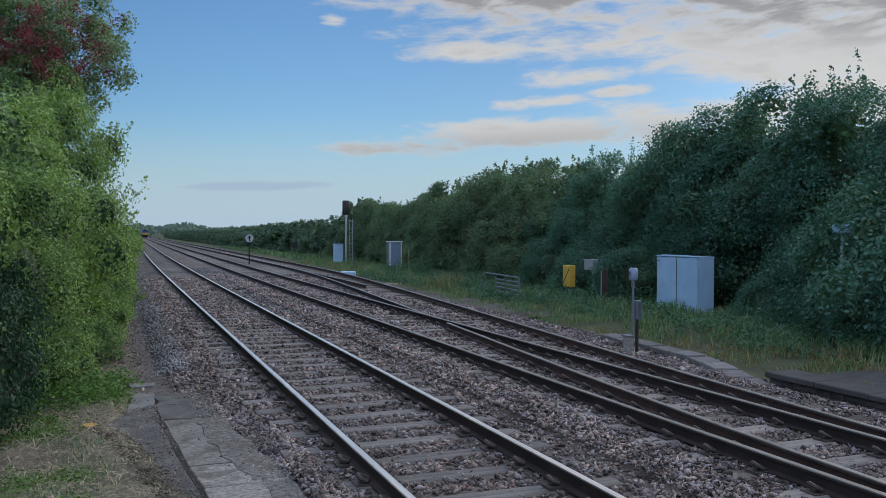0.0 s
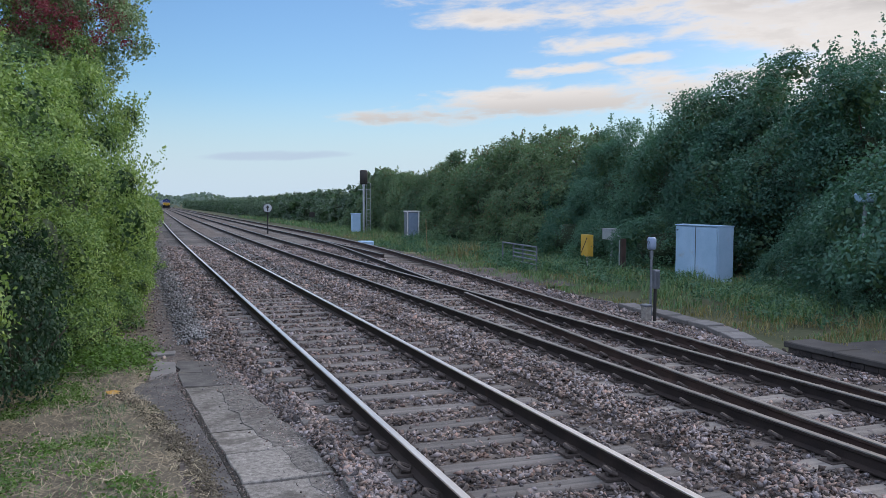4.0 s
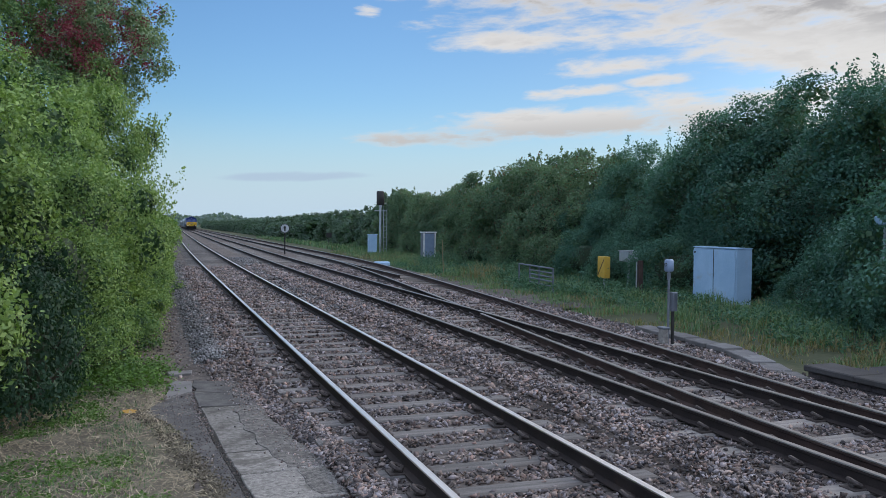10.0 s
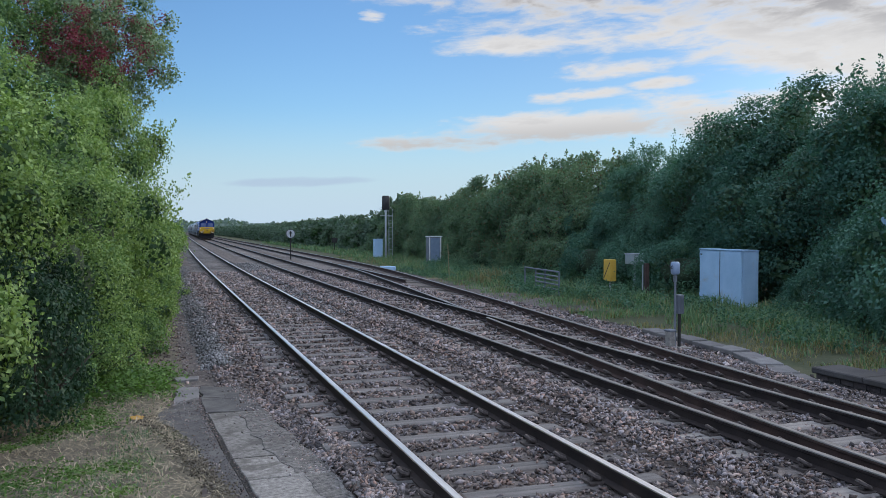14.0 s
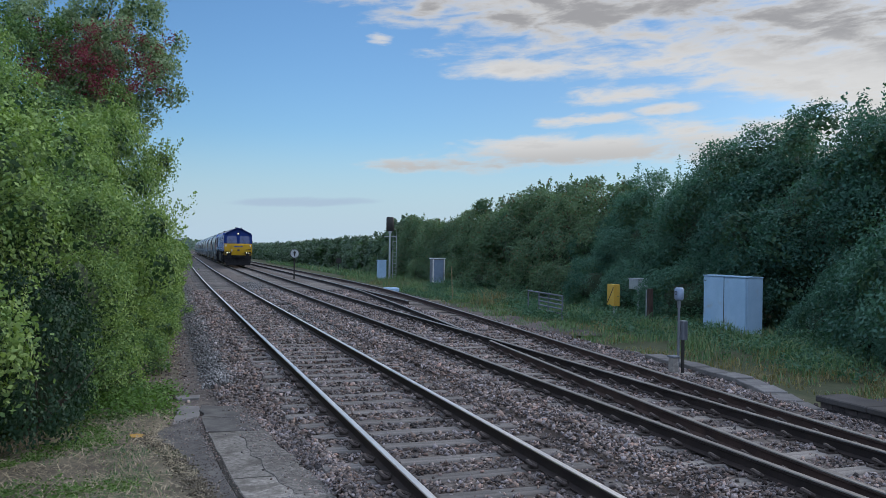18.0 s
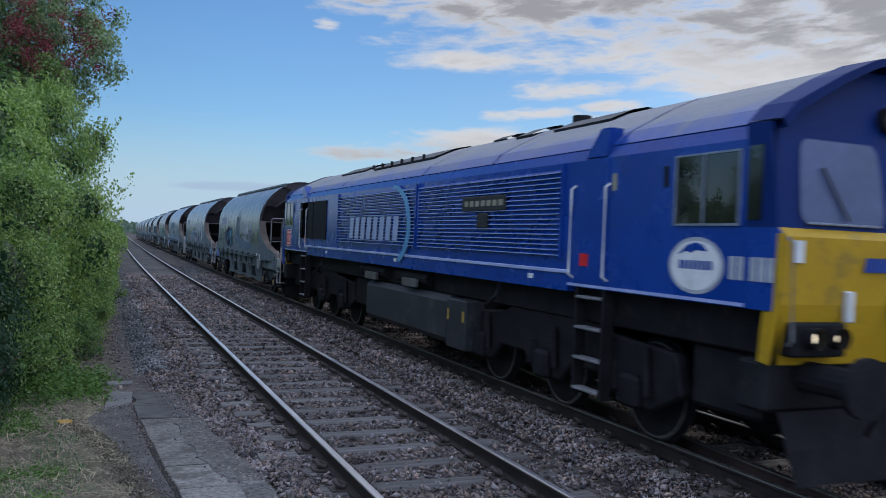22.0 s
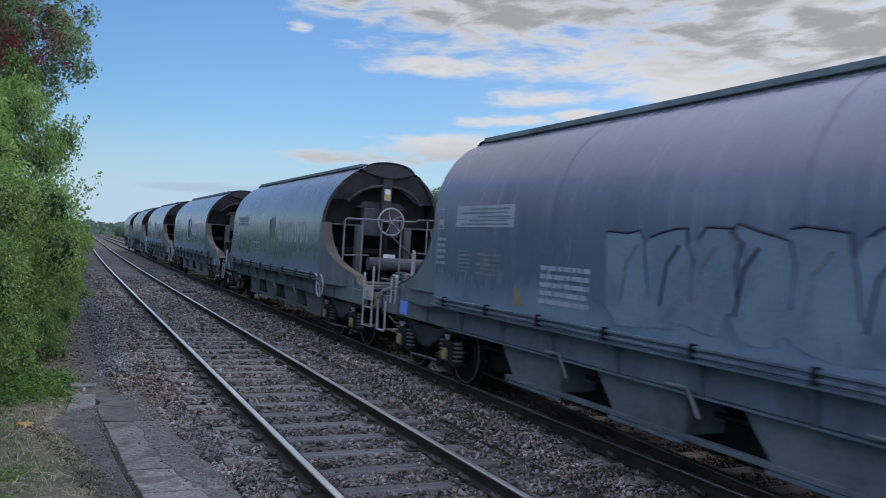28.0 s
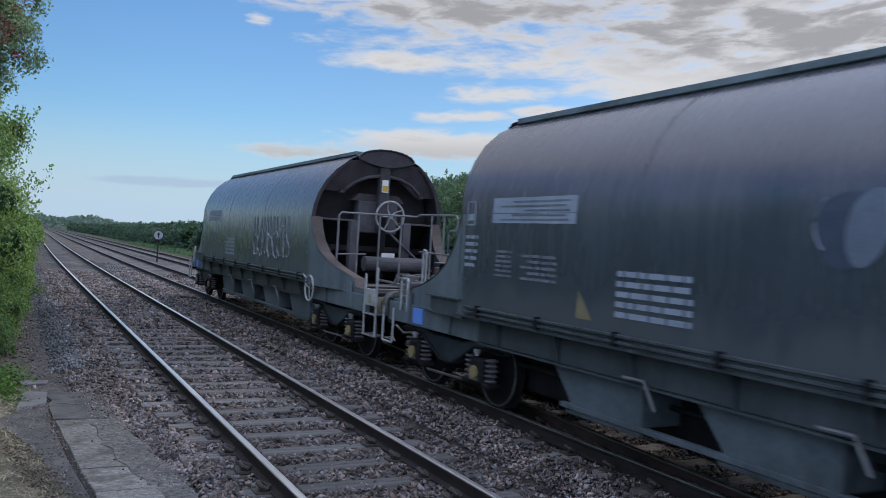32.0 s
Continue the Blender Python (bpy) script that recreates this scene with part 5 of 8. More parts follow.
def stones():
    rng = np.random.default_rng(21)
    k = 175000
    y = 3.0 + 38 * rng.random(k) ** 2.3
    x = rng.uniform(0.75, 10.3, k)
    # bays between sleepers, shoulders and the six-foot; fewer over the sleepers themselves
    on1 = (np.abs(x - (X1 + 0.7525)) < 1.3) & (np.abs((y + 6.0) % 0.64 - 0.0) % 0.64 < 0.15) | (np.abs(x - (X1 + 0.7525)) < 1.3) & (np.abs((y + 6.0) % 0.64 - 0.64) < 0.13)
    on2 = (x > X2 - 0.5) & (x < 8.4) & (((y + 6.0) % 0.66 < 0.14) | ((y + 6.0) % 0.66 > 0.52))
    keep = ~((on1 | on2) & (rng.random(k) < 0.93))
    turn = np.array([along(TURN, v) for v in y])
    for rx in (np.full(k, X1), np.full(k, X1 + GAUGE), np.full(k, X2), np.full(k, X2 + GAUGE), turn, turn + GAUGE):
        keep &= np.abs(x - rx) > 0.075
    keep &= ~((y < 11.9) & (x < 1.22 + 0.12 * (10.3 - y).clip(0, 2.6)))
    keep &= ~((x > 9.55) & (y < 12)) & ~((x > 9.0) & (y < 9.7))
    x, y = x[keep], y[keep]
    z = np.array([height(a, b) for a, b in zip(x, y)]) + rng.uniform(-0.012, 0.022, len(x))
    six = (x > X1 + 2.3) & (x < X2 - 0.4)
    z = z + np.where(six, 0.03 * np.sin((x - 3.9) / 1.3 * np.pi).clip(0, 1) + 0.02, 0)
    size = (0.015 + 0.025 * rng.random(len(x)) ** 1.6) * np.interp(y, [8, 16, 26], [1.0, 1.4, 1.9])
    scatter("ballast_stones", rng, x, y, z, size, M["stone"], "loose brown and grey crushed stone ballast")
    k = 9500
    y = 13.6 + 34 * rng.random(k) ** 1.2
    x = 0.85 + rng.normal(0, 0.22, k) * np.interp(y, [13.6, 20], [0.5, 1.0])
    z = np.array([height(a, b) for a, b in zip(x, y)]) + rng.uniform(0.0, 0.09, k) * np.exp(-((x - 0.85) / 0.3) ** 2)
    scatter("ballast_heap", rng, x, y, z, rng.uniform(0.016, 0.036, k), M["stone_grey"], "ridge of fresh pale grey ballast beside the near rail")
    k = 2600
    y = 20 + 30 * rng.random(k)
    x = 4.55 + rng.normal(0, 0.35, k)
    z = np.array([height(a, b) for a, b in zip(x, y)]) + rng.uniform(0.0, 0.06, k)
    scatter("ballast_heap", rng, x, y, z, rng.uniform(0.03, 0.055, k), M["stone_grey"], "heap of fresh pale grey ballast between the tracks")
    k = 3500
    y = 11.5 + 12 * rng.random(k)
    x = rng.uniform(-0.3, 1.1, k)
    z = np.array([height(a, b) for a, b in zip(x, y)]) + rng.uniform(-0.01, 0.02, k)
    scatter("ballast_stones", rng, x, y, z, rng.uniform(0.015, 0.032, k), M["stone"], "small loose stones spread over the path")


def gravel():
    """Small stones spilled between the slabs and the sleeper ends, and over the slabs' edges."""
    rng = np.random.default_rng(23)
    k = 8000
    y = 3.2 + 8.9 * rng.random(k)
    # the slabs' edge on the track's side
    rim = np.interp(y, [3, 5.1, 6.6, 7.44, 8.19, 10.3, 12], [1.53, 1.53, 1.52, 1.50, 1.43, 1.2, 1.15])
    x = rim + np.where(rng.random(k) < 0.82, rng.uniform(-0.02, 0.3, k), -np.abs(rng.normal(0, 0.17, k)))
    z = np.array([height(a, b) for a, b in zip(x, y)]) + rng.uniform(0.0, 0.03, k)
    scatter("spilled_gravel", rng, x, y, np.where(x < rim, -0.226, z), np.where(x < rim, rng.uniform(0.006, 0.018, k), rng.uniform(0.012, 0.04, k)), M["stone"], "brown gravel spilled over the edge of the slabs")
    # dirt and small stones along the joint and over the tarmac's edge
    k = 3000
    y = 3.2 + 8.0 * rng.random(k)
    seam = np.interp(y, [3, 6.5, 7.45, 8.85, 9.95, 11.3], [0.9, 0.75, 0.70, 0.575, 0.51, 0.45])
    x = np.where(rng.random(k) < 0.5, seam + rng.normal(0, 0.035, k), seam - 0.05 - np.abs(rng.normal(0, 0.22, k)))
    scatter("grit", rng, x, y, np.full(k, -0.237), rng.uniform(0.004, 0.011, k), M["stone"], "dark grit gathered along the joint of the path", "grit")
    # crumbs of soil over the tarmac's other edge
    k = 4200
    y = 3.2 + 7.2 * rng.random(k)
    brim = np.interp(y, [0.5, 5.0, 6.54, 7.26, 7.91, 8.8, 9.57, 10.2], [0.3, 0.48, 0.51, 0.49, 0.36, 0.2, 0.05, -0.18])
    scatter("soil_crumbs", rng, brim + rng.normal(0, 0.06, k), y, np.full(k, -0.238), rng.uniform(0.006, 0.02, k), M["earth"], "crumbs of brown soil along the tarmac's edge", "soil")


sleepers()
clips()
stones()
gravel()
# ---- train ----
TRACK = X2 + GAUGE / 2
RIMS = [22.9 + 15.85 * i for i in range(11)]

M.update(
    blue=surf("royal_blue_paint", (0.006, 0.040, 0.25), (0.009, 0.055, 0.32), 1.2, 0.27, 0.03, 25.0, spec=0.5, stain=(0.02, 0.045, 0.19), stain_scale=1.3, stain_at=0.6),
    blue_line=surf("pale_blue_edge", (0.30, 0.36, 0.62), (0.42, 0.48, 0.72), 3.0, 0.35, 0.03, 30.0),
    cyan=surf("light_blue_vinyl", (0.06, 0.22, 0.44), (0.13, 0.33, 0.54), 1.5, 0.35, 0.02, 30.0),
    cab_yellow=surf("warning_yellow_paint", (0.43, 0.255, 0.012), (0.53, 0.325, 0.018), 1.5, 0.42, 0.04, 25.0, stain=(0.20, 0.135, 0.05), stain_scale=2.2, stain_at=0.55),
    red=surf("red_vinyl", (0.55, 0.02, 0.025), (0.62, 0.03, 0.035), 3.0, 0.4, 0.02, 30.0),
    under=surf("oily_underframe", (0.010, 0.010, 0.012), (0.024, 0.024, 0.026), 3.0, 0.7, 0.3, 40.0, spec=0.1, stain=(0.05, 0.043, 0.038), stain_scale=1.8, stain_at=0.60),
    tank=surf("grimy_grey_tank", (0.020, 0.022, 0.026), (0.046, 0.049, 0.054), 2.0, 0.5, 0.1, 30.0, stain=(0.10, 0.09, 0.08), stain_scale=1.4, stain_at=0.58),
    glass=surf("dark_cab_glass", (0.008, 0.010, 0.012), (0.012, 0.014, 0.018), 2.0, 0.05, 0.0, 10.0, spec=0.8),
    # pale strips on the slats: glint of the sky put into the colour
    slat_edge=surf("sky_glint_blue", (0.22, 0.30, 0.58), (0.34, 0.42, 0.68), 3.0, 0.35, 0.03, 30.0),
    # blue glass colour that carries the sky's reflection
    screen=surf("sky_tinted_windscreen", (0.040, 0.062, 0.150), (0.062, 0.088, 0.200), 1.5, 0.08, 0.0, 10.0, spec=0.5),
    steel=surf("worn_steel", (0.12, 0.115, 0.11), (0.24, 0.23, 0.22), 4.0, 0.5, 0.2, 50.0, metal=0.6),
    rust_inner=surf("rust_brown_plate", (0.042, 0.038, 0.044), (0.086, 0.074, 0.080), 2.5, 0.8, 0.3, 40.0, stain=(0.105, 0.080, 0.074), stain_scale=1.6, stain_at=0.60),
    rust_edge=surf("rusty_grey_flange", (0.076, 0.058, 0.052), (0.140, 0.110, 0.098), 2.5, 0.75, 0.3, 40.0, stain=(0.10, 0.07, 0.06), stain_scale=2.0, stain_at=0.58),
    rail_paint=surf("pale_handrail_paint", (0.13, 0.13, 0.14), (0.25, 0.25, 0.26), 6.0, 0.55, 0.1, 50.0, stain=(0.14, 0.12, 0.10), stain_scale=5.0, stain_at=0.58),
    panel_blue=surf("bright_blue_plate", (0.12, 0.25, 0.72), (0.17, 0.32, 0.80), 3.0, 0.4, 0.02, 30.0),
    lettering=surf("weathered_white_lettering", (0.30, 0.32, 0.35), (0.48, 0.50, 0.53), 4.0, 0.6, 0.05, 40.0, stain=(0.20, 0.20, 0.21), stain_scale=3.0, stain_at=0.6),
    frame_pale=surf("window_frame_metal", (0.20, 0.23, 0.30), (0.32, 0.35, 0.42), 6.0, 0.4, 0.05, 40.0, metal=0.4),
    roof_grime=surf("grimy_roof_hatch", (0.07, 0.07, 0.075), (0.15, 0.15, 0.155), 3.0, 0.7, 0.2, 30.0, stain=(0.03, 0.03, 0.032), stain_scale=2.0),
    # cab front blue, darkened: the visor's shade put into the colour
    blue_front=surf("shade_darkened_blue", (0.004, 0.018, 0.105), (0.007, 0.026, 0.14), 1.2, 0.5, 0.03, 25.0, spec=0.12),
    vinyl_pale=surf("pale_blue_vinyl", (0.24, 0.30, 0.48), (0.36, 0.43, 0.60), 4.0, 0.45, 0.03, 40.0),
    gold=surf("gilt_lettering", (0.24, 0.23, 0.17), (0.34, 0.32, 0.23), 4.0, 0.45, 0.02, 40.0),
    graffiti_cyan=surf("cyan_spray", (0.06, 0.20, 0.28), (0.12, 0.30, 0.38), 2.0, 0.6, 0.03, 30.0),
    graffiti_pink=surf("pink_spray", (0.22, 0.14, 0.15), (0.32, 0.21, 0.21), 2.0, 0.6, 0.03, 30.0),
    graffiti_grey=surf("grey_spray", (0.075, 0.105, 0.15), (0.15, 0.195, 0.25), 2.0, 0.6, 0.03, 30.0),
    graffiti_gold=surf("yellow_spray", (0.16, 0.135, 0.075), (0.25, 0.21, 0.12), 2.0, 0.6, 0.03, 30.0),
    cyan_line=surf("bright_cyan_spray", (0.12, 0.34, 0.44), (0.20, 0.46, 0.55), 2.0, 0.6, 0.03, 30.0),
    graffiti_white=surf("white_spray", (0.24, 0.26, 0.29), (0.36, 0.38, 0.41), 2.0, 0.6, 0.03, 30.0, stain=(0.14, 0.15, 0.18), stain_scale=3.0),
    graffiti_lilac=surf("lilac_spray", (0.17, 0.16, 0.23), (0.26, 0.24, 0.32), 2.0, 0.6, 0.03, 30.0),
    graffiti_rust=surf("dull_red_spray", (0.11, 0.05, 0.05), (0.17, 0.08, 0.07), 2.0, 0.6, 0.03, 30.0),
    axle_yellow=surf("yellow_axlebox_cap", (0.22, 0.165, 0.07), (0.32, 0.25, 0.12), 4.0, 0.6, 0.1, 40.0, stain=(0.12, 0.10, 0.08), stain_scale=5.0),
    lamp_glow=glow_mat("lit_headlamp", (1.0, 0.86, 0.60), 2.0),
    lamp_dim=glow_mat("lit_marker_lamp", (1.0, 0.90, 0.74), 1.6),
)
def roof_mat():
    """Blue paint under grey dust that lies thickest along the crown."""
    m = bpy.data.materials.new("dusty_blue_roof")
    m.use_nodes = True
    n = Nodes(m.node_tree)
    at = n.put("ShaderNodeTexCoord").outputs["Object"]
    z = n.put("ShaderNodeSeparateXYZ", {0: at}).outputs[2]
    wide = n.noise(at, 1.1, 4.0, 0.6, 0.3)
    streak = n.noise(n.put("ShaderNodeMapping", {0: at, 3: (0.5, 2.6, 0.5)}).outputs[0], 2.0, 4.0, 0.6)
    fine = n.noise(at, 24.0, 3.0, 0.6)
    lie = n.span(n.math("ADD", z, n.math("ADD", n.math("MULTIPLY", n.math("SUBTRACT", wide, 0.5), 0.5), n.math("MULTIPLY", n.math("SUBTRACT", streak, 0.5), 0.4))), 3.02, 3.44, 0.0, 0.95)
    col = n.mix(wide, (0.008, 0.048, 0.28, 1), (0.020, 0.075, 0.33, 1))
    dust = n.mix(fine, (0.17, 0.17, 0.18, 1), (0.36, 0.35, 0.34, 1))
    col = n.mix(lie, col, dust)
    p = n.put("ShaderNodeBsdfPrincipled", {"Base Color": col, "Roughness": n.math("ADD", n.math("MULTIPLY", lie, 0.5), 0.28)})
    n.put("ShaderNodeOutputMaterial", {0: p.outputs[0]})
    return m


M["blue_roof"] = roof_mat()


def hopper_mat(top, mid, dust, rough):
    """Wagon paint: sky reflection put in as a paler top over a darker flank, with streaks and a ragged crust of pale
    dust low down.
    """
    m = bpy.data.materials.new("hopper_paint")
    m.use_nodes = True
    n = Nodes(m.node_tree)
    at = n.put("ShaderNodeTexCoord").outputs["Object"]
    own = n.put("ShaderNodeObjectInfo").outputs["Random"]
    at = n.put("ShaderNodeVectorMath", {0: at, 1: n.put("ShaderNodeCombineXYZ", {1: n.math("MULTIPLY", own, 37.0)}).outputs[0]}).outputs[0]
    z = n.put("ShaderNodeSeparateXYZ", {0: at}).outputs[2]
    wide = n.noise(at, 0.7, 4.0, 0.6, 0.3)
    streak = n.noise(n.put("ShaderNodeMapping", {0: at, 3: (0.6, 3.2, 0.30)}).outputs[0], 1.6, 5.0, 0.65, 0.2)
    fine = n.noise(at, 16.0, 4.0, 0.65)
    rag = n.math("ADD", n.math("MULTIPLY", n.math("SUBTRACT", streak, 0.5), 1.5), n.math("MULTIPLY", n.math("SUBTRACT", wide, 0.5), 1.1))
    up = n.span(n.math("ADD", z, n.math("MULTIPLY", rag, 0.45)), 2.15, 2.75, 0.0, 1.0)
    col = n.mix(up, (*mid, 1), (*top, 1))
    tint = n.math("ADD", n.math("MULTIPLY", n.math("SUBTRACT", streak, 0.5), 0.45), n.math("ADD", n.math("MULTIPLY", n.math("SUBTRACT", wide, 0.5), 0.6), n.math("ADD", n.math("MULTIPLY", n.math("SUBTRACT", fine, 0.5), 0.5), 1.0)))
    col = n.mix(1.0, col, n.put("ShaderNodeCombineColor", {0: tint, 1: tint, 2: tint}).outputs[0], "MULTIPLY")
    crust = n.span(n.math("ADD", z, n.math("MULTIPLY", rag, 0.85)), 1.72, 1.30, 0.0, 0.9)
    col = n.mix(n.math("MULTIPLY", crust, n.math("ADD", n.math("MULTIPLY", fine, 0.9), 0.5), clamp=True), col, (*dust, 1))
    film = n.span(streak, 0.58, 0.78, 0.0, 0.35)
    col = n.mix(film, col, (*dust, 1))
    rr = n.math("ADD", n.math("MULTIPLY", crust, 0.3), n.math("ADD", n.math("MULTIPLY", streak, 0.2), rough - 0.1), clamp=True)
    p = n.put("ShaderNodeBsdfPrincipled", {"Base Color": col, "Roughness": rr, "Specular IOR Level": 0.95})
    n.t.links.new(n.put("ShaderNodeBump", {"Strength": 0.12, "Distance": 0.01, "Height": n.math("ADD", wide, n.math("MULTIPLY", fine, 0.15))}).outputs[0], p.inputs["Normal"])
    n.put("ShaderNodeOutputMaterial", {0: p.outputs[0]})
    return m


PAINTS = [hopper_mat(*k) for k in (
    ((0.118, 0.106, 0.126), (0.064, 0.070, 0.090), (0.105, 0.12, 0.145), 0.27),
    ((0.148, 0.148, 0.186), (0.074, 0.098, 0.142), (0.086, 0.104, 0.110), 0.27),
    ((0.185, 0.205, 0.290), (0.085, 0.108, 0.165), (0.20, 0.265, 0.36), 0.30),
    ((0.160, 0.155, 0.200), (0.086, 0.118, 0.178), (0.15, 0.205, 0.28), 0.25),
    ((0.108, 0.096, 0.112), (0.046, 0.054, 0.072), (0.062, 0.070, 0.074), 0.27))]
M["wagon_sill"] = surf("dusty_wagon_sill", (0.068, 0.092, 0.118), (0.130, 0.168, 0.208), 2.0, 0.42, 0.15, 30.0, stain=(0.07, 0.075, 0.085), stain_scale=2.4, stain_at=0.54, stretch=(1, 1.5, 0.5))
M["roof_rail"] = surf("pale_grimy_rail", (0.10, 0.125, 0.135), (0.19, 0.225, 0.235), 2.0, 0.55, 0.1, 30.0, stain=(0.05, 0.055, 0.058), stain_scale=1.6, stain_at=0.55, stretch=(1, 0.6, 1))
M["black_sill"] = surf("blackened_wagon_sill", (0.038, 0.045, 0.050), (0.080, 0.092, 0.098), 2.0, 0.5, 0.15, 30.0, stain=(0.12, 0.13, 0.135), stain_scale=2.4, stain_at=0.6, stretch=(1, 1.5, 0.5))
M["sooty_sill"] = surf("sooty_wagon_sill", (0.088, 0.108, 0.120), (0.160, 0.190, 0.208), 2.0, 0.5, 0.15, 30.0, stain=(0.12, 0.125, 0.13), stain_scale=2.4, stain_at=0.6, stretch=(1, 1.5, 0.5))
M["chute_paint"] = surf("grimy_chute_plate", (0.020, 0.025, 0.031), (0.045, 0.054, 0.065), 1.6, 0.55, 0.15, 30.0, stain=(0.075, 0.09, 0.105), stain_scale=1.3, stain_at=0.58)
M["end_steel"] = surf("dull_brown_steelwork", (0.070, 0.066, 0.074), (0.135, 0.124, 0.132), 2.5, 0.75, 0.3, 40.0, stain=(0.16, 0.15, 0.155), stain_scale=2.2, stain_at=0.60)
M["chute_dusty"] = surf("dusty_chute_plate", (0.066, 0.082, 0.092), (0.122, 0.144, 0.160), 1.6, 0.5, 0.15, 30.0, stain=(0.05, 0.055, 0.06), stain_scale=1.3, stain_at=0.56)
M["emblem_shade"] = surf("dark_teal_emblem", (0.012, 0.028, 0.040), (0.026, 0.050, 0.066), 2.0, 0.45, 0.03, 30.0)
M["emblem_faint"] = surf("faint_dark_emblem", (0.046, 0.058, 0.085), (0.080, 0.094, 0.130), 3.0, 0.42, 0.03, 30.0)
M["emblem_dull"] = surf("dull_grey_emblem", (0.12, 0.14, 0.185), (0.19, 0.215, 0.265), 3.0, 0.45, 0.03, 30.0)
M["wheel_white"] = surf("grimy_white_paint", (0.26, 0.265, 0.28), (0.46, 0.465, 0.47), 7.0, 0.55, 0.1, 50.0, stain=(0.16, 0.14, 0.12), stain_scale=6.0, stain_at=0.56)
M["faded_lettering"] = surf("faded_lettering", (0.13, 0.14, 0.16), (0.21, 0.22, 0.25), 4.0, 0.6, 0.05, 40.0, stain=(0.08, 0.085, 0.10), stain_scale=3.0, stain_at=0.52)
M["owner_panel"] = surf("pale_owner_panel", (0.24, 0.27, 0.33), (0.34, 0.37, 0.43), 4.0, 0.55, 0.05, 40.0)
M["teal_patch"] = surf("dark_teal_overpaint", (0.012, 0.065, 0.12), (0.022, 0.095, 0.165), 2.0, 0.4, 0.03, 30.0, stain=(0.05, 0.075, 0.10), stain_scale=2.0)
M["teal_shine"] = surf("pale_teal_vinyl", (0.17, 0.28, 0.36), (0.27, 0.39, 0.47), 3.0, 0.4, 0.03, 30.0)
M["silver_spray"] = surf("silver_blue_spray", (0.115, 0.155, 0.205), (0.185, 0.235, 0.295), 1.4, 0.5, 0.03, 30.0, stain=(0.09, 0.115, 0.155), stain_scale=1.6, stain_at=0.52)
M["spray_dark"] = surf("navy_spray_outline", (0.014, 0.018, 0.032), (0.028, 0.034, 0.055), 4.0, 0.6, 0.03, 30.0)


RUN = [(0.0, 427.33), (10.0, 235.33), (19.0, 62.53), (20.0, 43.33), (21.0, 24.13), (21.5, 14.53), (22.0, 4.98), (23.0, -13.8), (24.0, -31.8), (25.0, -49.55), (25.5, -58.3), (27.5, -92.4), (28.0, -101.0), (28.5, -109.05), (29.5, -125.6), (30.0, -133.65), (30.5, -142.05), (31.5, -158.27), (32.0, -166.48)]


def nose(t):
    """Where the locomotive's front stands at t seconds."""
    return along(RUN, t)


def ride(ob, back):
    """Key a vehicle whose origin runs that far behind the locomotive's front."""
    rows = []
    for i in range(65):
        t = i * 0.5
        y = nose(t) + back
        turn = math.degrees(math.atan((bend(y + 3) - bend(y - 3)) / 6))
        rows.append((t, pose(TRACK + bend(y), y, dip(y), 0, 0, -turn)))
    walk(ob, rows)


def wheelset(parent, y, r):
    """Two solid wheels on an axle."""
    w = part("wheelset", rod((-0.85, y, r), (0.85, y, r), 0.08, 10), M["under"], parent)
    for s in (-1, 1):
        q = rod((s * 0.715, y, r), (s * 0.79, y, r), r, 28)
        rod((s * 0.69, y, r), (s * 0.715, y, r), r + 0.028, 28, q)
        rod((s * 0.79, y, r), (s * 0.86, y, r), 0.14, 12, q)
        part("wheel", q, M["under"], w, "dark solid steel wheel")
        part("tread_rim", ring((s * 0.775, y, r), (1, 0, 0), r - 0.03, 0.022, 28, 6), M["steel"], w)
    return w


def letters(parent, x, y0, y1, z0, z1, n, mat, slant):
    """A word as plain slanting blocks of its size."""
    step = (y1 - y0) / n
    for i in range(n):
        a, b = y0 + (i + 0.18) * step, y0 + (i + 0.82) * step
        part("lettering_block", slab([(a + slant, z0), (b + slant, z0), (b, z1), (a, z1)], "x", x - 0.0045, x - 0.001), mat, parent)


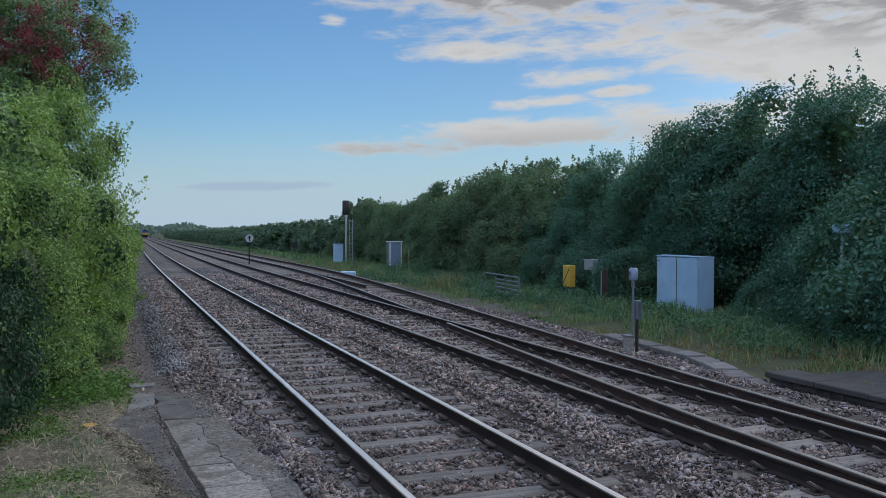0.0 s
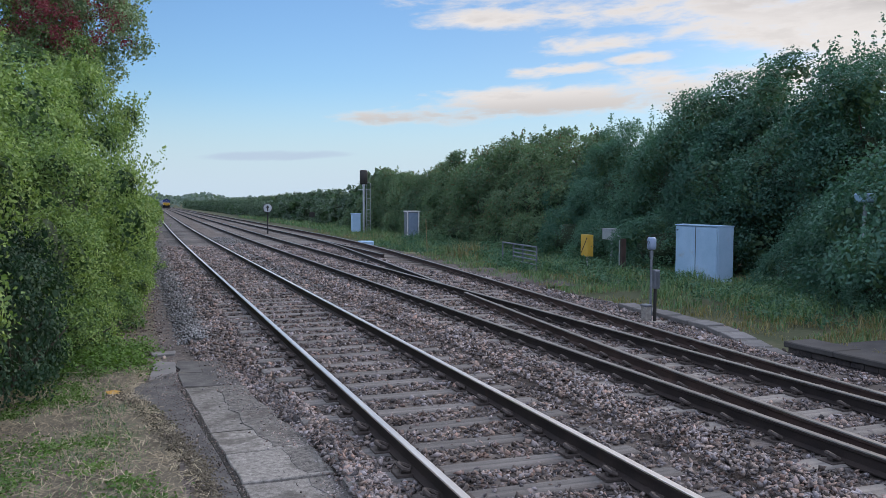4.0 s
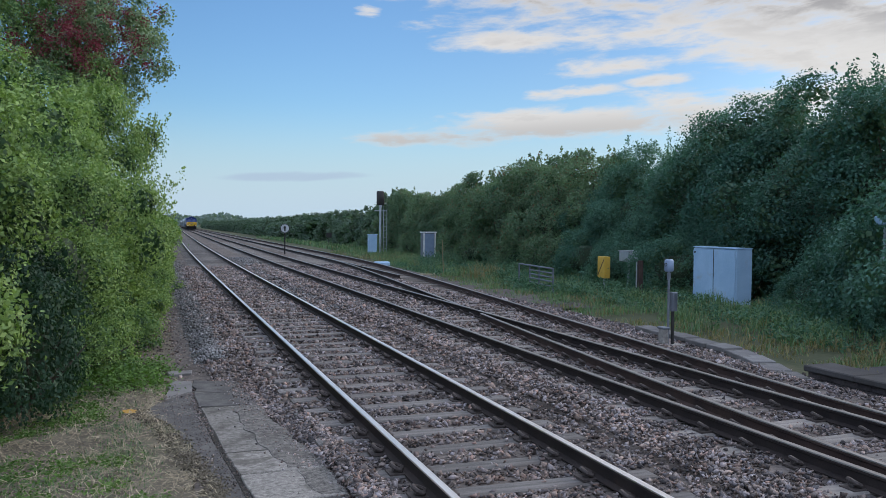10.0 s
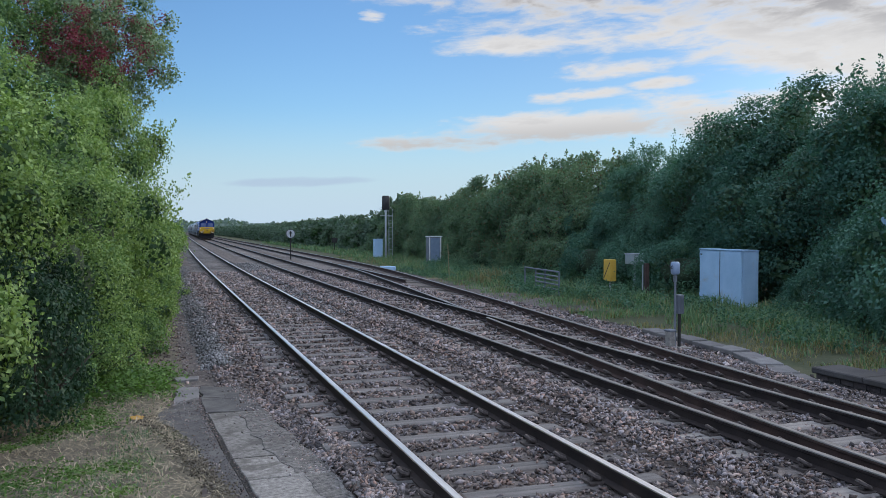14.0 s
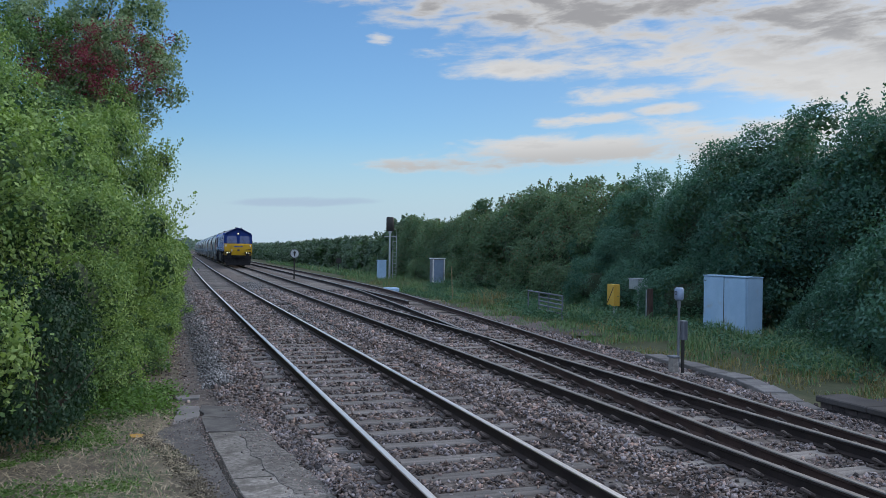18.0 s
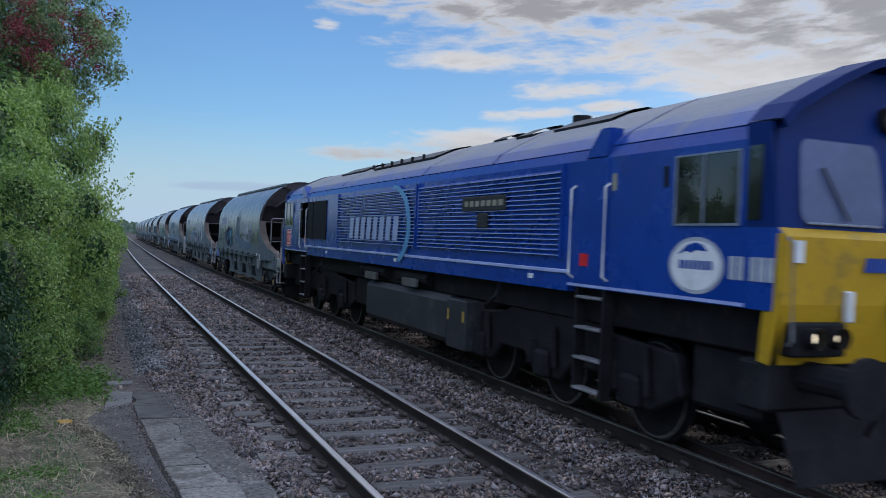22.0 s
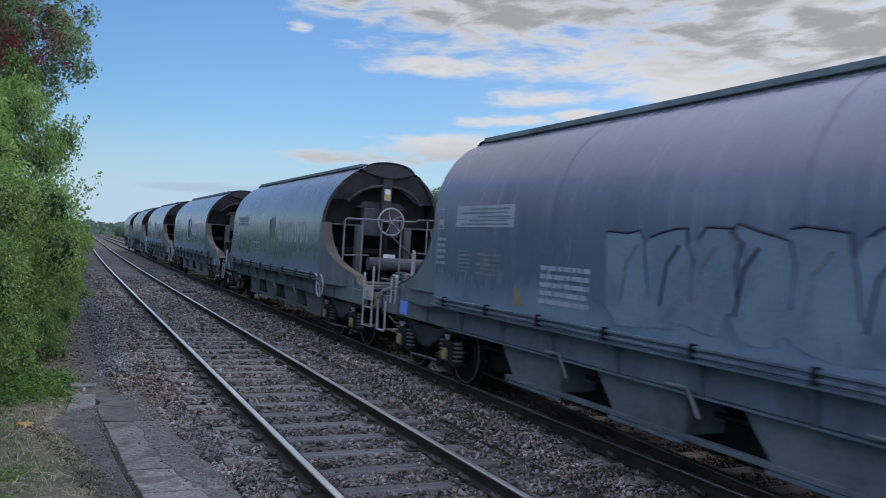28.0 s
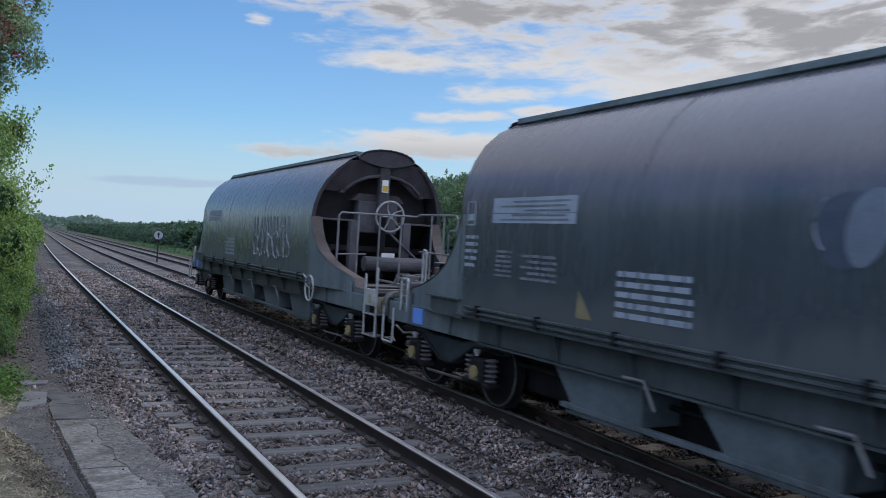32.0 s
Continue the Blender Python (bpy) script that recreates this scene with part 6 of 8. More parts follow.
def locomotive():
    t = thing("locomotive", "royal blue diesel freight locomotive with a yellow front, headlamps lit", "locomotive")
    L, W = 19.2, 1.32
    roof = [(-1.27, 3.10), (-1.13, 3.25), (-0.62, 3.53), (-0.26, 3.69), (0, 3.75), (0.26, 3.69), (0.62, 3.53), (1.13, 3.25), (1.27, 3.10)]

    def sec(y, pts):
        return [(a, y, b) for a, b in pts]

    full = [(-W, 1.56), (-W, 2.98)] + roof + [(W, 2.98), (W, 1.56)]
    part("body", loft([sec(y, full + [full[0]]) for y in (0.42, 3.0, 8.1, 13.3, L - 0.42)]), M["blue"], t)
    part("roof", loft([[(a * 1.004, y, b + 0.012) for a, b in roof] for y in (0.10, 0.5, 3.0, 5.5, 8.1, 10.6, 13.3, 16.0, L - 0.10)], False), M["blue_roof"], t, "blue roof dulled by grey dust")
    for y in (2.35, 5.4, 8.1, 13.2, 16.4):
        part("roof_seam", loft([[(a * 1.008, yy, b + 0.02) for a, b in roof] for yy in (y - 0.02, y + 0.02)], False), M["blue"], t)
    # roof fittings
    for x0, x1, y0, y1, h in ((-0.55, 0.55, 3.6, 5.0, 0.10), (-0.5, 0.5, 5.7, 6.2, 0.14), (-0.7, 0.7, 9.0, 12.6, 0.06), (-0.6, 0.6, 13.6, 15.6, 0.09), (-0.3, 0.3, 6.9, 7.4, 0.16)):
        crown = [(-0.62, 3.53), (-0.26, 3.69), (0.0, 3.75), (0.26, 3.69), (0.62, 3.53)]
        k = x1 / 0.62
        part("roof_hatch", loft([[(c[0] * k, y, (3.75 - (3.75 - c[1]) * k) + 0.03 + h * 0.25) for c in crown] for y in (y0, y1)] , False), M["roof_grime"], t, "grimy flush roof hatch")
        part("hatch_edge", loft([[(sx * 0.62 * k, y, 3.75 - 0.22 * k - 0.02 + d) for d in (0.0, 0.05 + h * 0.25)] for sx in (-1,) for y in (y0, y1)], False), M["under"], t)
    for y in (9.3, 9.9, 10.5, 11.1, 11.7, 12.3):
        part("roof_bolt", rod((-0.8, y, 3.50), (-0.8, y, 3.60), 0.03, 6), M["under"], t)
    part("exhaust", rod((0.15, 5.4, 3.7), (0.15, 5.4, 3.92), 0.14, 14), M["under"], t)
    part("horn", rod((0.3, 0.5, 3.76), (0.3, 0.9, 3.80), 0.05, 8), M["under"], t)
    # both cabs
    for end in (0, 1):
        s, o = (1, 0.0) if end == 0 else (-1, L)

        def Y(v):
            return o + s * v

        cab = part("cab_front", loft([[(-1.20, Y(0.12), 1.12), (1.20, Y(0.12), 1.12)], [(-1.29, Y(0.02), 1.62), (1.29, Y(0.02), 1.62)], [(-1.30, Y(0.0), 2.17), (1.30, Y(0.0), 2.17)], [(-1.31, Y(0.06), 2.24), (1.31, Y(0.06), 2.24)]], False), M["cab_yellow"], t, "scuffed yellow warning panel")
        for sx in (-1, 1):
            part("cab_corner", slab([(Y(0.035), 1.56), (Y(0.02), 1.62), (Y(0.0), 2.17), (Y(0.06), 2.24), (Y(0.44), 2.24), (Y(0.44), 1.56)], "x", sx * 1.30, sx * 1.315), M["blue"], t)
            part("corner_skirt", slab([(Y(0.12), 1.12), (Y(0.03), 1.555), (Y(0.20), 1.555), (Y(0.24), 1.14)], "x", sx * 1.285, sx * 1.30), M["cab_yellow"] if end == 0 else M["blue"], t)
            part("corner_flange", slab([(Y(0.10), 1.14), (Y(0.0), 1.62), (Y(-0.02), 2.19), (Y(0.05), 2.19), (Y(0.07), 1.62), (Y(0.17), 1.14)], "x", sx * 1.296, sx * 1.325), M["cab_yellow"] if end == 0 else M["blue"], t)
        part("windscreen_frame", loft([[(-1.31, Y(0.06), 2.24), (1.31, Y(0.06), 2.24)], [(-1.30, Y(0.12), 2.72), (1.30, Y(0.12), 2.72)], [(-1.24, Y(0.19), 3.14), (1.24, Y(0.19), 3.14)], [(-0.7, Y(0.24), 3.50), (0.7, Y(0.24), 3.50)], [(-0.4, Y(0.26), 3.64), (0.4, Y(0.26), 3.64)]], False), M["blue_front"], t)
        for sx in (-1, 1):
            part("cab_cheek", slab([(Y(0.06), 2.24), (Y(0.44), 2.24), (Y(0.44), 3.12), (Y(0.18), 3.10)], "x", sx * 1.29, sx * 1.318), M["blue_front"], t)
            x0, x1 = (0.13, 1.08) if sx > 0 else (-1.08, -0.13)
            gl = part("windscreen", loft([[(x0 + 0.07, Y(0.054), 2.29), (x1 - 0.07, Y(0.054), 2.29)], [(x0 + 0.015, Y(0.058), 2.32), (x1 - 0.015, Y(0.058), 2.32)], [(x0, Y(0.066), 2.40), (x1, Y(0.066), 2.40)], [(x0 + 0.02, Y(0.108), 2.72), (x1 - 0.02, Y(0.108), 2.72)], [(x0 + 0.04, Y(0.140), 2.92), (x1 - 0.04, Y(0.140), 2.92)], [(x0 + 0.10, Y(0.152), 2.985), (x1 - 0.10, Y(0.152), 2.985)]], False), M["screen"], t, "sloping windscreen pane with sky reflection put into its colour")
            part("screen_sill", rod((x0 + 0.06, Y(0.045), 2.285), (x1 - 0.06, Y(0.045), 2.285), 0.012, 6), M["frame_pale"], gl)
            part("wiper", rod((x0 + 0.5, Y(0.03), 2.32), (x0 + 0.25, Y(0.085), 2.75), 0.012, 5), M["black"], gl)
        hood = [(a * 1.02, b + 0.02) for a, b in roof]
        part("visor", loft([[(a, Y(0.08), b) for a, b in hood], [(a, Y(0.46), b + 0.01) for a, b in hood]], False), M["blue_front"], t, "blue roof visor over the windscreens, darkened as shade")
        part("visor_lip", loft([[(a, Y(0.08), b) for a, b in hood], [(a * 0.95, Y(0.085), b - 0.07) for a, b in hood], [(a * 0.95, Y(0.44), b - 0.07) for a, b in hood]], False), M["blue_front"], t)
        part("top_lamp_case", rod((0, Y(0.24), 3.22), (0, Y(0.12), 3.22), 0.12, 18), M["under"], t)
        part("top_lamp", rod((0, Y(0.12), 3.22), (0, Y(0.11), 3.22), 0.062, 18), M["lamp_dim"] if end == 0 else M["glass"], t)
        for sx in (-1, 1):
            c = part("lamp_box", box(min(sx * 0.62, sx * 1.20), max(sx * 0.62, sx * 1.20), min(Y(-0.04), Y(0.3)), max(Y(-0.04), Y(0.3)), 1.20, 1.48, 0.02), M["under"], t, "black headlamp box")
            part("headlamp", rod((sx * 0.78, Y(-0.04), 1.36), (sx * 0.78, Y(-0.05), 1.36), 0.046, 18), M["lamp_glow"] if end == 0 else M["red"], c)
            part("marker_lamp", rod((sx * 1.02, Y(-0.04), 1.36), (sx * 1.02, Y(-0.05), 1.36), 0.052, 18), M["lamp_glow"] if end == 0 else M["glass"], c)
            # tubes added to hide the lamps' glow from the side
            for lx in (0.78, 1.02):
                rim = [k * math.tau / 18 for k in range(19)]
                part("lamp_hood", loft([[(sx * lx + 0.088 * math.cos(a), Y(v), 1.36 + 0.088 * math.sin(a)) for a in rim] for v in (-0.03, -0.15)], False), M["under"], c)
            part("handrail", bar([(sx * 1.24, Y(-0.02), 1.30), (sx * 1.26, Y(-0.08), 1.34), (sx * 1.29, Y(-0.08), 2.12), (sx * 1.28, Y(-0.01), 2.16)], 0.014), M["rail_paint"] if sx < 0 else M["cab_yellow"], t)
            part("warning_plate", box(min(sx * 1.10, sx * 1.20), max(sx * 1.10, sx * 1.20), min(Y(-0.014), Y(-0.004)), max(Y(-0.014), Y(-0.004)), 1.96, 2.14), M["white"], t)
            part("buffer", rod((sx * 0.87, Y(0.3), 1.02), (sx * 0.87, Y(-0.42), 1.02), 0.13, 14), M["under"], t)
            part("buffer_head", rod((sx * 0.87, Y(-0.42), 1.02), (sx * 0.87, Y(-0.48), 1.02), 0.24, 18), M["under"], t)
        part("lamp_bracket", box(-0.62, -0.56, min(Y(-0.05), Y(0.02)), max(Y(-0.05), Y(0.02)), 1.48, 1.74, 0.01), M["white"], t)
        part("socket_cover", box(-0.08, 0.14, min(Y(-0.05), Y(0.03)), max(Y(-0.05), Y(0.03)), 1.52, 1.70, 0.02), M["rust_inner"], t)
        part("buffer_beam", box(-1.28, 1.28, min(Y(0.16), Y(0.5)), max(Y(0.16), Y(0.5)), 0.72, 1.14, 0.03), M["under"], t)
        part("snow_plough", loft([[(-1.2, Y(0.10), 0.74), (1.2, Y(0.10), 0.74)], [(-1.2, Y(-0.02), 0.45), (1.2, Y(-0.02), 0.45)], [(-1.12, Y(-0.06), 0.16), (1.12, Y(-0.06), 0.16)]], False), M["under"], t)
        part("coupler", box(-0.16, 0.16, min(Y(-0.35), Y(0.2)), max(Y(-0.35), Y(0.2)), 0.88, 1.10, 0.03), M["under"], t)
        for x in (-0.45, 0.35, 0.5):
            part("air_hose", bar([(x, Y(0.1), 1.02), (x, Y(-0.14), 0.98), (x + 0.02, Y(-0.18), 0.70), (x + 0.05, Y(-0.08), 0.55)], 0.022), M["under"], t)
        # cab side on both flanks
        for sx in (-1, 1):
            X = sx * W

            def fx(d):
                return X + sx * d

            def pane(name, y0, y1, z0, z1, d0, d1, mat, parent, bevel=0.0):
                return part(name, box(min(fx(d0), fx(d1)), max(fx(d0), fx(d1)), min(Y(y0), Y(y1)), max(Y(y0), Y(y1)), z0, z1, bevel), mat, parent)

            w = pane("side_window", 0.50, 1.32, 2.26, 2.90, -0.01, 0.008, M["glass"], t)
            for y0, y1, z0, z1 in ((0.48, 1.34, 2.885, 2.905), (0.48, 1.34, 2.25, 2.27), (0.48, 0.50, 2.25, 2.905), (1.32, 1.34, 2.25, 2.905), (0.93, 0.95, 2.26, 2.89)):
                pane("window_frame", y0, y1, z0, z1, 0.0, 0.02, M["frame_pale"], w)
            pane("quarter_light", 0.24, 0.40, 2.30, 2.92, -0.01, 0.006, M["glass"], t)
            d = pane("cab_door", 2.44, 3.06, 1.60, 2.96, -0.005, 0.010, M["blue"], t)
            pane("vent_slot", 1.45, 1.52, 2.62, 2.82, 0.0, 0.006, M["under"], t)
            for yy in (2.42, 3.10):
                part("grab_rail", bar([(fx(0.0), Y(yy), 1.66), (fx(0.06), Y(yy), 1.70), (fx(0.06), Y(yy), 2.66), (fx(0.0), Y(yy), 2.70)], 0.016), M["white"], d)
            pane("notice", 2.30, 2.38, 2.62, 2.80, 0.002, 0.006, M["gold"], t)
            pane("fire_sign", 2.78, 2.95, 1.80, 1.94, 0.012, 0.016, M["red"], d)
            for k in range(4):
                part("cab_step", box(min(fx(-0.12), fx(0.02)), max(fx(-0.12), fx(0.02)), min(Y(2.5), Y(3.0)), max(Y(2.5), Y(3.0)), 0.42 + 0.34 * k, 0.45 + 0.34 * k, 0.006), M["rail_paint"], t)
            for yy in (2.48, 3.02):
                part("step_stringer", box(min(fx(-0.14), fx(0.0)), max(fx(-0.14), fx(0.0)), min(Y(yy - 0.02), Y(yy + 0.02)), max(Y(yy - 0.02), Y(yy + 0.02)), 0.36, 1.56), M["under"], t)
            part("gutter_scoop", slab([(Y(2.5), 3.0), (Y(2.9), 3.0), (Y(2.62), 3.30), (Y(2.45), 3.30)], "x", fx(-0.16), fx(0.012)), M["blue"], t)
            pane("cab_side_line", 0.40, 3.2, 1.57, 1.60, 0.001, 0.010, M["blue_line"], t)
    # flanks
    for sx in (-1, 1):
        X = sx * W

        def fx(d):
            return X + sx * d

        def pane(name, y0, y1, z0, z1, d0, d1, mat, parent, bevel=0.0):
            return part(name, box(min(fx(d0), fx(d1)), max(fx(d0), fx(d1)), y0, y1, z0, z1, bevel), mat, parent)

        for y0, y1 in ((3.36, 8.02), (8.16, 13.12)):
            p = pane("louvre_panel", y0, y1, 1.88, 2.94, 0.001, 0.006, M["blue"], t)
            n = 17
            for k in range(n):
                z = 1.90 + k * (1.03 / n)
                q = slab([(fx(0.006), z), (fx(0.038), z), (fx(0.040), z + 0.010), (fx(0.006), z + 0.036)], "y", y0 + 0.03, y1 - 0.03)
                part("louvre_slat", q, M["blue"], p)
                part("slat_edge", box(min(fx(0.0385), fx(0.043)), max(fx(0.0385), fx(0.043)), y0 + 0.03, y1 - 0.03, z - 0.002, z + 0.009), M["slat_edge"], p)
            pane("panel_edge", y0 - 0.02, y0 + 0.02, 1.86, 2.96, 0.0, 0.042, M["blue"], p)
            pane("panel_edge", y1 - 0.02, y1 + 0.02, 1.86, 2.96, 0.0, 0.042, M["blue"], p)
        pane("sole_line", 3.2, L - 3.0, 1.70, 1.745, 0.001, 0.030, M["blue_line"], t, 0.006)
        pane("sole_bar", 3.2, L - 3.2, 1.50, 1.695, -0.12, 0.012, M["blue"], t)
        for y in (4.0, 9.1, 14.0):
            pane("lifting_mark", y, y + 0.12, 1.60, 1.66, 0.013, 0.02, M["white"], t)
        grille = pane("radiator_grille", 14.2, 16.95, 1.92, 2.86, 0.001, 0.010, M["under"], t)
        for k in range(3):
            pane("grille_bar", 14.2 + k * 1.33, 14.28 + k * 1.33, 1.92, 2.86, 0.01, 0.02, M["under"], grille)
        # emblems and lettering as plain shapes
        letters(t, sx * (W + 0.042) + (0.004 if sx > 0 else 0), 8.9, 12.1, 1.98, 2.42, 8, M["vinyl_pale"], 0.06 * -sx)
        q = bmesh.new()
        outer = [(8.55 + 0.95 * (1 - math.cos(a)) * 1.0 - 0.2, 2.25 + 0.74 * math.sin(a)) for a in [radians(-62 + 10 * i) for i in range(16)]]
        inner = [(8.55 + 0.80 * (1 - math.cos(a)) * 1.1 - 0.02, 2.25 + 0.68 * math.sin(a)) for a in [radians(-62 + 10 * i) for i in range(16)]]
        slab(outer + inner[::-1], "x", fx(0.0415), fx(0.046), 0, q)
        part("swoosh", q, M["cyan"], t, "pale blue crescent emblem")
        q = bmesh.new()
        slab([(1.02 - 0.37 * math.cos(a), 1.89 + 0.26 * math.sin(a)) for a in [i * math.tau / 28 for i in range(28)]], "x", fx(0.001), fx(0.005), 0, q)
        e = part("oval_emblem", q, M["lettering"], t, "white oval emblem with blue bands")
        part("emblem_field", slab([(1.02 - 0.335 * math.cos(a), 1.89 + 0.225 * math.sin(a)) for a in [i * math.tau / 28 for i in range(28)]], "x", fx(0.0055), fx(0.0075)), M["white"], e)
        part("emblem_wave", slab([(0.86, 2.02), (0.92, 2.08), (1.02, 2.10), (1.14, 2.07), (1.27, 1.98), (1.14, 2.02), (1.08, 2.00), (1.02, 2.03)], "x", fx(0.008), fx(0.0095)), M["blue"], e)
        for k in range(8):
            part("emblem_bar", box(min(fx(0.008), fx(0.0095)), max(fx(0.008), fx(0.0095)), 0.79 + 0.058 * k, 0.832 + 0.058 * k, 1.855, 1.935), M["blue"], e)
        for k in range(5):
            y0 = 0.08 + k * 0.096 + (0.05 if k > 2 else 0)
            pane("number_bar", y0, y0 + 0.07, 1.79, 1.99, 0.001, 0.005, M["lettering"], t)
        q = box(min(fx(0.041), fx(0.062)), max(fx(0.041), fx(0.062)), 4.75, 6.15, 2.46, 2.66, 0.006)
        a = part("nameplate", q, M["black"], t, "dark nameplate with gilt bars")
        for k in range(7):
            pane("gilt_bar", 4.82 + k * 0.185, 4.82 + k * 0.185 + 0.12, 2.52, 2.60, 0.063, 0.067, M["gold"], a)
        q = box(min(fx(0.041), fx(0.062)), max(fx(0.041), fx(0.062)), 5.28, 5.62, 2.22, 2.42, 0.006)
        part("nameplate", q, M["black"], t, "small dark nameplate below the first")
        # square emblem near the rear cab
        q = bmesh.new()
        for y0, y1, z0, z1 in ((18.07, 18.60, 2.09, 2.125), (18.07, 18.60, 1.70, 1.735), (18.07, 18.105, 1.735, 2.09), (18.565, 18.60, 1.735, 2.09)):
            box(min(fx(0.004), fx(0.008)), max(fx(0.004), fx(0.008)), y0, y1, z0, z1, 0, q)
        field = pane("emblem_field", 18.045, 18.625, 1.675, 2.15, 0.0005, 0.0035, M["white"], t)
        part("emblem_border", q, M["red"], field)
        for y0 in (18.15, 18.36):
            q = bmesh.new()
            for u0, u1, w0, w1 in ((y0, y0 + 0.16, 1.785, 1.825), (y0, y0 + 0.16, 2.0, 2.04), (y0, y0 + 0.045, 1.825, 2.0), (y0 + 0.115, y0 + 0.16, 1.825, 2.0)):
                box(min(fx(0.004), fx(0.008)), max(fx(0.004), fx(0.008)), u0, u1, w0, w1, 0, q)
            part("emblem_block", q, M["red"], field)
        # underframe
        part("fuel_tank", box(min(fx(-0.75), fx(-0.03)), max(fx(-0.75), fx(-0.03)), 6.75, 11.0, 0.42, 1.16, 0.09), M["tank"], t, "long grimy grey fuel tank")
        part("battery_box", box(min(fx(-0.6), fx(0.0)), max(fx(-0.6), fx(0.0)), 6.0, 6.7, 0.40, 1.14, 0.02), M["tank"], t)
        for y in (6.06, 6.62):
            pane("yellow_tag", y, y + 0.04, 0.82, 0.98, 0.001, 0.006, M["yellow_box"], t)
        for y in (7.8, 10.0):
            part("air_tank", rod((fx(-0.2), y, 1.36), (fx(-0.2), y + 1.6, 1.36), 0.13, 12), M["under"], t)
            pane("valve_box", y + 0.3, y + 1.0, 1.20, 1.34, -0.05, 0.0, M["steel"], t)
        for y in (5.0, 14.5):
            part("drain_pipe", bar([(fx(-0.05), y, 1.5), (fx(0.02), y, 1.3), (fx(0.02), y + 0.3, 1.15), (fx(-0.1), y + 0.5, 1.1)], 0.03), M["under"], t)
    part("underframe", box(-1.1, 1.1, 0.4, L - 0.4, 1.16, 1.56, 0.02), M["under"], t)
    # bulk added under the frame to stop light passing below the locomotive
    part("tank_core", box(-0.62, 0.62, 6.1, 10.9, 0.30, 1.16, 0.05), M["under"], t)
    for y in (4.05, 15.15):
        for d in (-1.4, 0.45, 1.5):
            part("traction_motor", rod((-0.66, y + d, 0.58), (0.66, y + d, 0.58), 0.36, 16), M["under"], t)
    for y0, y1 in ((0.5, 1.4), (11.1, 12.6), (17.9, 18.8)):
        part("equipment_case", box(-1.0, 1.0, y0, y1, 0.55, 1.16, 0.04), M["under"], t)
    # front lettering
    for k in range(8):
        u = -0.42 + k * 0.105
        part("front_lettering_block", slab([(u, 1.90), (u + 0.085, 1.90), (u + 0.11, 2.02), (u + 0.025, 2.02)], "y", -0.016, -0.004), M["blue"], t)
    for k in range(5):
        part("front_number_bar", box(0.72 + k * 0.09 + (0.05 if k > 1 else 0), 0.78 + k * 0.09 + (0.05 if k > 1 else 0), 0.002, 0.012, 1.62, 1.74), M["black"], t)
    # bogies
    for y in (4.05, 15.15):
        b = part("bogie", box(-0.7, 0.7, y - 1.7, y + 1.7, 0.62, 0.9, 0.05), M["under"], t, "three-axle bogie")
        for sx in (-1, 1):
            half = [(2.62, 0.60), (2.50, 1.00), (1.25, 1.08), (0.95, 1.18)]
            foot = [(2.15, 0.36), (1.55, 0.36), (1.25, 0.60), (0.60, 0.60), (0.32, 0.36)]
            q = slab([(y - d, z) for d, z in half] + [(y + d, z) for d, z in half[::-1]] + [(y + d, z) for d, z in foot] + [(y - d, z) for d, z in foot[::-1]], "x", sx * 1.0 - 0.07, sx * 1.0 + 0.07, 0.03)
            part("bogie_frame", q, M["under"], b)
            for d in (-1.85, 0, 1.85):
                part("axlebox", box(sx * 1.06 - 0.12, sx * 1.06 + 0.12, y + d - 0.17, y + d + 0.17, 0.36, 0.70, 0.04), M["under"], b)
                part("damper", rod((sx * 1.12, y + d - 0.30, 0.52), (sx * 1.12, y + d - 0.24, 1.02), 0.045, 8), M["under"], b)
                part("spring", rod((sx * 1.08, y + d + 0.32, 0.5), (sx * 1.08, y + d + 0.32, 0.8), 0.08, 10), M["under"], b)
                part("brake_block", box(sx * 0.78 - 0.06, sx * 0.78 + 0.06, y + d + 0.56, y + d + 0.66, 0.3, 0.75, 0.02), M["steel"], b)
        for d in (-1.85, 0, 1.85):
            wheelset(t, y + d, 0.53)
    return t


SHELL_SIDE = [(1.18, 1.36), (2.42, 1.36), (2.62, 1.345), (2.86, 1.28), (3.10, 1.16), (3.33, 0.98), (3.53, 0.74), (3.62, 0.56), (3.70, 0.30), (3.73, 0.0)]
SHELL = [(-x, z) for z, x in SHELL_SIDE] + [(x, z) for z, x in SHELL_SIDE[-2::-1]]


def girth(z):
    """Half width of the hopper shell at a height."""
    for (a, u), (b, v) in zip(SHELL_SIDE, SHELL_SIDE[1:]):
        if z <= b:
            return u + (v - u) * max(0.0, (z - a) / (b - a))
    return 0.0


def decal(name, outline, mat, parent, lift=0.002, thick=0.003, label=""):
    """A thin painted shape on the near flank, bent to the shell's curve."""
    q = bmesh.new()
    slab(outline, "x", 0.0, 1.0, 0, q)
    for v in q.verts:
        v.co.x = -girth(v.co.z) - lift - thick * v.co.x
    bmesh.ops.recalc_face_normals(q, faces=q.faces[:])
    return part(name, q, mat, parent, label)


def bars(parent, name, rects, mat, lift=0.002, label=""):
    """Several plain painted bars (y0, y1, z0, z1) as one mark."""
    q = bmesh.new()
    for a, b, c, d in rects:
        x = -girth((c + d) / 2) - lift
        box(x - 0.003, x, min(a, b), max(a, b), c, d, 0, q)
    return part(name, q, mat, parent, label)


def tag_line(parent, pts, mat, r=0.012, lift=0.004):
    part("sprayed_line", bar([(-girth(v) - lift, u, v) for u, v in pts], r, 4), mat, parent)


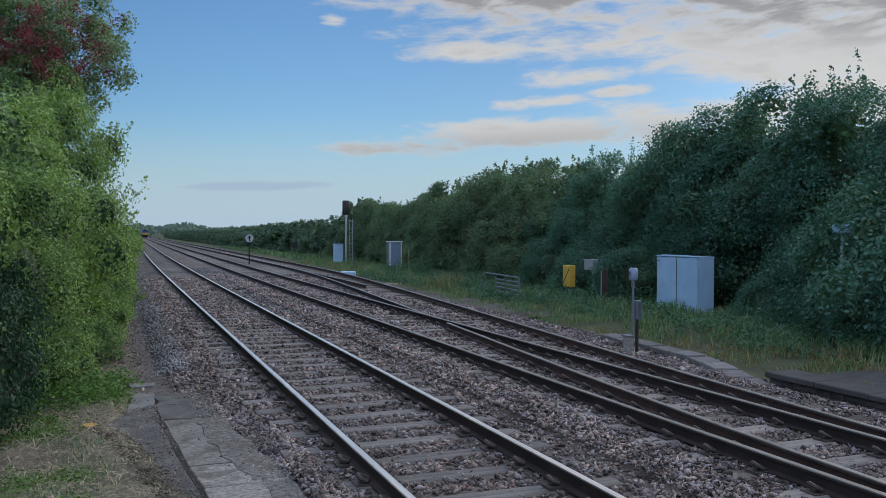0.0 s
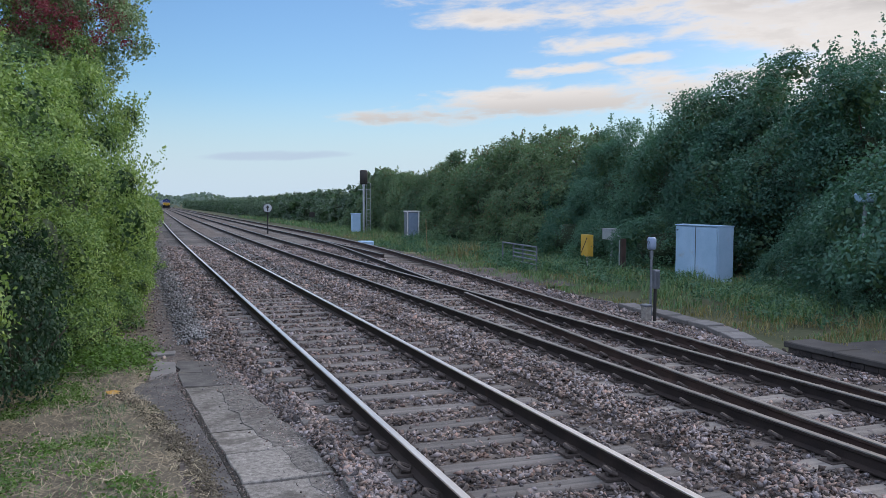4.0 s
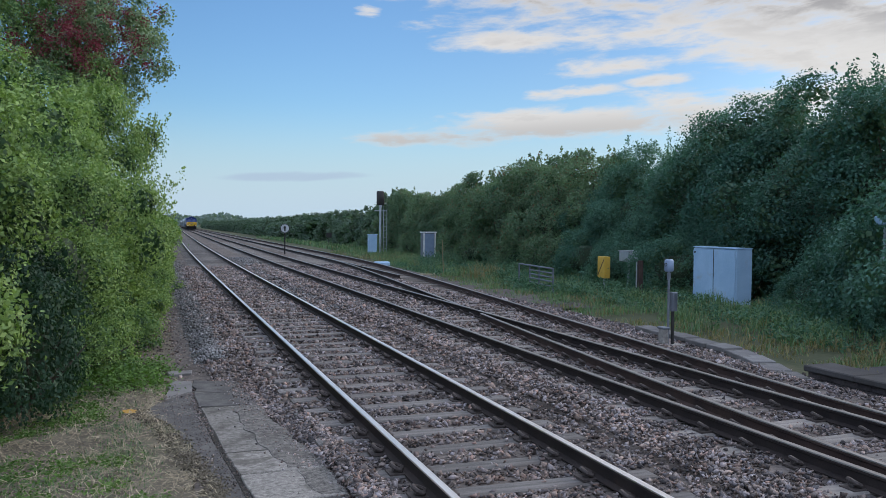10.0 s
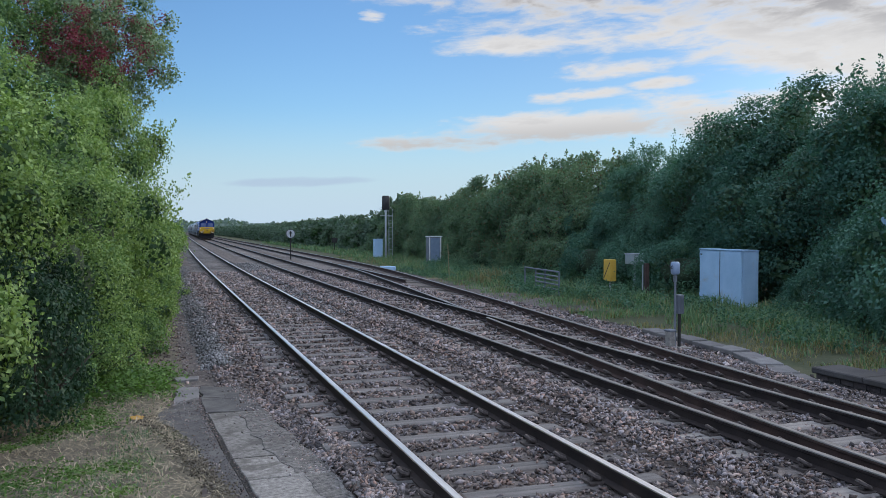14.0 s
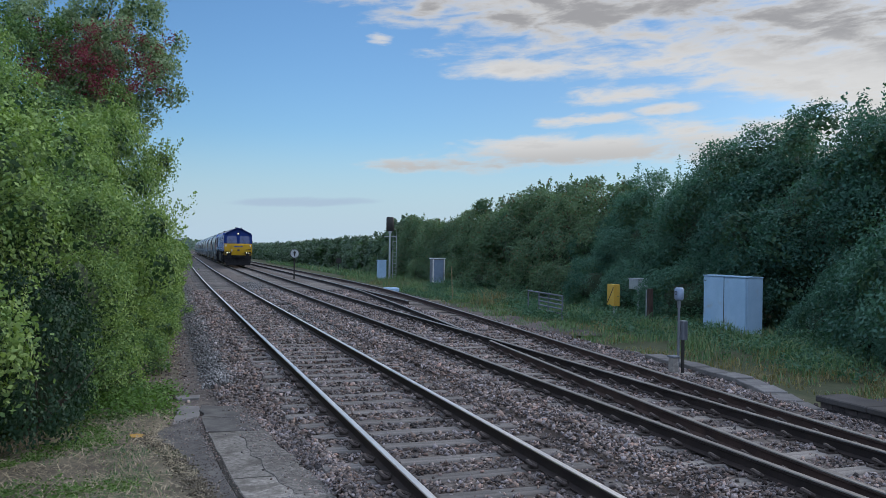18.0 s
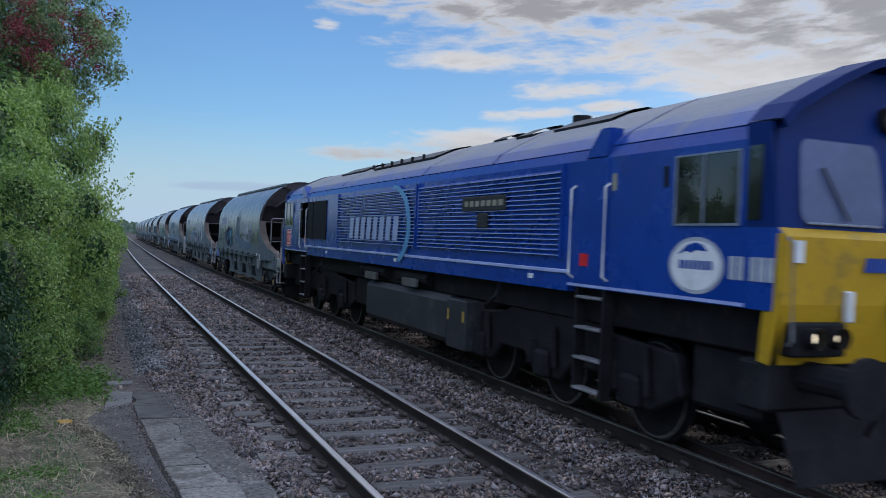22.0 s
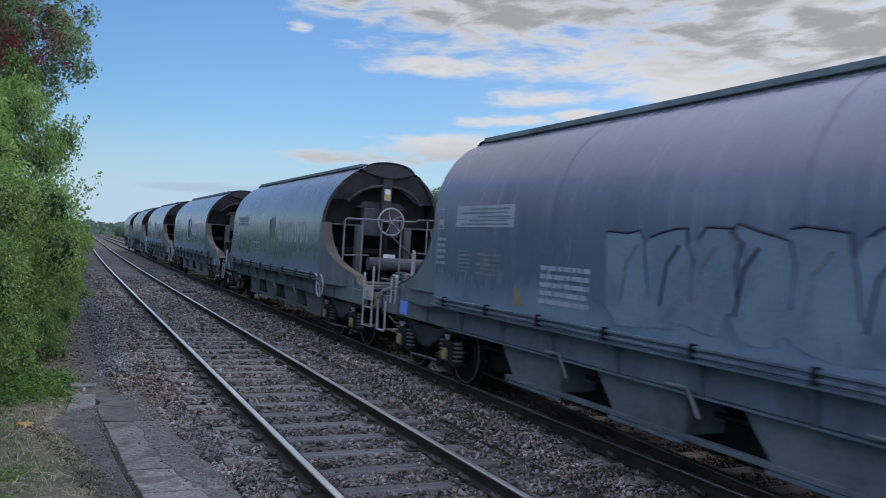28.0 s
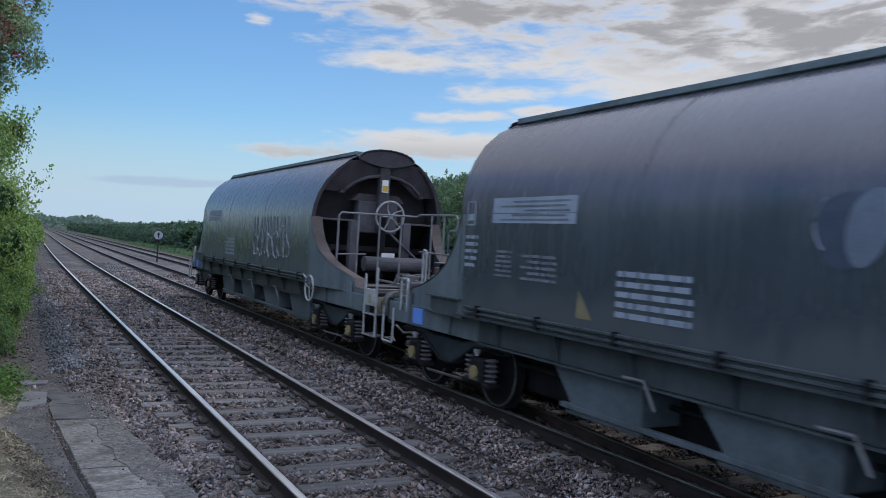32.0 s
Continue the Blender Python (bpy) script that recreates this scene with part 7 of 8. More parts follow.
def lobe(parent, y, z, w, h, lean, fill, edge, k=0, r=0.02, power=2.6):
    """One rounded sprayed shape with its outline; y is its middle, z its foot."""
    pts = []
    for i in range(18):
        a = i * math.tau / 18
        c, s = math.cos(a), math.sin(a)
        u = math.copysign(abs(c) ** (2 / power), c) * w / 2 * (1 - 0.16 * s)
        v = math.copysign(abs(s) ** (2 / power), s) * h / 2
        wob = 1 + 0.16 * math.sin(3 * a + 1.7 * k) + 0.12 * math.sin(5 * a + 2.9 * k + w)
        pts.append((y + (u - lean * v) * wob, z + h / 2 + v * wob))
    if fill:
        decal("sprayed_shape", pts, fill, parent, 0.002 + 0.0014 * (k % 4), 0.003)
    if edge:
        tag_line(parent, pts + pts[:1], edge, r, 0.004 + 0.0014 * (k % 4))


def sprayed(parent, i):
    """What has been sprayed over each wagon's flank."""
    rng = random.Random(300 + i)
    dark = M["spray_dark"]
    if i == 0:
        for k, (y, z, w, h, lean) in enumerate(((7.55, 1.62, 0.34, 0.44, -0.45), (7.25, 1.52, 0.36, 0.56, -0.40), (6.95, 1.46, 0.34, 0.68, -0.30), (6.70, 1.50, 0.34, 0.66, -0.12), (6.32, 1.44, 0.50, 0.74, 0.04), (5.98, 1.46, 0.22, 0.34, -0.2))):
            lobe(parent, y, z, w, h, lean, M["graffiti_cyan"], dark, k, 0.022)
        for k, (y, z, w, h) in enumerate(((4.9, 1.55, 0.95, 0.42), (4.2, 1.50, 0.9, 0.46), (3.3, 1.42, 1.6, 0.34), (2.2, 1.40, 1.4, 0.26))):
            lobe(parent, y, z, w, h, -0.2, M["graffiti_grey"], None, k)
        for k in range(7):
            lobe(parent, 3.05 - 0.28 * k, 1.66 + 0.03 * (k % 2), 0.30, 0.40 + 0.10 * ((k * 5) % 3) / 2, rng.uniform(-0.25, 0.25), None, M["graffiti_white"], k, 0.010, 2.0)
    if i == 1:
        cols = ("graffiti_cyan", "graffiti_white", "graffiti_grey", "graffiti_white", "graffiti_white", "graffiti_lilac", "graffiti_grey", "graffiti_lilac")
        for k, c in enumerate(cols):
            y, z = 5.85 - 0.56 * k, 1.74 - (0.16 if k in (5, 6, 7) else 0.0)
            reach = [rng.uniform(0.62, 1.15) * (1.0 if q % 3 else 1.3) for q in range(11)]
            pts = [(y + 0.30 * d * math.cos(q * math.tau / 11), z + 0.23 * d * math.sin(q * math.tau / 11)) for q, d in enumerate(reach)]
            decal("sprayed_shape", pts, M[c], parent, 0.002 + 0.0015 * (k % 2))
            a = rng.uniform(-0.15, 0.15)
            decal("sprayed_drip", [(y + a + 0.05, z), (y + a - 0.05, z), (y + a - 0.10, z - 0.30), (y + a - 0.06, z - 0.32)], M[c], parent, 0.005 + 0.0015 * (k % 2))
            if k in (1, 2, 3, 4, 6):
                tag_line(parent, [(y + 0.16, z - 0.05), (y + 0.06, z + 0.12), (y - 0.08, z + 0.06), (y - 0.02, z - 0.12)], dark, 0.012, 0.008)
        for k in range(3):
            tag_line(parent, [(5.5 - 0.9 * k, 1.60), (5.4 - 0.9 * k, 1.98), (5.18 - 0.9 * k, 1.90), (5.22 - 0.9 * k, 1.48)], M["graffiti_white"], 0.020)
        tag_line(parent, [(1.62, 1.78), (1.40, 2.02), (1.16, 1.98), (0.98, 1.70), (0.92, 1.52)], M["graffiti_white"], 0.034)
        for k in range(5):
            y = 9.45 - 0.5 * k
            decal("sprayed_shape", [(y + 0.22, 1.46), (y + 0.12, 1.96 - 0.04 * k), (y - 0.08, 1.98 - 0.05 * (k % 2)), (y - 0.30, 1.44), (y - 0.05, 1.62)], M[("graffiti_grey", "graffiti_grey", "graffiti_white", "graffiti_rust", "graffiti_gold")[k]], parent, 0.002 + 0.0015 * (k % 2))
    if i == 2:
        decal("overpainted_patch", [(7.74, 2.06), (7.72, 2.50), (6.6, 2.52), (5.3, 2.52), (5.10, 2.44), (5.14, 2.10), (6.3, 2.02)], M["teal_patch"], parent, label="dark teal overpainted patch")
        for k in range(4):
            y = 4.75 - 0.28 * k
            tag_line(parent, [(y + 0.35, 1.92 + 0.05 * (k % 2)), (y + 0.1, 1.78), (y - 0.05, 2.02), (y - 0.2, 1.62 - 0.05 * k)], M["faded_lettering"], 0.014)
        tag_line(parent, [(2.9, 1.74), (2.65, 1.62), (2.8, 1.52)], M["faded_lettering"], 0.014)
        part("red_sticker", rod((-1.361, 0.12, 1.42), (-1.367, 0.12, 1.42), 0.10, 10), M["graffiti_rust"], parent)
    if i == 3:
        for k in range(5):
            lobe(parent, 5.85 - 0.36 * k, 1.62, 0.34, 0.24 + 0.1 * (k % 3), -0.2 + 0.1 * k, M["graffiti_cyan" if k % 2 else "cyan_line"], None, k)
        tag_line(parent, [(3.4, 1.9), (3.0, 2.42), (2.7, 2.0), (2.3, 2.45), (1.9, 1.95), (1.5, 2.35)], M["graffiti_white"], 0.014)
    if i in (4, 5):
        for k in range(9):
            y = 5.35 - 0.56 * k
            pts = []
            for q in range(16):
                a = q * math.tau / 16 + 0.2
                c, d = math.cos(a), math.sin(a)
                g = rng.uniform(0.84, 1.12)
                pts.append((y + 0.34 * g * math.copysign(abs(c) ** 0.55, c) - 0.10 * d * (k % 3 - 1), 1.86 + 0.46 * g * math.copysign(abs(d) ** 0.6, d)))
            decal("sprayed_shape", pts, M["silver_spray"], parent, 0.002 + 0.0015 * (k % 3))
            tag_line(parent, pts[2:9], dark, 0.014, 0.004 + 0.0015 * (k % 3))
            a = rng.uniform(-0.12, 0.12)
            tag_line(parent, [(y + 0.12 + a, 1.60), (y + 0.05 + a, 1.98), (y - 0.10 + a, 2.16)], dark if k % 2 else M["faded_lettering"], 0.016, 0.007)
    if i == 8:
        for k in range(6):
            lobe(parent, 3.25 - 0.36 * k, 1.66 - 0.02 * k, 0.42, 0.48 + 0.06 * (k % 2), -0.3 + 0.12 * k, M["graffiti_rust"] if k in (2, 4, 5) else None, M["graffiti_pink"], k, 0.014)
    if i == 10:
        for k in range(7):
            lobe(parent, 3.9 - 0.4 * k, 1.56, 0.36, 0.44 + 0.1 * (k % 3), 0.2 * (k % 3) - 0.2, None, M["graffiti_white"], k, 0.014)


def livery(t, i):
    """Painted words and marks of the near flank, as plain bars and shapes."""
    pale = M["lettering"] if i in (0, 1, 2, 6, 7, 8, 9) else M["faded_lettering"]
    if i not in (4, 5):
        y = 3.78 if i in (6, 7) else 4.13
        for w, strokes in ((0.12, 1), (0.48, 2), (0.34, 2), (0.38, 2), (0.40, 2), (0.40, 2)):
            s = 0.095
            rects = [(y - (w - s) * k / max(1, strokes - 1), y - (w - s) * k / max(1, strokes - 1) - s, 1.94, 2.41) for k in range(strokes)]
            for rect in rects:
                bars(t, "lettering_block", [rect], pale)
            y -= w + 0.126
    # the drop emblem ahead of the word
    drop = [k * math.tau / 26 for k in range(26)]

    def egg(cy, cz, w, h, lean=0.25):
        return [(cy + w * math.cos(a) * (1 + 0.12 * math.sin(a)) - lean * h * math.sin(a), cz + h * math.sin(a)) for a in drop]

    if i in (0, 2, 6, 7, 8, 9):
        shine = M["teal_shine"] if i == 7 else M["emblem_dull"]
        hollow = M["spray_dark"] if i == 7 else M["emblem_faint"]
        if i in (0, 7):
            e = decal("drop_emblem", egg(4.54, 2.235, 0.50, 0.455, 0.34), M["emblem_shade"] if i == 7 else M["emblem_faint"], t, 0.002, 0.003, "dark drop-shaped emblem with a pale lit side")
        else:
            e = decal("drop_emblem", egg(4.58, 2.28, 0.26, 0.27, 0.1), hollow, t, 0.002, 0.003, "faded drop-shaped emblem")
            part("emblem_rim", bar([(-girth(v) - 0.005, u, v) for u, v in egg(4.64, 2.32, 0.20, 0.22, 0.1)[22:] + egg(4.64, 2.32, 0.20, 0.22, 0.1)[:5]], 0.012, 4), shine, e)
        decal("emblem_shine", egg(4.32 if i == 7 else 4.42, 2.40 if i == 7 else 2.30, 0.23 if i == 7 else 0.17, 0.27, 0.2), shine, e, 0.006, 0.002, "pale lit side of the emblem")
        if i in (0, 7):
            part("emblem_rim", bar([(-girth(v) - 0.005, u, v) for u, v in egg(4.54, 2.235, 0.49, 0.445, 0.34)[14:25]], 0.014, 4), shine, e)
            decal("emblem_hollow", egg(4.65, 2.40, 0.16, 0.23, 0.15), hollow, e, 0.009, 0.002)
            part("emblem_rim", bar([(-girth(v) - 0.012, u, v) for u, v in egg(4.66, 2.40, 0.17, 0.24, 0.15)[22:] + egg(4.66, 2.40, 0.17, 0.24, 0.15)[:5]], 0.016, 4), shine, e)
            decal("emblem_tip", [(4.66, 2.72), (4.58, 2.80), (4.41, 2.84), (4.50, 2.73)], shine, e, 0.006, 0.002)
    # owner's panel and the small print
    panel = decal("data_panel", [(9.22, 2.31), (9.22, 2.60), (8.4, 2.60), (7.60, 2.60), (7.60, 2.31), (8.4, 2.31)], M["lettering"] if i in (2, 7) else M["owner_panel"], t, 0.002, 0.003, "pale rectangular owner's panel")
    if i not in (2, 7):
        tagged(bars(panel, "panel_bar", [(7.72 + 0.06 * (k % 2), 9.05 - 0.25 * (k % 3), 2.345 + 0.05 * k, 2.362 + 0.05 * k) for k in range(5)], M["faded_lettering"], 0.0055), kind="stuff")
    rng = random.Random(40 + i)

    def print_block(y0, y1, z1, n, gap, mat, thick=0.5, ragged=0.0):
        rects = []
        for k in range(n):
            a, top = y0 - ragged * (k % 2) * 0.12, z1 - gap * k
            while a > y1 + 0.05:
                b = max(y1, a - rng.uniform(0.10, 0.30))
                rects.append((a, b + 0.03, top - gap * thick, top))
                a = b
        tagged(bars(t, "small_print", rects, mat), kind="stuff")

    print_block(6.92, 5.92, 1.88, 5, 0.094, M["owner_panel"], 0.55)
    print_block(9.10, 8.72, 2.00, 6, 0.055, M["faded_lettering"])
    print_block(8.55, 7.85, 1.97, 5, 0.062, M["faded_lettering"], 0.5, 1.0)
    print_block(9.82, 9.50, 2.16, 5, 0.085, M["owner_panel"])
    bars(t, "data_frame", [(9.82, 9.62, 2.56, 2.575), (9.82, 9.62, 2.28, 2.295), (9.82, 9.80, 2.295, 2.56), (9.64, 9.62, 2.295, 2.56), (9.78, 9.66, 2.34, 2.42)], M["owner_panel"])
    if i in (2, 4, 5, 7, 9):
        decal("yellow_mark", [(7.52, 1.38), (7.26, 1.38), (7.48, 1.64)], M["graffiti_gold"], t)
    sprayed(t, i)


def bogie_unit(t, yb):
    """A two-axle bogie with coil springs outside its axleboxes and a sagging frame between them."""
    b = part("bogie", box(-0.86, 0.86, yb - 0.42, yb + 0.42, 0.42, 0.86, 0.04), M["under"], t, "two-axle cast steel bogie")
    for x in (-1, 1):
        top = [(-1.42, 0.80), (-0.78, 0.86), (-0.45, 0.78), (0.45, 0.78), (0.78, 0.86), (1.42, 0.80)]
        low = [(1.42, 0.72), (0.72, 0.72), (0.42, 0.56), (0.16, 0.44), (-0.16, 0.44), (-0.42, 0.56), (-0.72, 0.72), (-1.42, 0.72)]
        part("bogie_frame", slab([(yb + a, z) for a, z in top + low], "x", x * 0.98 - 0.07, x * 0.98 + 0.07, 0.02), M["chute_paint"], b)
        part("frame_flange", bar([(x * 1.06, yb + a, z) for a, z in ((-1.42, 0.76), (-0.74, 0.74), (-0.42, 0.58), (-0.16, 0.46), (0.16, 0.46), (0.42, 0.58), (0.74, 0.74), (1.42, 0.76))], 0.022, 6), M["under"], b)
        for d in (-0.90, 0.90):
            ab = part("axlebox", box(x * 1.02 - 0.11, x * 1.02 + 0.11, yb + d - 0.15, yb + d + 0.15, 0.30, 0.64, 0.04), M["under"], b)
            part("axle_cap", rod((x * 1.12, yb + d, 0.46), (x * 1.16, yb + d, 0.46), 0.085, 14), M["axle_yellow"], ab, "yellow-painted axle cap")
            part("cover_plate", box(x * 1.135 - 0.012, x * 1.135 + 0.012, yb + d - 0.10, yb + d + 0.10, 0.36, 0.40, 0.004), M["steel"], ab)
            part("lubricator", rod((x * 1.10, yb + d, 0.66), (x * 1.10, yb + d, 0.74), 0.025, 8, None, 0.058), M["wheel_white"], ab, "small white funnel cap")
            for k in (-1, 1):
                q = bmesh.new()
                for c in range(5):
                    ring((x * 1.03, yb + d + k * 0.25, 0.38 + c * 0.062), (0, 0, 1), 0.068, 0.019, 12, 4, q)
                part("coil_spring", q, M["end_steel"], ab)
                part("spring_seat", box(x * 1.03 - 0.09, x * 1.03 + 0.09, yb + d + k * 0.25 - 0.09, yb + d + k * 0.25 + 0.09, 0.30, 0.35, 0.01), M["under"], ab)
            part("brake_hanger", box(x * 0.78 - 0.05, x * 0.78 + 0.05, yb + d * 0.42 - 0.04, yb + d * 0.42 + 0.04, 0.25, 0.66, 0.01), M["under"], b)
        part("side_rod", rod((x * 1.07, yb - 0.5, 0.30), (x * 1.07, yb + 0.5, 0.27), 0.018, 6), M["steel"], b)
    for d in (-0.90, 0.90):
        wheelset(t, yb + d, 0.46)
        part("brake_beam", rod((-0.85, yb + d * 0.45, 0.34), (0.85, yb + d * 0.45, 0.34), 0.05, 8), M["under"], t)


def wagon_end(t, i, end, plat, L, paint, sill):
    """One open end: hood, recessed braced end wall, swept wing plates, deck, buffers and bogie; plat: the end with the handwheel."""
    s, o = (1, 0.0) if end == 0 else (-1, L)
    far = 2.62 if plat else 2.50

    def Y(v):
        return o + s * v

    def bx(name, x0, x1, y0, y1, z0, z1, mat, bevel=0.0, parent=None, label=""):
        return part(name, box(x0, x1, min(Y(y0), Y(y1)), max(Y(y0), Y(y1)), z0, z1, bevel), mat, parent or t, label)

    inner, edge, dull = M["rust_inner"], M["rust_edge"], M["end_steel"]
    # hood: a lens-shaped plate under the roof's overhang
    up = [(0.58 * math.cos(a), 3.56 + 0.205 * math.sin(a)) for a in [math.pi * k / 12 for k in range(13)]]
    down = [(-0.58 + 1.16 * k / 8, 3.56 - 0.12 * math.sin(math.pi * k / 8)) for k in range(1, 8)]
    hood = part("end_hood", slab(up + down, "y", min(Y(-0.27), Y(-0.24)), max(Y(-0.27), Y(-0.24))), inner, t, "lens-shaped rusty plate under the roof's end")
    part("hood_roof", loft([[(a * k, Y(v), b + d) for a, b in up] for v, k, d in ((-0.30, 1.0, 0.012), (0.05, 1.0, 0.012), (0.45, 0.96, 0.0))], False), paint, hood)
    part("hood_lip", bar([(a, Y(-0.29), b + 0.008) for a, b in up], 0.014, 5), M["chute_paint"], hood)
    # the upper sheet, arched in the middle
    prof = [2.93, 3.10, 3.30, 3.48]
    lower = [(-0.80, 2.93), (-0.66, 3.02), (-0.40, 3.20), (-0.14, 3.27), (0.14, 3.27), (0.40, 3.20), (0.66, 3.02), (0.80, 2.93)]
    sheet_out = [(-girth(z) * 0.985, z) for z in prof] + [(-0.5, 3.57), (0.5, 3.57)] + [(girth(z) * 0.985, z) for z in prof[::-1]] + lower[::-1]
    q = slab(sheet_out, "y", 0.0, 0.025)
    for v in q.verts:
        v.co.y = Y(-0.22 + (3.57 - v.co.z) * 0.40 + v.co.y)
    bmesh.ops.triangulate(q, faces=[f for f in q.faces if len(f.verts) > 4])
    bmesh.ops.recalc_face_normals(q, faces=q.faces[:])
    part("upper_sheet", q, inner, t, "rusty arched end sheet")
    part("back_sheet", loft([[(-1.02, Y(0.25), 3.22), (1.02, Y(0.25), 3.22)], [(-1.335, Y(0.62), 2.42), (1.335, Y(0.62), 2.42)]], False), inner, t)
    part("slope_sheet", loft([[(-1.335, Y(0.58), 2.38), (1.335, Y(0.58), 2.38)], [(-1.32, Y(1.0), 1.95), (1.32, Y(1.0), 1.95)], [(-1.25, Y(1.75), 1.22), (1.25, Y(1.75), 1.22)]], False), inner, t)
    bx("ledge", -1.335, 1.335, 0.02, 0.60, 2.365, 2.405, dull, 0.008, None, "worn brown ledge across the end")
    bx("ledge_beam", -1.33, 1.33, 0.66, 0.78, 1.78, 1.90, inner, 0.01)
    bx("centre_post", -0.11, 0.11, -0.24, -0.10, 2.22, 3.46, inner, 0.015, None, "rusty centre post")
    bx("chute_box", -0.44, 0.40, -0.02, 0.22, 2.16, 2.78, dull, 0.02, None, "dusty square chute box")
    part("chute_shoulder", slab([(-0.58, 2.78), (0.54, 2.78), (0.40, 2.92), (-0.44, 2.92)], "y", min(Y(0.0), Y(0.2)), max(Y(0.0), Y(0.2))), inner, t)
    bx("catch", -0.05, 0.05, -0.14, -0.04, 2.18, 2.36, M["steel"], 0.01)
    if i != 1:
        n = bx("warning_plate", -0.065, 0.065, -0.256, -0.242, 2.96 if plat else 2.62, 3.20 if plat else 2.86, M["white"], 0, None, "small white and yellow warning plate")
        bx("warning_mark", -0.055, 0.055, -0.262, -0.257, 2.98 if plat else 2.64, 3.09 if plat else 2.75, M["yellow_box"], 0, n)
    for x in (-1, 1):
        part("arch_pipe", bar([(x * 0.80, Y(-0.10), 2.90), (x * 0.76, Y(-0.16), 2.98), (x * 0.58, Y(-0.20), 3.13), (x * 0.34, Y(-0.22), 3.23), (x * 0.10, Y(-0.20), 3.27)], 0.034, 8), inner, t)
        part("pipe_bracket", box(x * 0.84 - 0.035, x * 0.84 + 0.035, min(Y(-0.14), Y(-0.02)), max(Y(-0.14), Y(-0.02)), 2.89, 2.95, 0.01), M["rust_inner"], t)
        bx("end_leg", x * 0.55 - 0.085, x * 0.55 + 0.085, -0.18, -0.02, 1.16, 2.38, dull, 0.012, None, "dusty upright leg")
        if x > 0:
            part("diagonal_brace", bar([(x * 0.10, Y(-0.18), 2.24), (x * 0.82, Y(-0.22), 1.66), (x * 0.95, Y(-0.55), 1.48)], 0.026, 6), dull, t)
        # wing plate whose edge sweeps down to the deck's end
        arc = [(0.02, 2.42), (-0.06, 2.20), (-0.20, 1.98), (-0.44, 1.77), (-0.76, 1.61), (-1.04, 1.52), (-1.40, 1.43), (-1.76, 1.36), (-1.90, 1.22), (-far + 0.05, 1.17)]

        def wx(u):
            return x * (1.36 - 0.22 * max(0.0, min(1.0, -u / 1.6)) ** 1.2)

        q = bmesh.new()
        rows = [[q.verts.new((wx(u) - x * d, Y(u), z)) for d in (0.0, 0.022) for z in (zt, 1.12)] for u, zt in [(0.12, 2.42)] + arc]
        for a, b in zip(rows, rows[1:]):
            for m, k in ((0, 1), (2, 3), (0, 2)):
                q.faces.new((a[m], a[k], b[k], b[m]))
        bmesh.ops.recalc_face_normals(q, faces=q.faces[:])
        part("wing_plate", q, M["sooty_sill"], t)
        q = loft([[(wx(u) + x * 0.004, Y(u - 0.012), v + 0.014), (wx(u) - x * 0.21, Y(u - 0.03), v - 0.01)] for u, v in arc], False)
        part("wing_flange", q, edge, t, "worn rusty edge flange")
        part("rim_strip", loft([[(x * girth(z) * 1.002, Y(w - 0.004), z), (x * (girth(z) - 0.07), Y(w - 0.004), z - 0.01)] for z, w in [(2.42, 0.0), (2.62, -0.02), (2.86, -0.06), (3.10, -0.11), (3.33, -0.17), (3.53, -0.22)]], False), inner, t)
        # underframe side beyond the hopper
        xs = x * 1.17
        bx("end_sill", min(xs, xs - x * 0.10), max(xs, xs - x * 0.10), -far + 0.02, 0.3, 0.84, 1.13, M["sooty_sill"], 0.01)
        for u in (-0.45, -1.72):
            part("gusset", slab([(Y(u), 0.86), (Y(u - 0.18), 0.86), (Y(u - 0.06), 1.30), (Y(u + 0.04), 1.30)], "x", min(xs + x * 0.004, xs + x * 0.035), max(xs + x * 0.004, xs + x * 0.035)), M["sooty_sill"], t)
    # deck and what stands on it
    part("air_tank", rod((-0.42, Y(-0.42), 1.58), (0.86, Y(-0.42), 1.58), 0.14, 16), dull, t, "dusty cylindrical air tank")
    bx("deck", -1.14, 1.14, -far + 0.06, 0.4, 1.10, 1.14, M["under"])
    for k, u in enumerate((-0.85, -1.35, -1.85, -2.2)):
        bx("deck_beam", -1.10, 1.10, u - 0.05, u + 0.05, 1.142, 1.19 + 0.03 * (k % 2), M["steel"], 0.008)
    for x, z in ((0.25, 1.30), (0.42, 1.26), (-0.12, 1.24), (0.70, 1.34)):
        part("deck_pipe", rod((x, Y(-far + 0.3), z), (x, Y(-0.5), z + 0.04), 0.024, 6), M["rail_paint"], t)
    for x0, u, w, h, m in ((0.05, -1.15, 0.28, 0.24, "steel"), (0.55, -1.55, 0.24, 0.30, "under"), (-0.30, -2.05, 0.34, 0.16, "end_steel"), (0.35, -2.1, 0.16, 0.10, "wheel_white"), (0.78, -1.0, 0.2, 0.4, "rust_edge")):
        bx("deck_fitting", x0, x0 + w, u - w * 0.6, u, 1.19, 1.19 + h, M[m], 0.02)
    for x in (-0.2, 0.15, 0.5):
        part("brake_lever", bar([(x, Y(-1.3), 1.18), (x + 0.05, Y(-1.4), 1.44), (x + 0.12, Y(-1.75), 1.46)], 0.018, 6), M["rail_paint"], t)
    bx("headstock", -1.16, 1.16, -far - 0.05, -far + 0.1, 0.78, 1.18, M["under"], 0.015)
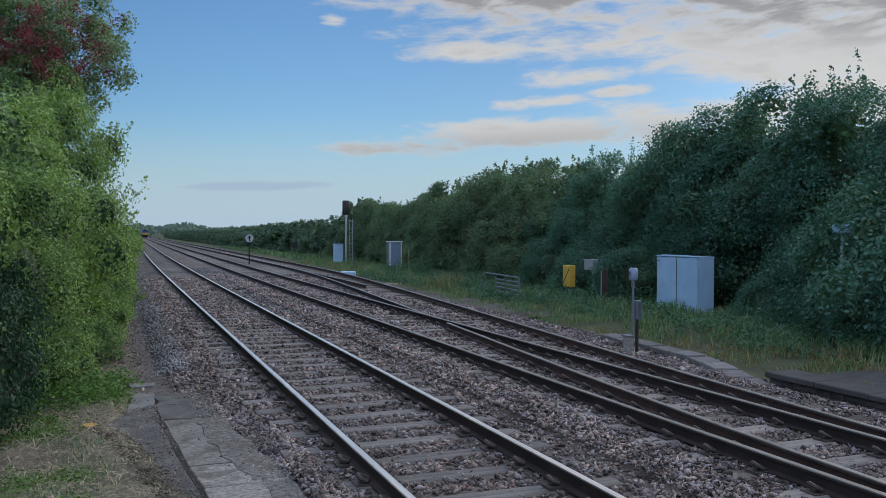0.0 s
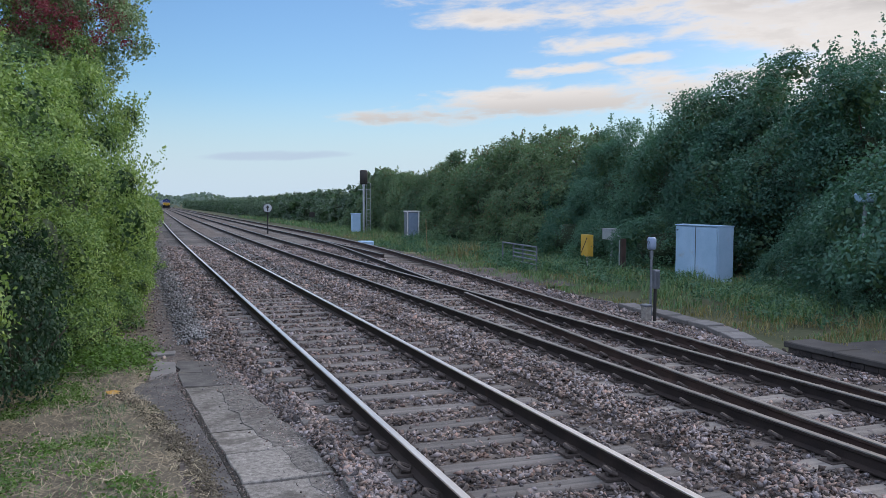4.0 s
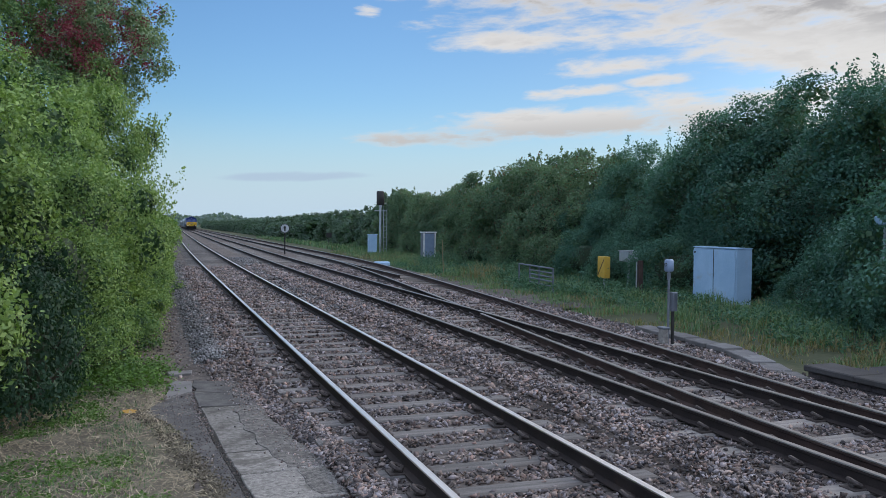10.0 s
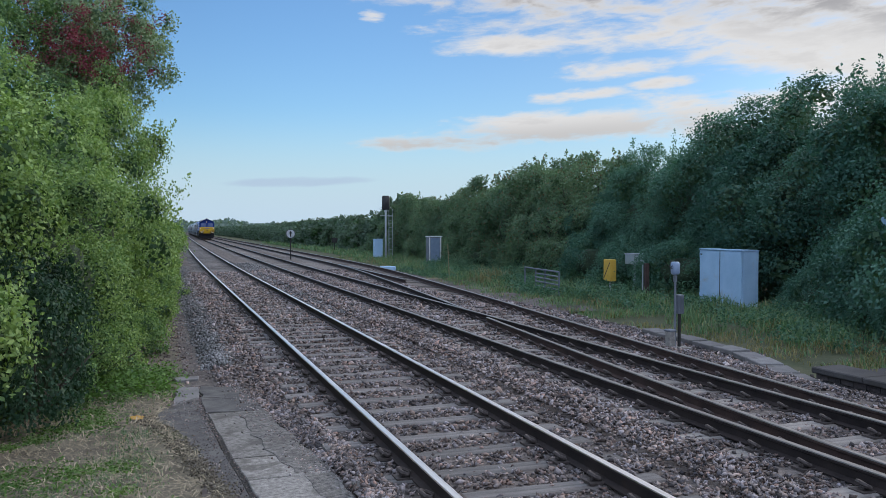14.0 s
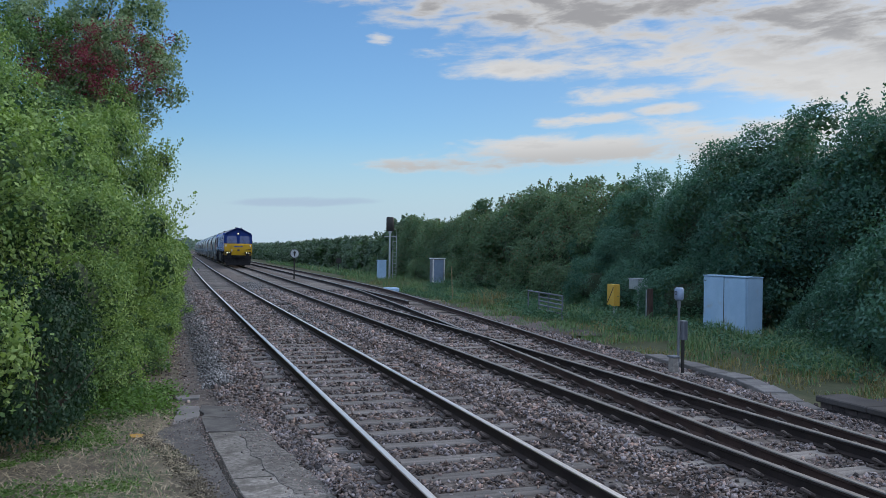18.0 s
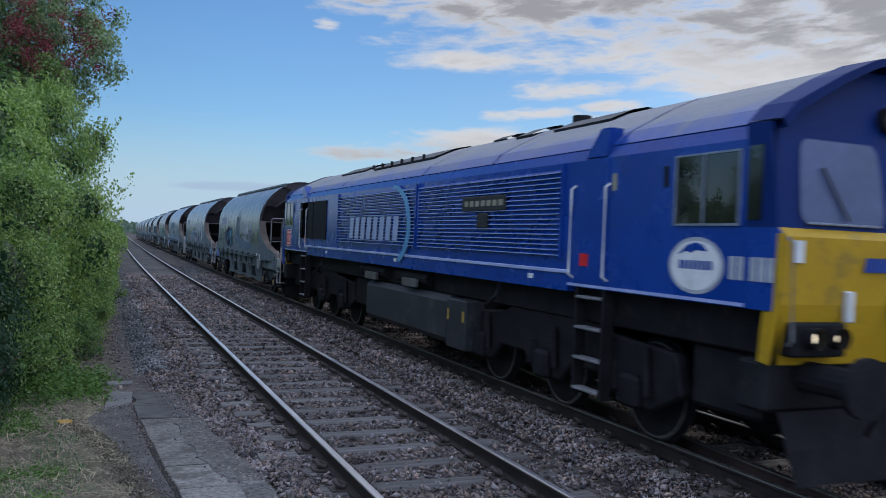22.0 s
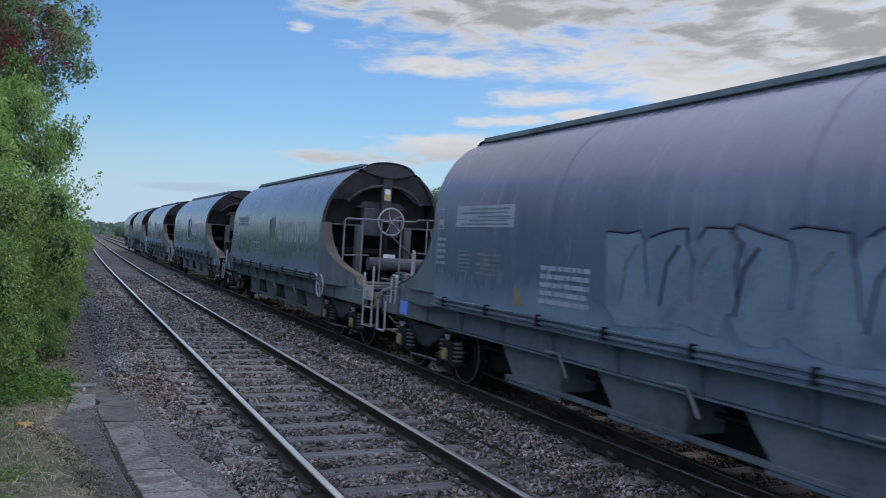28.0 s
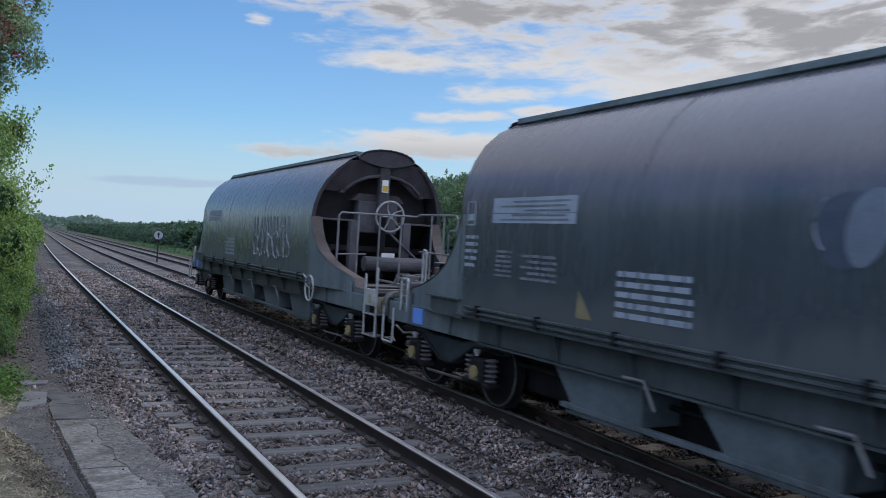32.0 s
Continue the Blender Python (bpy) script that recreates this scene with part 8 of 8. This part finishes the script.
    for x in (-1, 1):
        part("buffer", rod((x * 0.87, Y(-far), 1.02), (x * 0.87, Y(-far - 0.30), 1.02), 0.125, 14), M["steel"], t)
        part("buffer_head", rod((x * 0.87, Y(-far - 0.29), 1.02), (x * 0.87, Y(-far - 0.37), 1.02), 0.22, 18), M["steel"], t)
        bx("lamp_iron", x * 1.0 - 0.06, x * 1.0 + 0.06, -far - 0.065, -far - 0.05, 0.86, 1.12, M["gold"])
    part("drawhook", bar([(0, Y(-far), 1.0), (0, Y(-far - 0.3), 1.0), (0, Y(-far - 0.42), 0.9)], 0.05, 8), M["under"], t)
    for x in (-0.4, 0.35):
        part("brake_hose", bar([(x, Y(-far), 0.95), (x, Y(-far - 0.15), 0.9), (x, Y(-far - 0.22), 0.62), (x, Y(-far - 0.05), 0.52)], 0.025), M["under"], t)
    white, rails = M["wheel_white"], M["rail_paint"]
    if plat:
        # brakesman's platform: handrails, wheel and white steps
        part("handrail", bar([(-1.11, Y(-0.80), 1.14), (-1.11, Y(-0.80), 2.44), (-1.06, Y(-0.80), 2.50), (0.46, Y(-0.80), 2.52), (0.50, Y(-0.86), 2.56), (0.50, Y(-2.3), 2.54), (0.50, Y(-2.36), 2.48), (0.50, Y(-2.36), 1.16)], 0.021), rails, t, "thin dull handrail round the platform")
        part("handrail", bar([(1.06, Y(-0.98), 1.14), (1.06, Y(-0.98), 2.24), (1.06, Y(-1.04), 2.30), (1.06, Y(-2.4), 2.28), (1.06, Y(-2.46), 2.22), (1.06, Y(-2.46), 1.14)], 0.021), rails, t)
        part("handrail", bar([(0.50, Y(-2.36), 2.30), (1.06, Y(-2.40), 2.29)], 0.018), rails, t)
        part("handrail", bar([(-1.11, Y(-0.80), 1.74), (-0.55, Y(-0.80), 1.76)], 0.018), rails, t)
        part("handrail", bar([(0.50, Y(-0.9), 1.86), (0.50, Y(-2.36), 1.84)], 0.018), rails, t)
        part("handrail", bar([(1.06, Y(-1.0), 1.72), (1.06, Y(-2.44), 1.70)], 0.018), rails, t)
        for x, v, z in ((-0.72, -0.80, 2.50), (-0.30, -0.80, 2.51), (0.14, -0.80, 2.51), (0.50, -1.35, 2.55), (0.50, -1.85, 2.54), (1.06, -1.5, 2.29), (1.06, -1.98, 2.29)):
            part("handrail_post", rod((x, Y(v), 1.14), (x, Y(v), z), 0.017, 6), rails, t)
        hw = part("handwheel", ring((-0.04, Y(-0.66), 2.49), (0, 1, 0), 0.285, 0.019, 28, 6), white, t, "white spoked handwheel")
        for k in range(5):
            a = k * math.tau / 5 + 0.5
            part("spoke", bar([(-0.04, Y(-0.66), 2.49), (-0.04 + 0.14 * math.cos(a + 0.16), Y(-0.64), 2.49 + 0.14 * math.sin(a + 0.16)), (-0.04 + 0.28 * math.cos(a), Y(-0.66), 2.49 + 0.28 * math.sin(a))], 0.012, 5), white, hw)
        part("wheel_hub", rod((-0.04, Y(-0.70), 2.49), (-0.04, Y(-0.60), 2.49), 0.045, 10), white, hw)
        part("wheel_shaft", rod((-0.04, Y(-0.62), 2.49), (-0.04, Y(-0.30), 2.49), 0.03, 8), M["steel"], hw)
        bx("wheel_stand", -0.10, 0.02, -0.36, -0.24, 1.14, 2.55, M["under"], 0.015)
        bx("notice_board", -0.20, 0.06, -0.74, -0.72, 1.72, 1.80, M["white"], 0, None, "small white notice on the handrail")
        bx("walkway", -1.08, 0.46, -1.55, -0.85, 1.20, 1.225, M["steel"], 0.004, None, "open steel walkway plate")
        near = -2.48 if end == 0 else -1.80
        st = bx("step_plate", -1.215, -1.19, near - 0.47, near, 0.98, 1.25, M["wheel_white"], 0.008, None, "grimy white-painted step plate")
        bx("step_notice", -1.222, -1.216, near - 0.30, near - 0.17, 1.02, 1.16, M["gold"], 0, st)
        for yy in (near - 0.47, near):
            part("step_leg", rod((-1.20, Y(yy), 1.60 if yy < near else 1.48), (-1.20, Y(yy), 0.50), 0.020, 6), white, t)
        for z in (0.50, 0.84):
            bx("step_tread", -1.22, -1.02, near - 0.47, near, z, z + 0.022, M["end_steel"])
            bx("tread_edge", -1.228, -1.221, near - 0.47, near, z, z + 0.022, white)
        wheel_y = Y(-0.10)
        lw = part("side_handwheel", ring((-1.36, wheel_y, 1.06), (1, 0, 0), 0.235, 0.019, 26, 6), white, t, "white spoked wheel below the sill")
        for k in range(3):
            a = k * math.tau / 3 + 0.3
            part("spoke", rod((-1.36, wheel_y, 1.06), (-1.36, wheel_y + 0.225 * math.cos(a), 1.06 + 0.225 * math.sin(a)), 0.012, 5), white, lw)
        part("wheel_shaft", rod((-1.36, wheel_y, 1.06), (-1.1, wheel_y, 1.06), 0.025, 6), M["steel"], lw)
        part("release_lever", bar([(-1.37, Y(0.28), 1.30), (-1.40, Y(0.12), 1.29), (-1.39, Y(0.02), 1.24)], 0.016, 6), white, t)
    else:
        part("grab_handle", bar([(-1.20, Y(-1.79), 1.02), (-1.20, Y(-1.79), 1.46), (-1.19, Y(-1.82), 1.49), (-1.19, Y(-1.98), 1.49), (-1.20, Y(-2.01), 1.46), (-1.20, Y(-2.01), 1.02)], 0.020), white, t, "white bent-pipe grab handle")
        part("grab_handle", bar([(-0.72, Y(-2.21), 1.14), (-0.72, Y(-2.21), 1.87), (-0.71, Y(-2.24), 1.91), (-0.68, Y(-2.38), 1.92), (-0.67, Y(-2.42), 1.88), (-0.67, Y(-2.42), 1.14)], 0.018), white, t)
        part("step_frame", bar([(-1.20, Y(-2.24), 1.03), (-1.20, Y(-2.24), 0.53), (-1.20, Y(-2.27), 0.51), (-1.20, Y(-2.58), 0.51), (-1.20, Y(-2.61), 0.53), (-1.20, Y(-2.61), 1.03)], 0.020), white, t, "white bent-pipe foot step")
        part("coupling_step", bar([(-1.0, Y(-far - 0.06), 0.74), (-0.86, Y(-far - 0.08), 0.62), (-0.35, Y(-far - 0.08), 0.62), (-0.28, Y(-far - 0.06), 0.74)], 0.018), white, t)
        bx("valve_chest", -0.80, -0.32, -1.65, -1.25, 1.14, 1.74, M["under"], 0.03, None, "dark brake valve chest")
        bx("valve_lid", -0.84, -0.28, -1.69, -1.21, 1.741, 1.76, M["steel"], 0.006)
        part("blue_plate", box(-1.19, -1.175, min(Y(-1.59), Y(-1.29)), max(Y(-1.59), Y(-1.29)), 0.88, 1.10, 0.003), M["panel_blue"], t, "bright blue data plate")
        part("side_locker", slab([(Y(0.08), 1.12), (Y(0.06), 1.34), (Y(-0.74), 1.34), (Y(-0.74), 1.18), (Y(-0.60), 1.12)], "x", -1.36, -1.24, 0.008), sill, t, "shallow box with a projecting lip")
        part("locker_lip", box(-1.40, -1.22, min(Y(0.12), Y(-0.78)), max(Y(0.12), Y(-0.78)), 1.342, 1.36), sill, t)
    bogie_unit(t, Y(-0.76))


def wagon(i):
    """A covered bogie hopper with open, braced ends."""
    wheel = i in (0, 2, 3, 5, 6, 9, 10)
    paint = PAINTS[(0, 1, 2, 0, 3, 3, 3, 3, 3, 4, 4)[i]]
    what = ("brown-black", "sooty black", "dusty blue-grey", "brown-black", "dark brown", "dark blue-grey", "dark brown", "dark blue-grey", "dark blue-grey", "sooty black", "sooty black")[i]
    sill = M["black_sill"] if i > 8 else M["sooty_sill"] if i in (0, 1, 3) else M["wagon_sill"]
    extra = ("with cyan and white graffiti", "with pale sprayed shapes", "with a teal overpainted patch", "with a small cyan scrawl", "with grey block graffiti", "with large silver-grey graffiti", "with pale lettering bars", "with a teal drop emblem", "with pink outlined graffiti", "with pale lettering bars", "with white scrawled loops")[i]
    t = thing("hopper_wagon", f"{what} hopper wagon {extra}, " + ("handwheel end first" if wheel else "braced end first"), "wagon", group="hopper wagons of the train")
    L = 9.97

    def swell(z):
        return 0.22 * max(0.0, min(1.0, (z - 2.42) / 1.11)) ** 1.3

    ys = [None, 0.6, 2.5, 5.0, 7.5, L - 0.6, None]
    secs = []
    for k, y in enumerate(ys):
        secs.append([(a, y if y is not None else (-swell(b) if k == 0 else L + swell(b)), b) for a, b in SHELL])
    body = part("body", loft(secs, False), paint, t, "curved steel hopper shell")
    for p in body.data.polygons:
        p.use_smooth = True
    part("shell_lining", loft([[(a * 0.985, y, b - 0.02) for a, b in SHELL] for y in (0.02, L - 0.02)], False), M["rust_inner"], t)
    for y in (3.3, 6.7):
        part("weld_seam", loft([[(a * 1.0025, yy, b + 0.003) for a, b in SHELL] for yy in (y - 0.012, y + 0.012)], False), paint, body)
    # roof hatch rails
    for x in (-1, 1):
        part("roof_rail", slab([(x * 0.47, 3.60), (x * 0.54, 3.60), (x * 0.50, 3.70), (x * 0.43, 3.70)], "y", -0.05, L + 0.08), M["roof_rail"], t)
        # dark strip added for the thin dark gap under the rail
        part("rail_foot", box(min(x * 0.48, x * 0.575), max(x * 0.48, x * 0.575), -0.04, L + 0.07, 3.585, 3.612), M["chute_paint"], t)
        part("rail_cap", box(min(x * 0.40, x * 0.565), max(x * 0.40, x * 0.565), -0.05, L + 0.10, 3.652, 3.722, 0.006), M["roof_rail"], t)
    part("hatch_cover", box(-0.38, 0.38, 0.3, L - 0.3, 3.735, 3.752), M["under"], t)
    part("roof_hoop", bar([(-0.5, L + 0.06, 3.70), (-0.54, L + 0.24, 3.66), (-0.62, L + 0.30, 3.50)], 0.022), M["under"], t)
    # sills, ledge and pipes
    for s in (-1, 1):
        x = s * 1.36
        q = box(min(s * 1.20, s * 1.10), max(s * 1.20, s * 1.10), 0.3, L - 0.3, 0.86, 1.15, 0.008)
        sl = part("side_sill", q, sill, t, "grimy dusty side sill")
        part("sill_foot", box(min(s * 1.23, s * 1.10), max(s * 1.23, s * 1.10), 0.3, L - 0.3, 0.835, 0.858), sill, sl)
        for k in range(8):
            y = 0.8 + k * (L - 1.6) / 7
            part("sill_rib", slab([(s * 1.202, 0.86), (s * 1.222, 0.86), (s * 1.30, 1.148), (s * 1.202, 1.148)], "y", y - 0.02, y + 0.02), sill, sl)
        part("sill_lip", box(min(x + s * 0.02, s * 1.12), max(x + s * 0.02, s * 1.12), 0.0, L, 1.152, 1.185, 0.006), sill, t)
        for z, r in ((1.225, 0.018), (1.285, 0.020)):
            part("ledge_pipe", rod((x + s * 0.03, 0.25, z), (x + s * 0.03, L - 0.25, z), r, 6), sill, t)
        for k in range(8):
            part("pipe_clip", box(min(x, x + s * 0.055), max(x, x + s * 0.055), 0.5 + k * 1.27, 0.55 + k * 1.27, 1.19, 1.32), M["under"], t)
        # discharge chutes: one square end, one raked end
        for k in range(4):
            c = 0.52 + k * 2.08
            x0, x1 = s * 1.12, s * 0.62
            ch = part("chute", slab([(c, 0.86), (c + 1.44, 0.86), (c + 1.06, 0.44), (c, 0.44)], "x", min(x0, x1), max(x0, x1), 0.01), M["chute_dusty"], t, "sloping steel discharge chute")
            part("chute_lip", box(min(s * 1.15, s * 1.09), max(s * 1.15, s * 1.09), c - 0.02, c + 1.10, 0.365, 0.40), sill, ch)
            part("chute_web", slab([(c + 1.12, 0.42), (c + 1.30, 0.42), (c + 1.48, 0.84)], "x", min(s * 0.9, s * 0.88), max(s * 0.9, s * 0.88)), M["under"], ch)
        part("chute_rail", box(min(s * 1.135, s * 1.06), max(s * 1.135, s * 1.06), 0.52, 8.0, 0.402, 0.455, 0.006), M["chute_dusty"], t, "dusty rail along the chutes' lower edge")
        for k in range(3):
            y = 2.40 + k * 2.08
            part("chute_lever", bar([(s * 1.25, y + 0.32, 0.90), (s * 1.27, y + 0.02, 0.91), (s * 1.22, y - 0.08, 0.66)], 0.018, 6), M["rail_paint"], t)
    part("centre_sill", box(-0.25, 0.25, -2.2, L + 2.2, 0.86, 1.12, 0.02), M["under"], t)
    part("hopper_floor", slab([(0.5, 0.30), (L - 0.5, 0.30), (L - 0.1, 1.18), (0.1, 1.18)], "x", -0.60, 0.60), M["under"], t)
    for x in (-0.75, 0.75):
        part("brake_rod", rod((x, 0.2, 0.62), (x, L - 0.2, 0.62), 0.03, 6), M["under"], t)
    for end in (0, 1):
        wagon_end(t, i, end, wheel if end == 0 else not wheel, L, paint, sill)
    livery(t, i)
    return t


TRAIN = [(locomotive(), 0.0)] + [(wagon(i), r) for i, r in enumerate(RIMS)]


def motions():
    for ob, back in TRAIN:
        ride(ob, back)


motions()
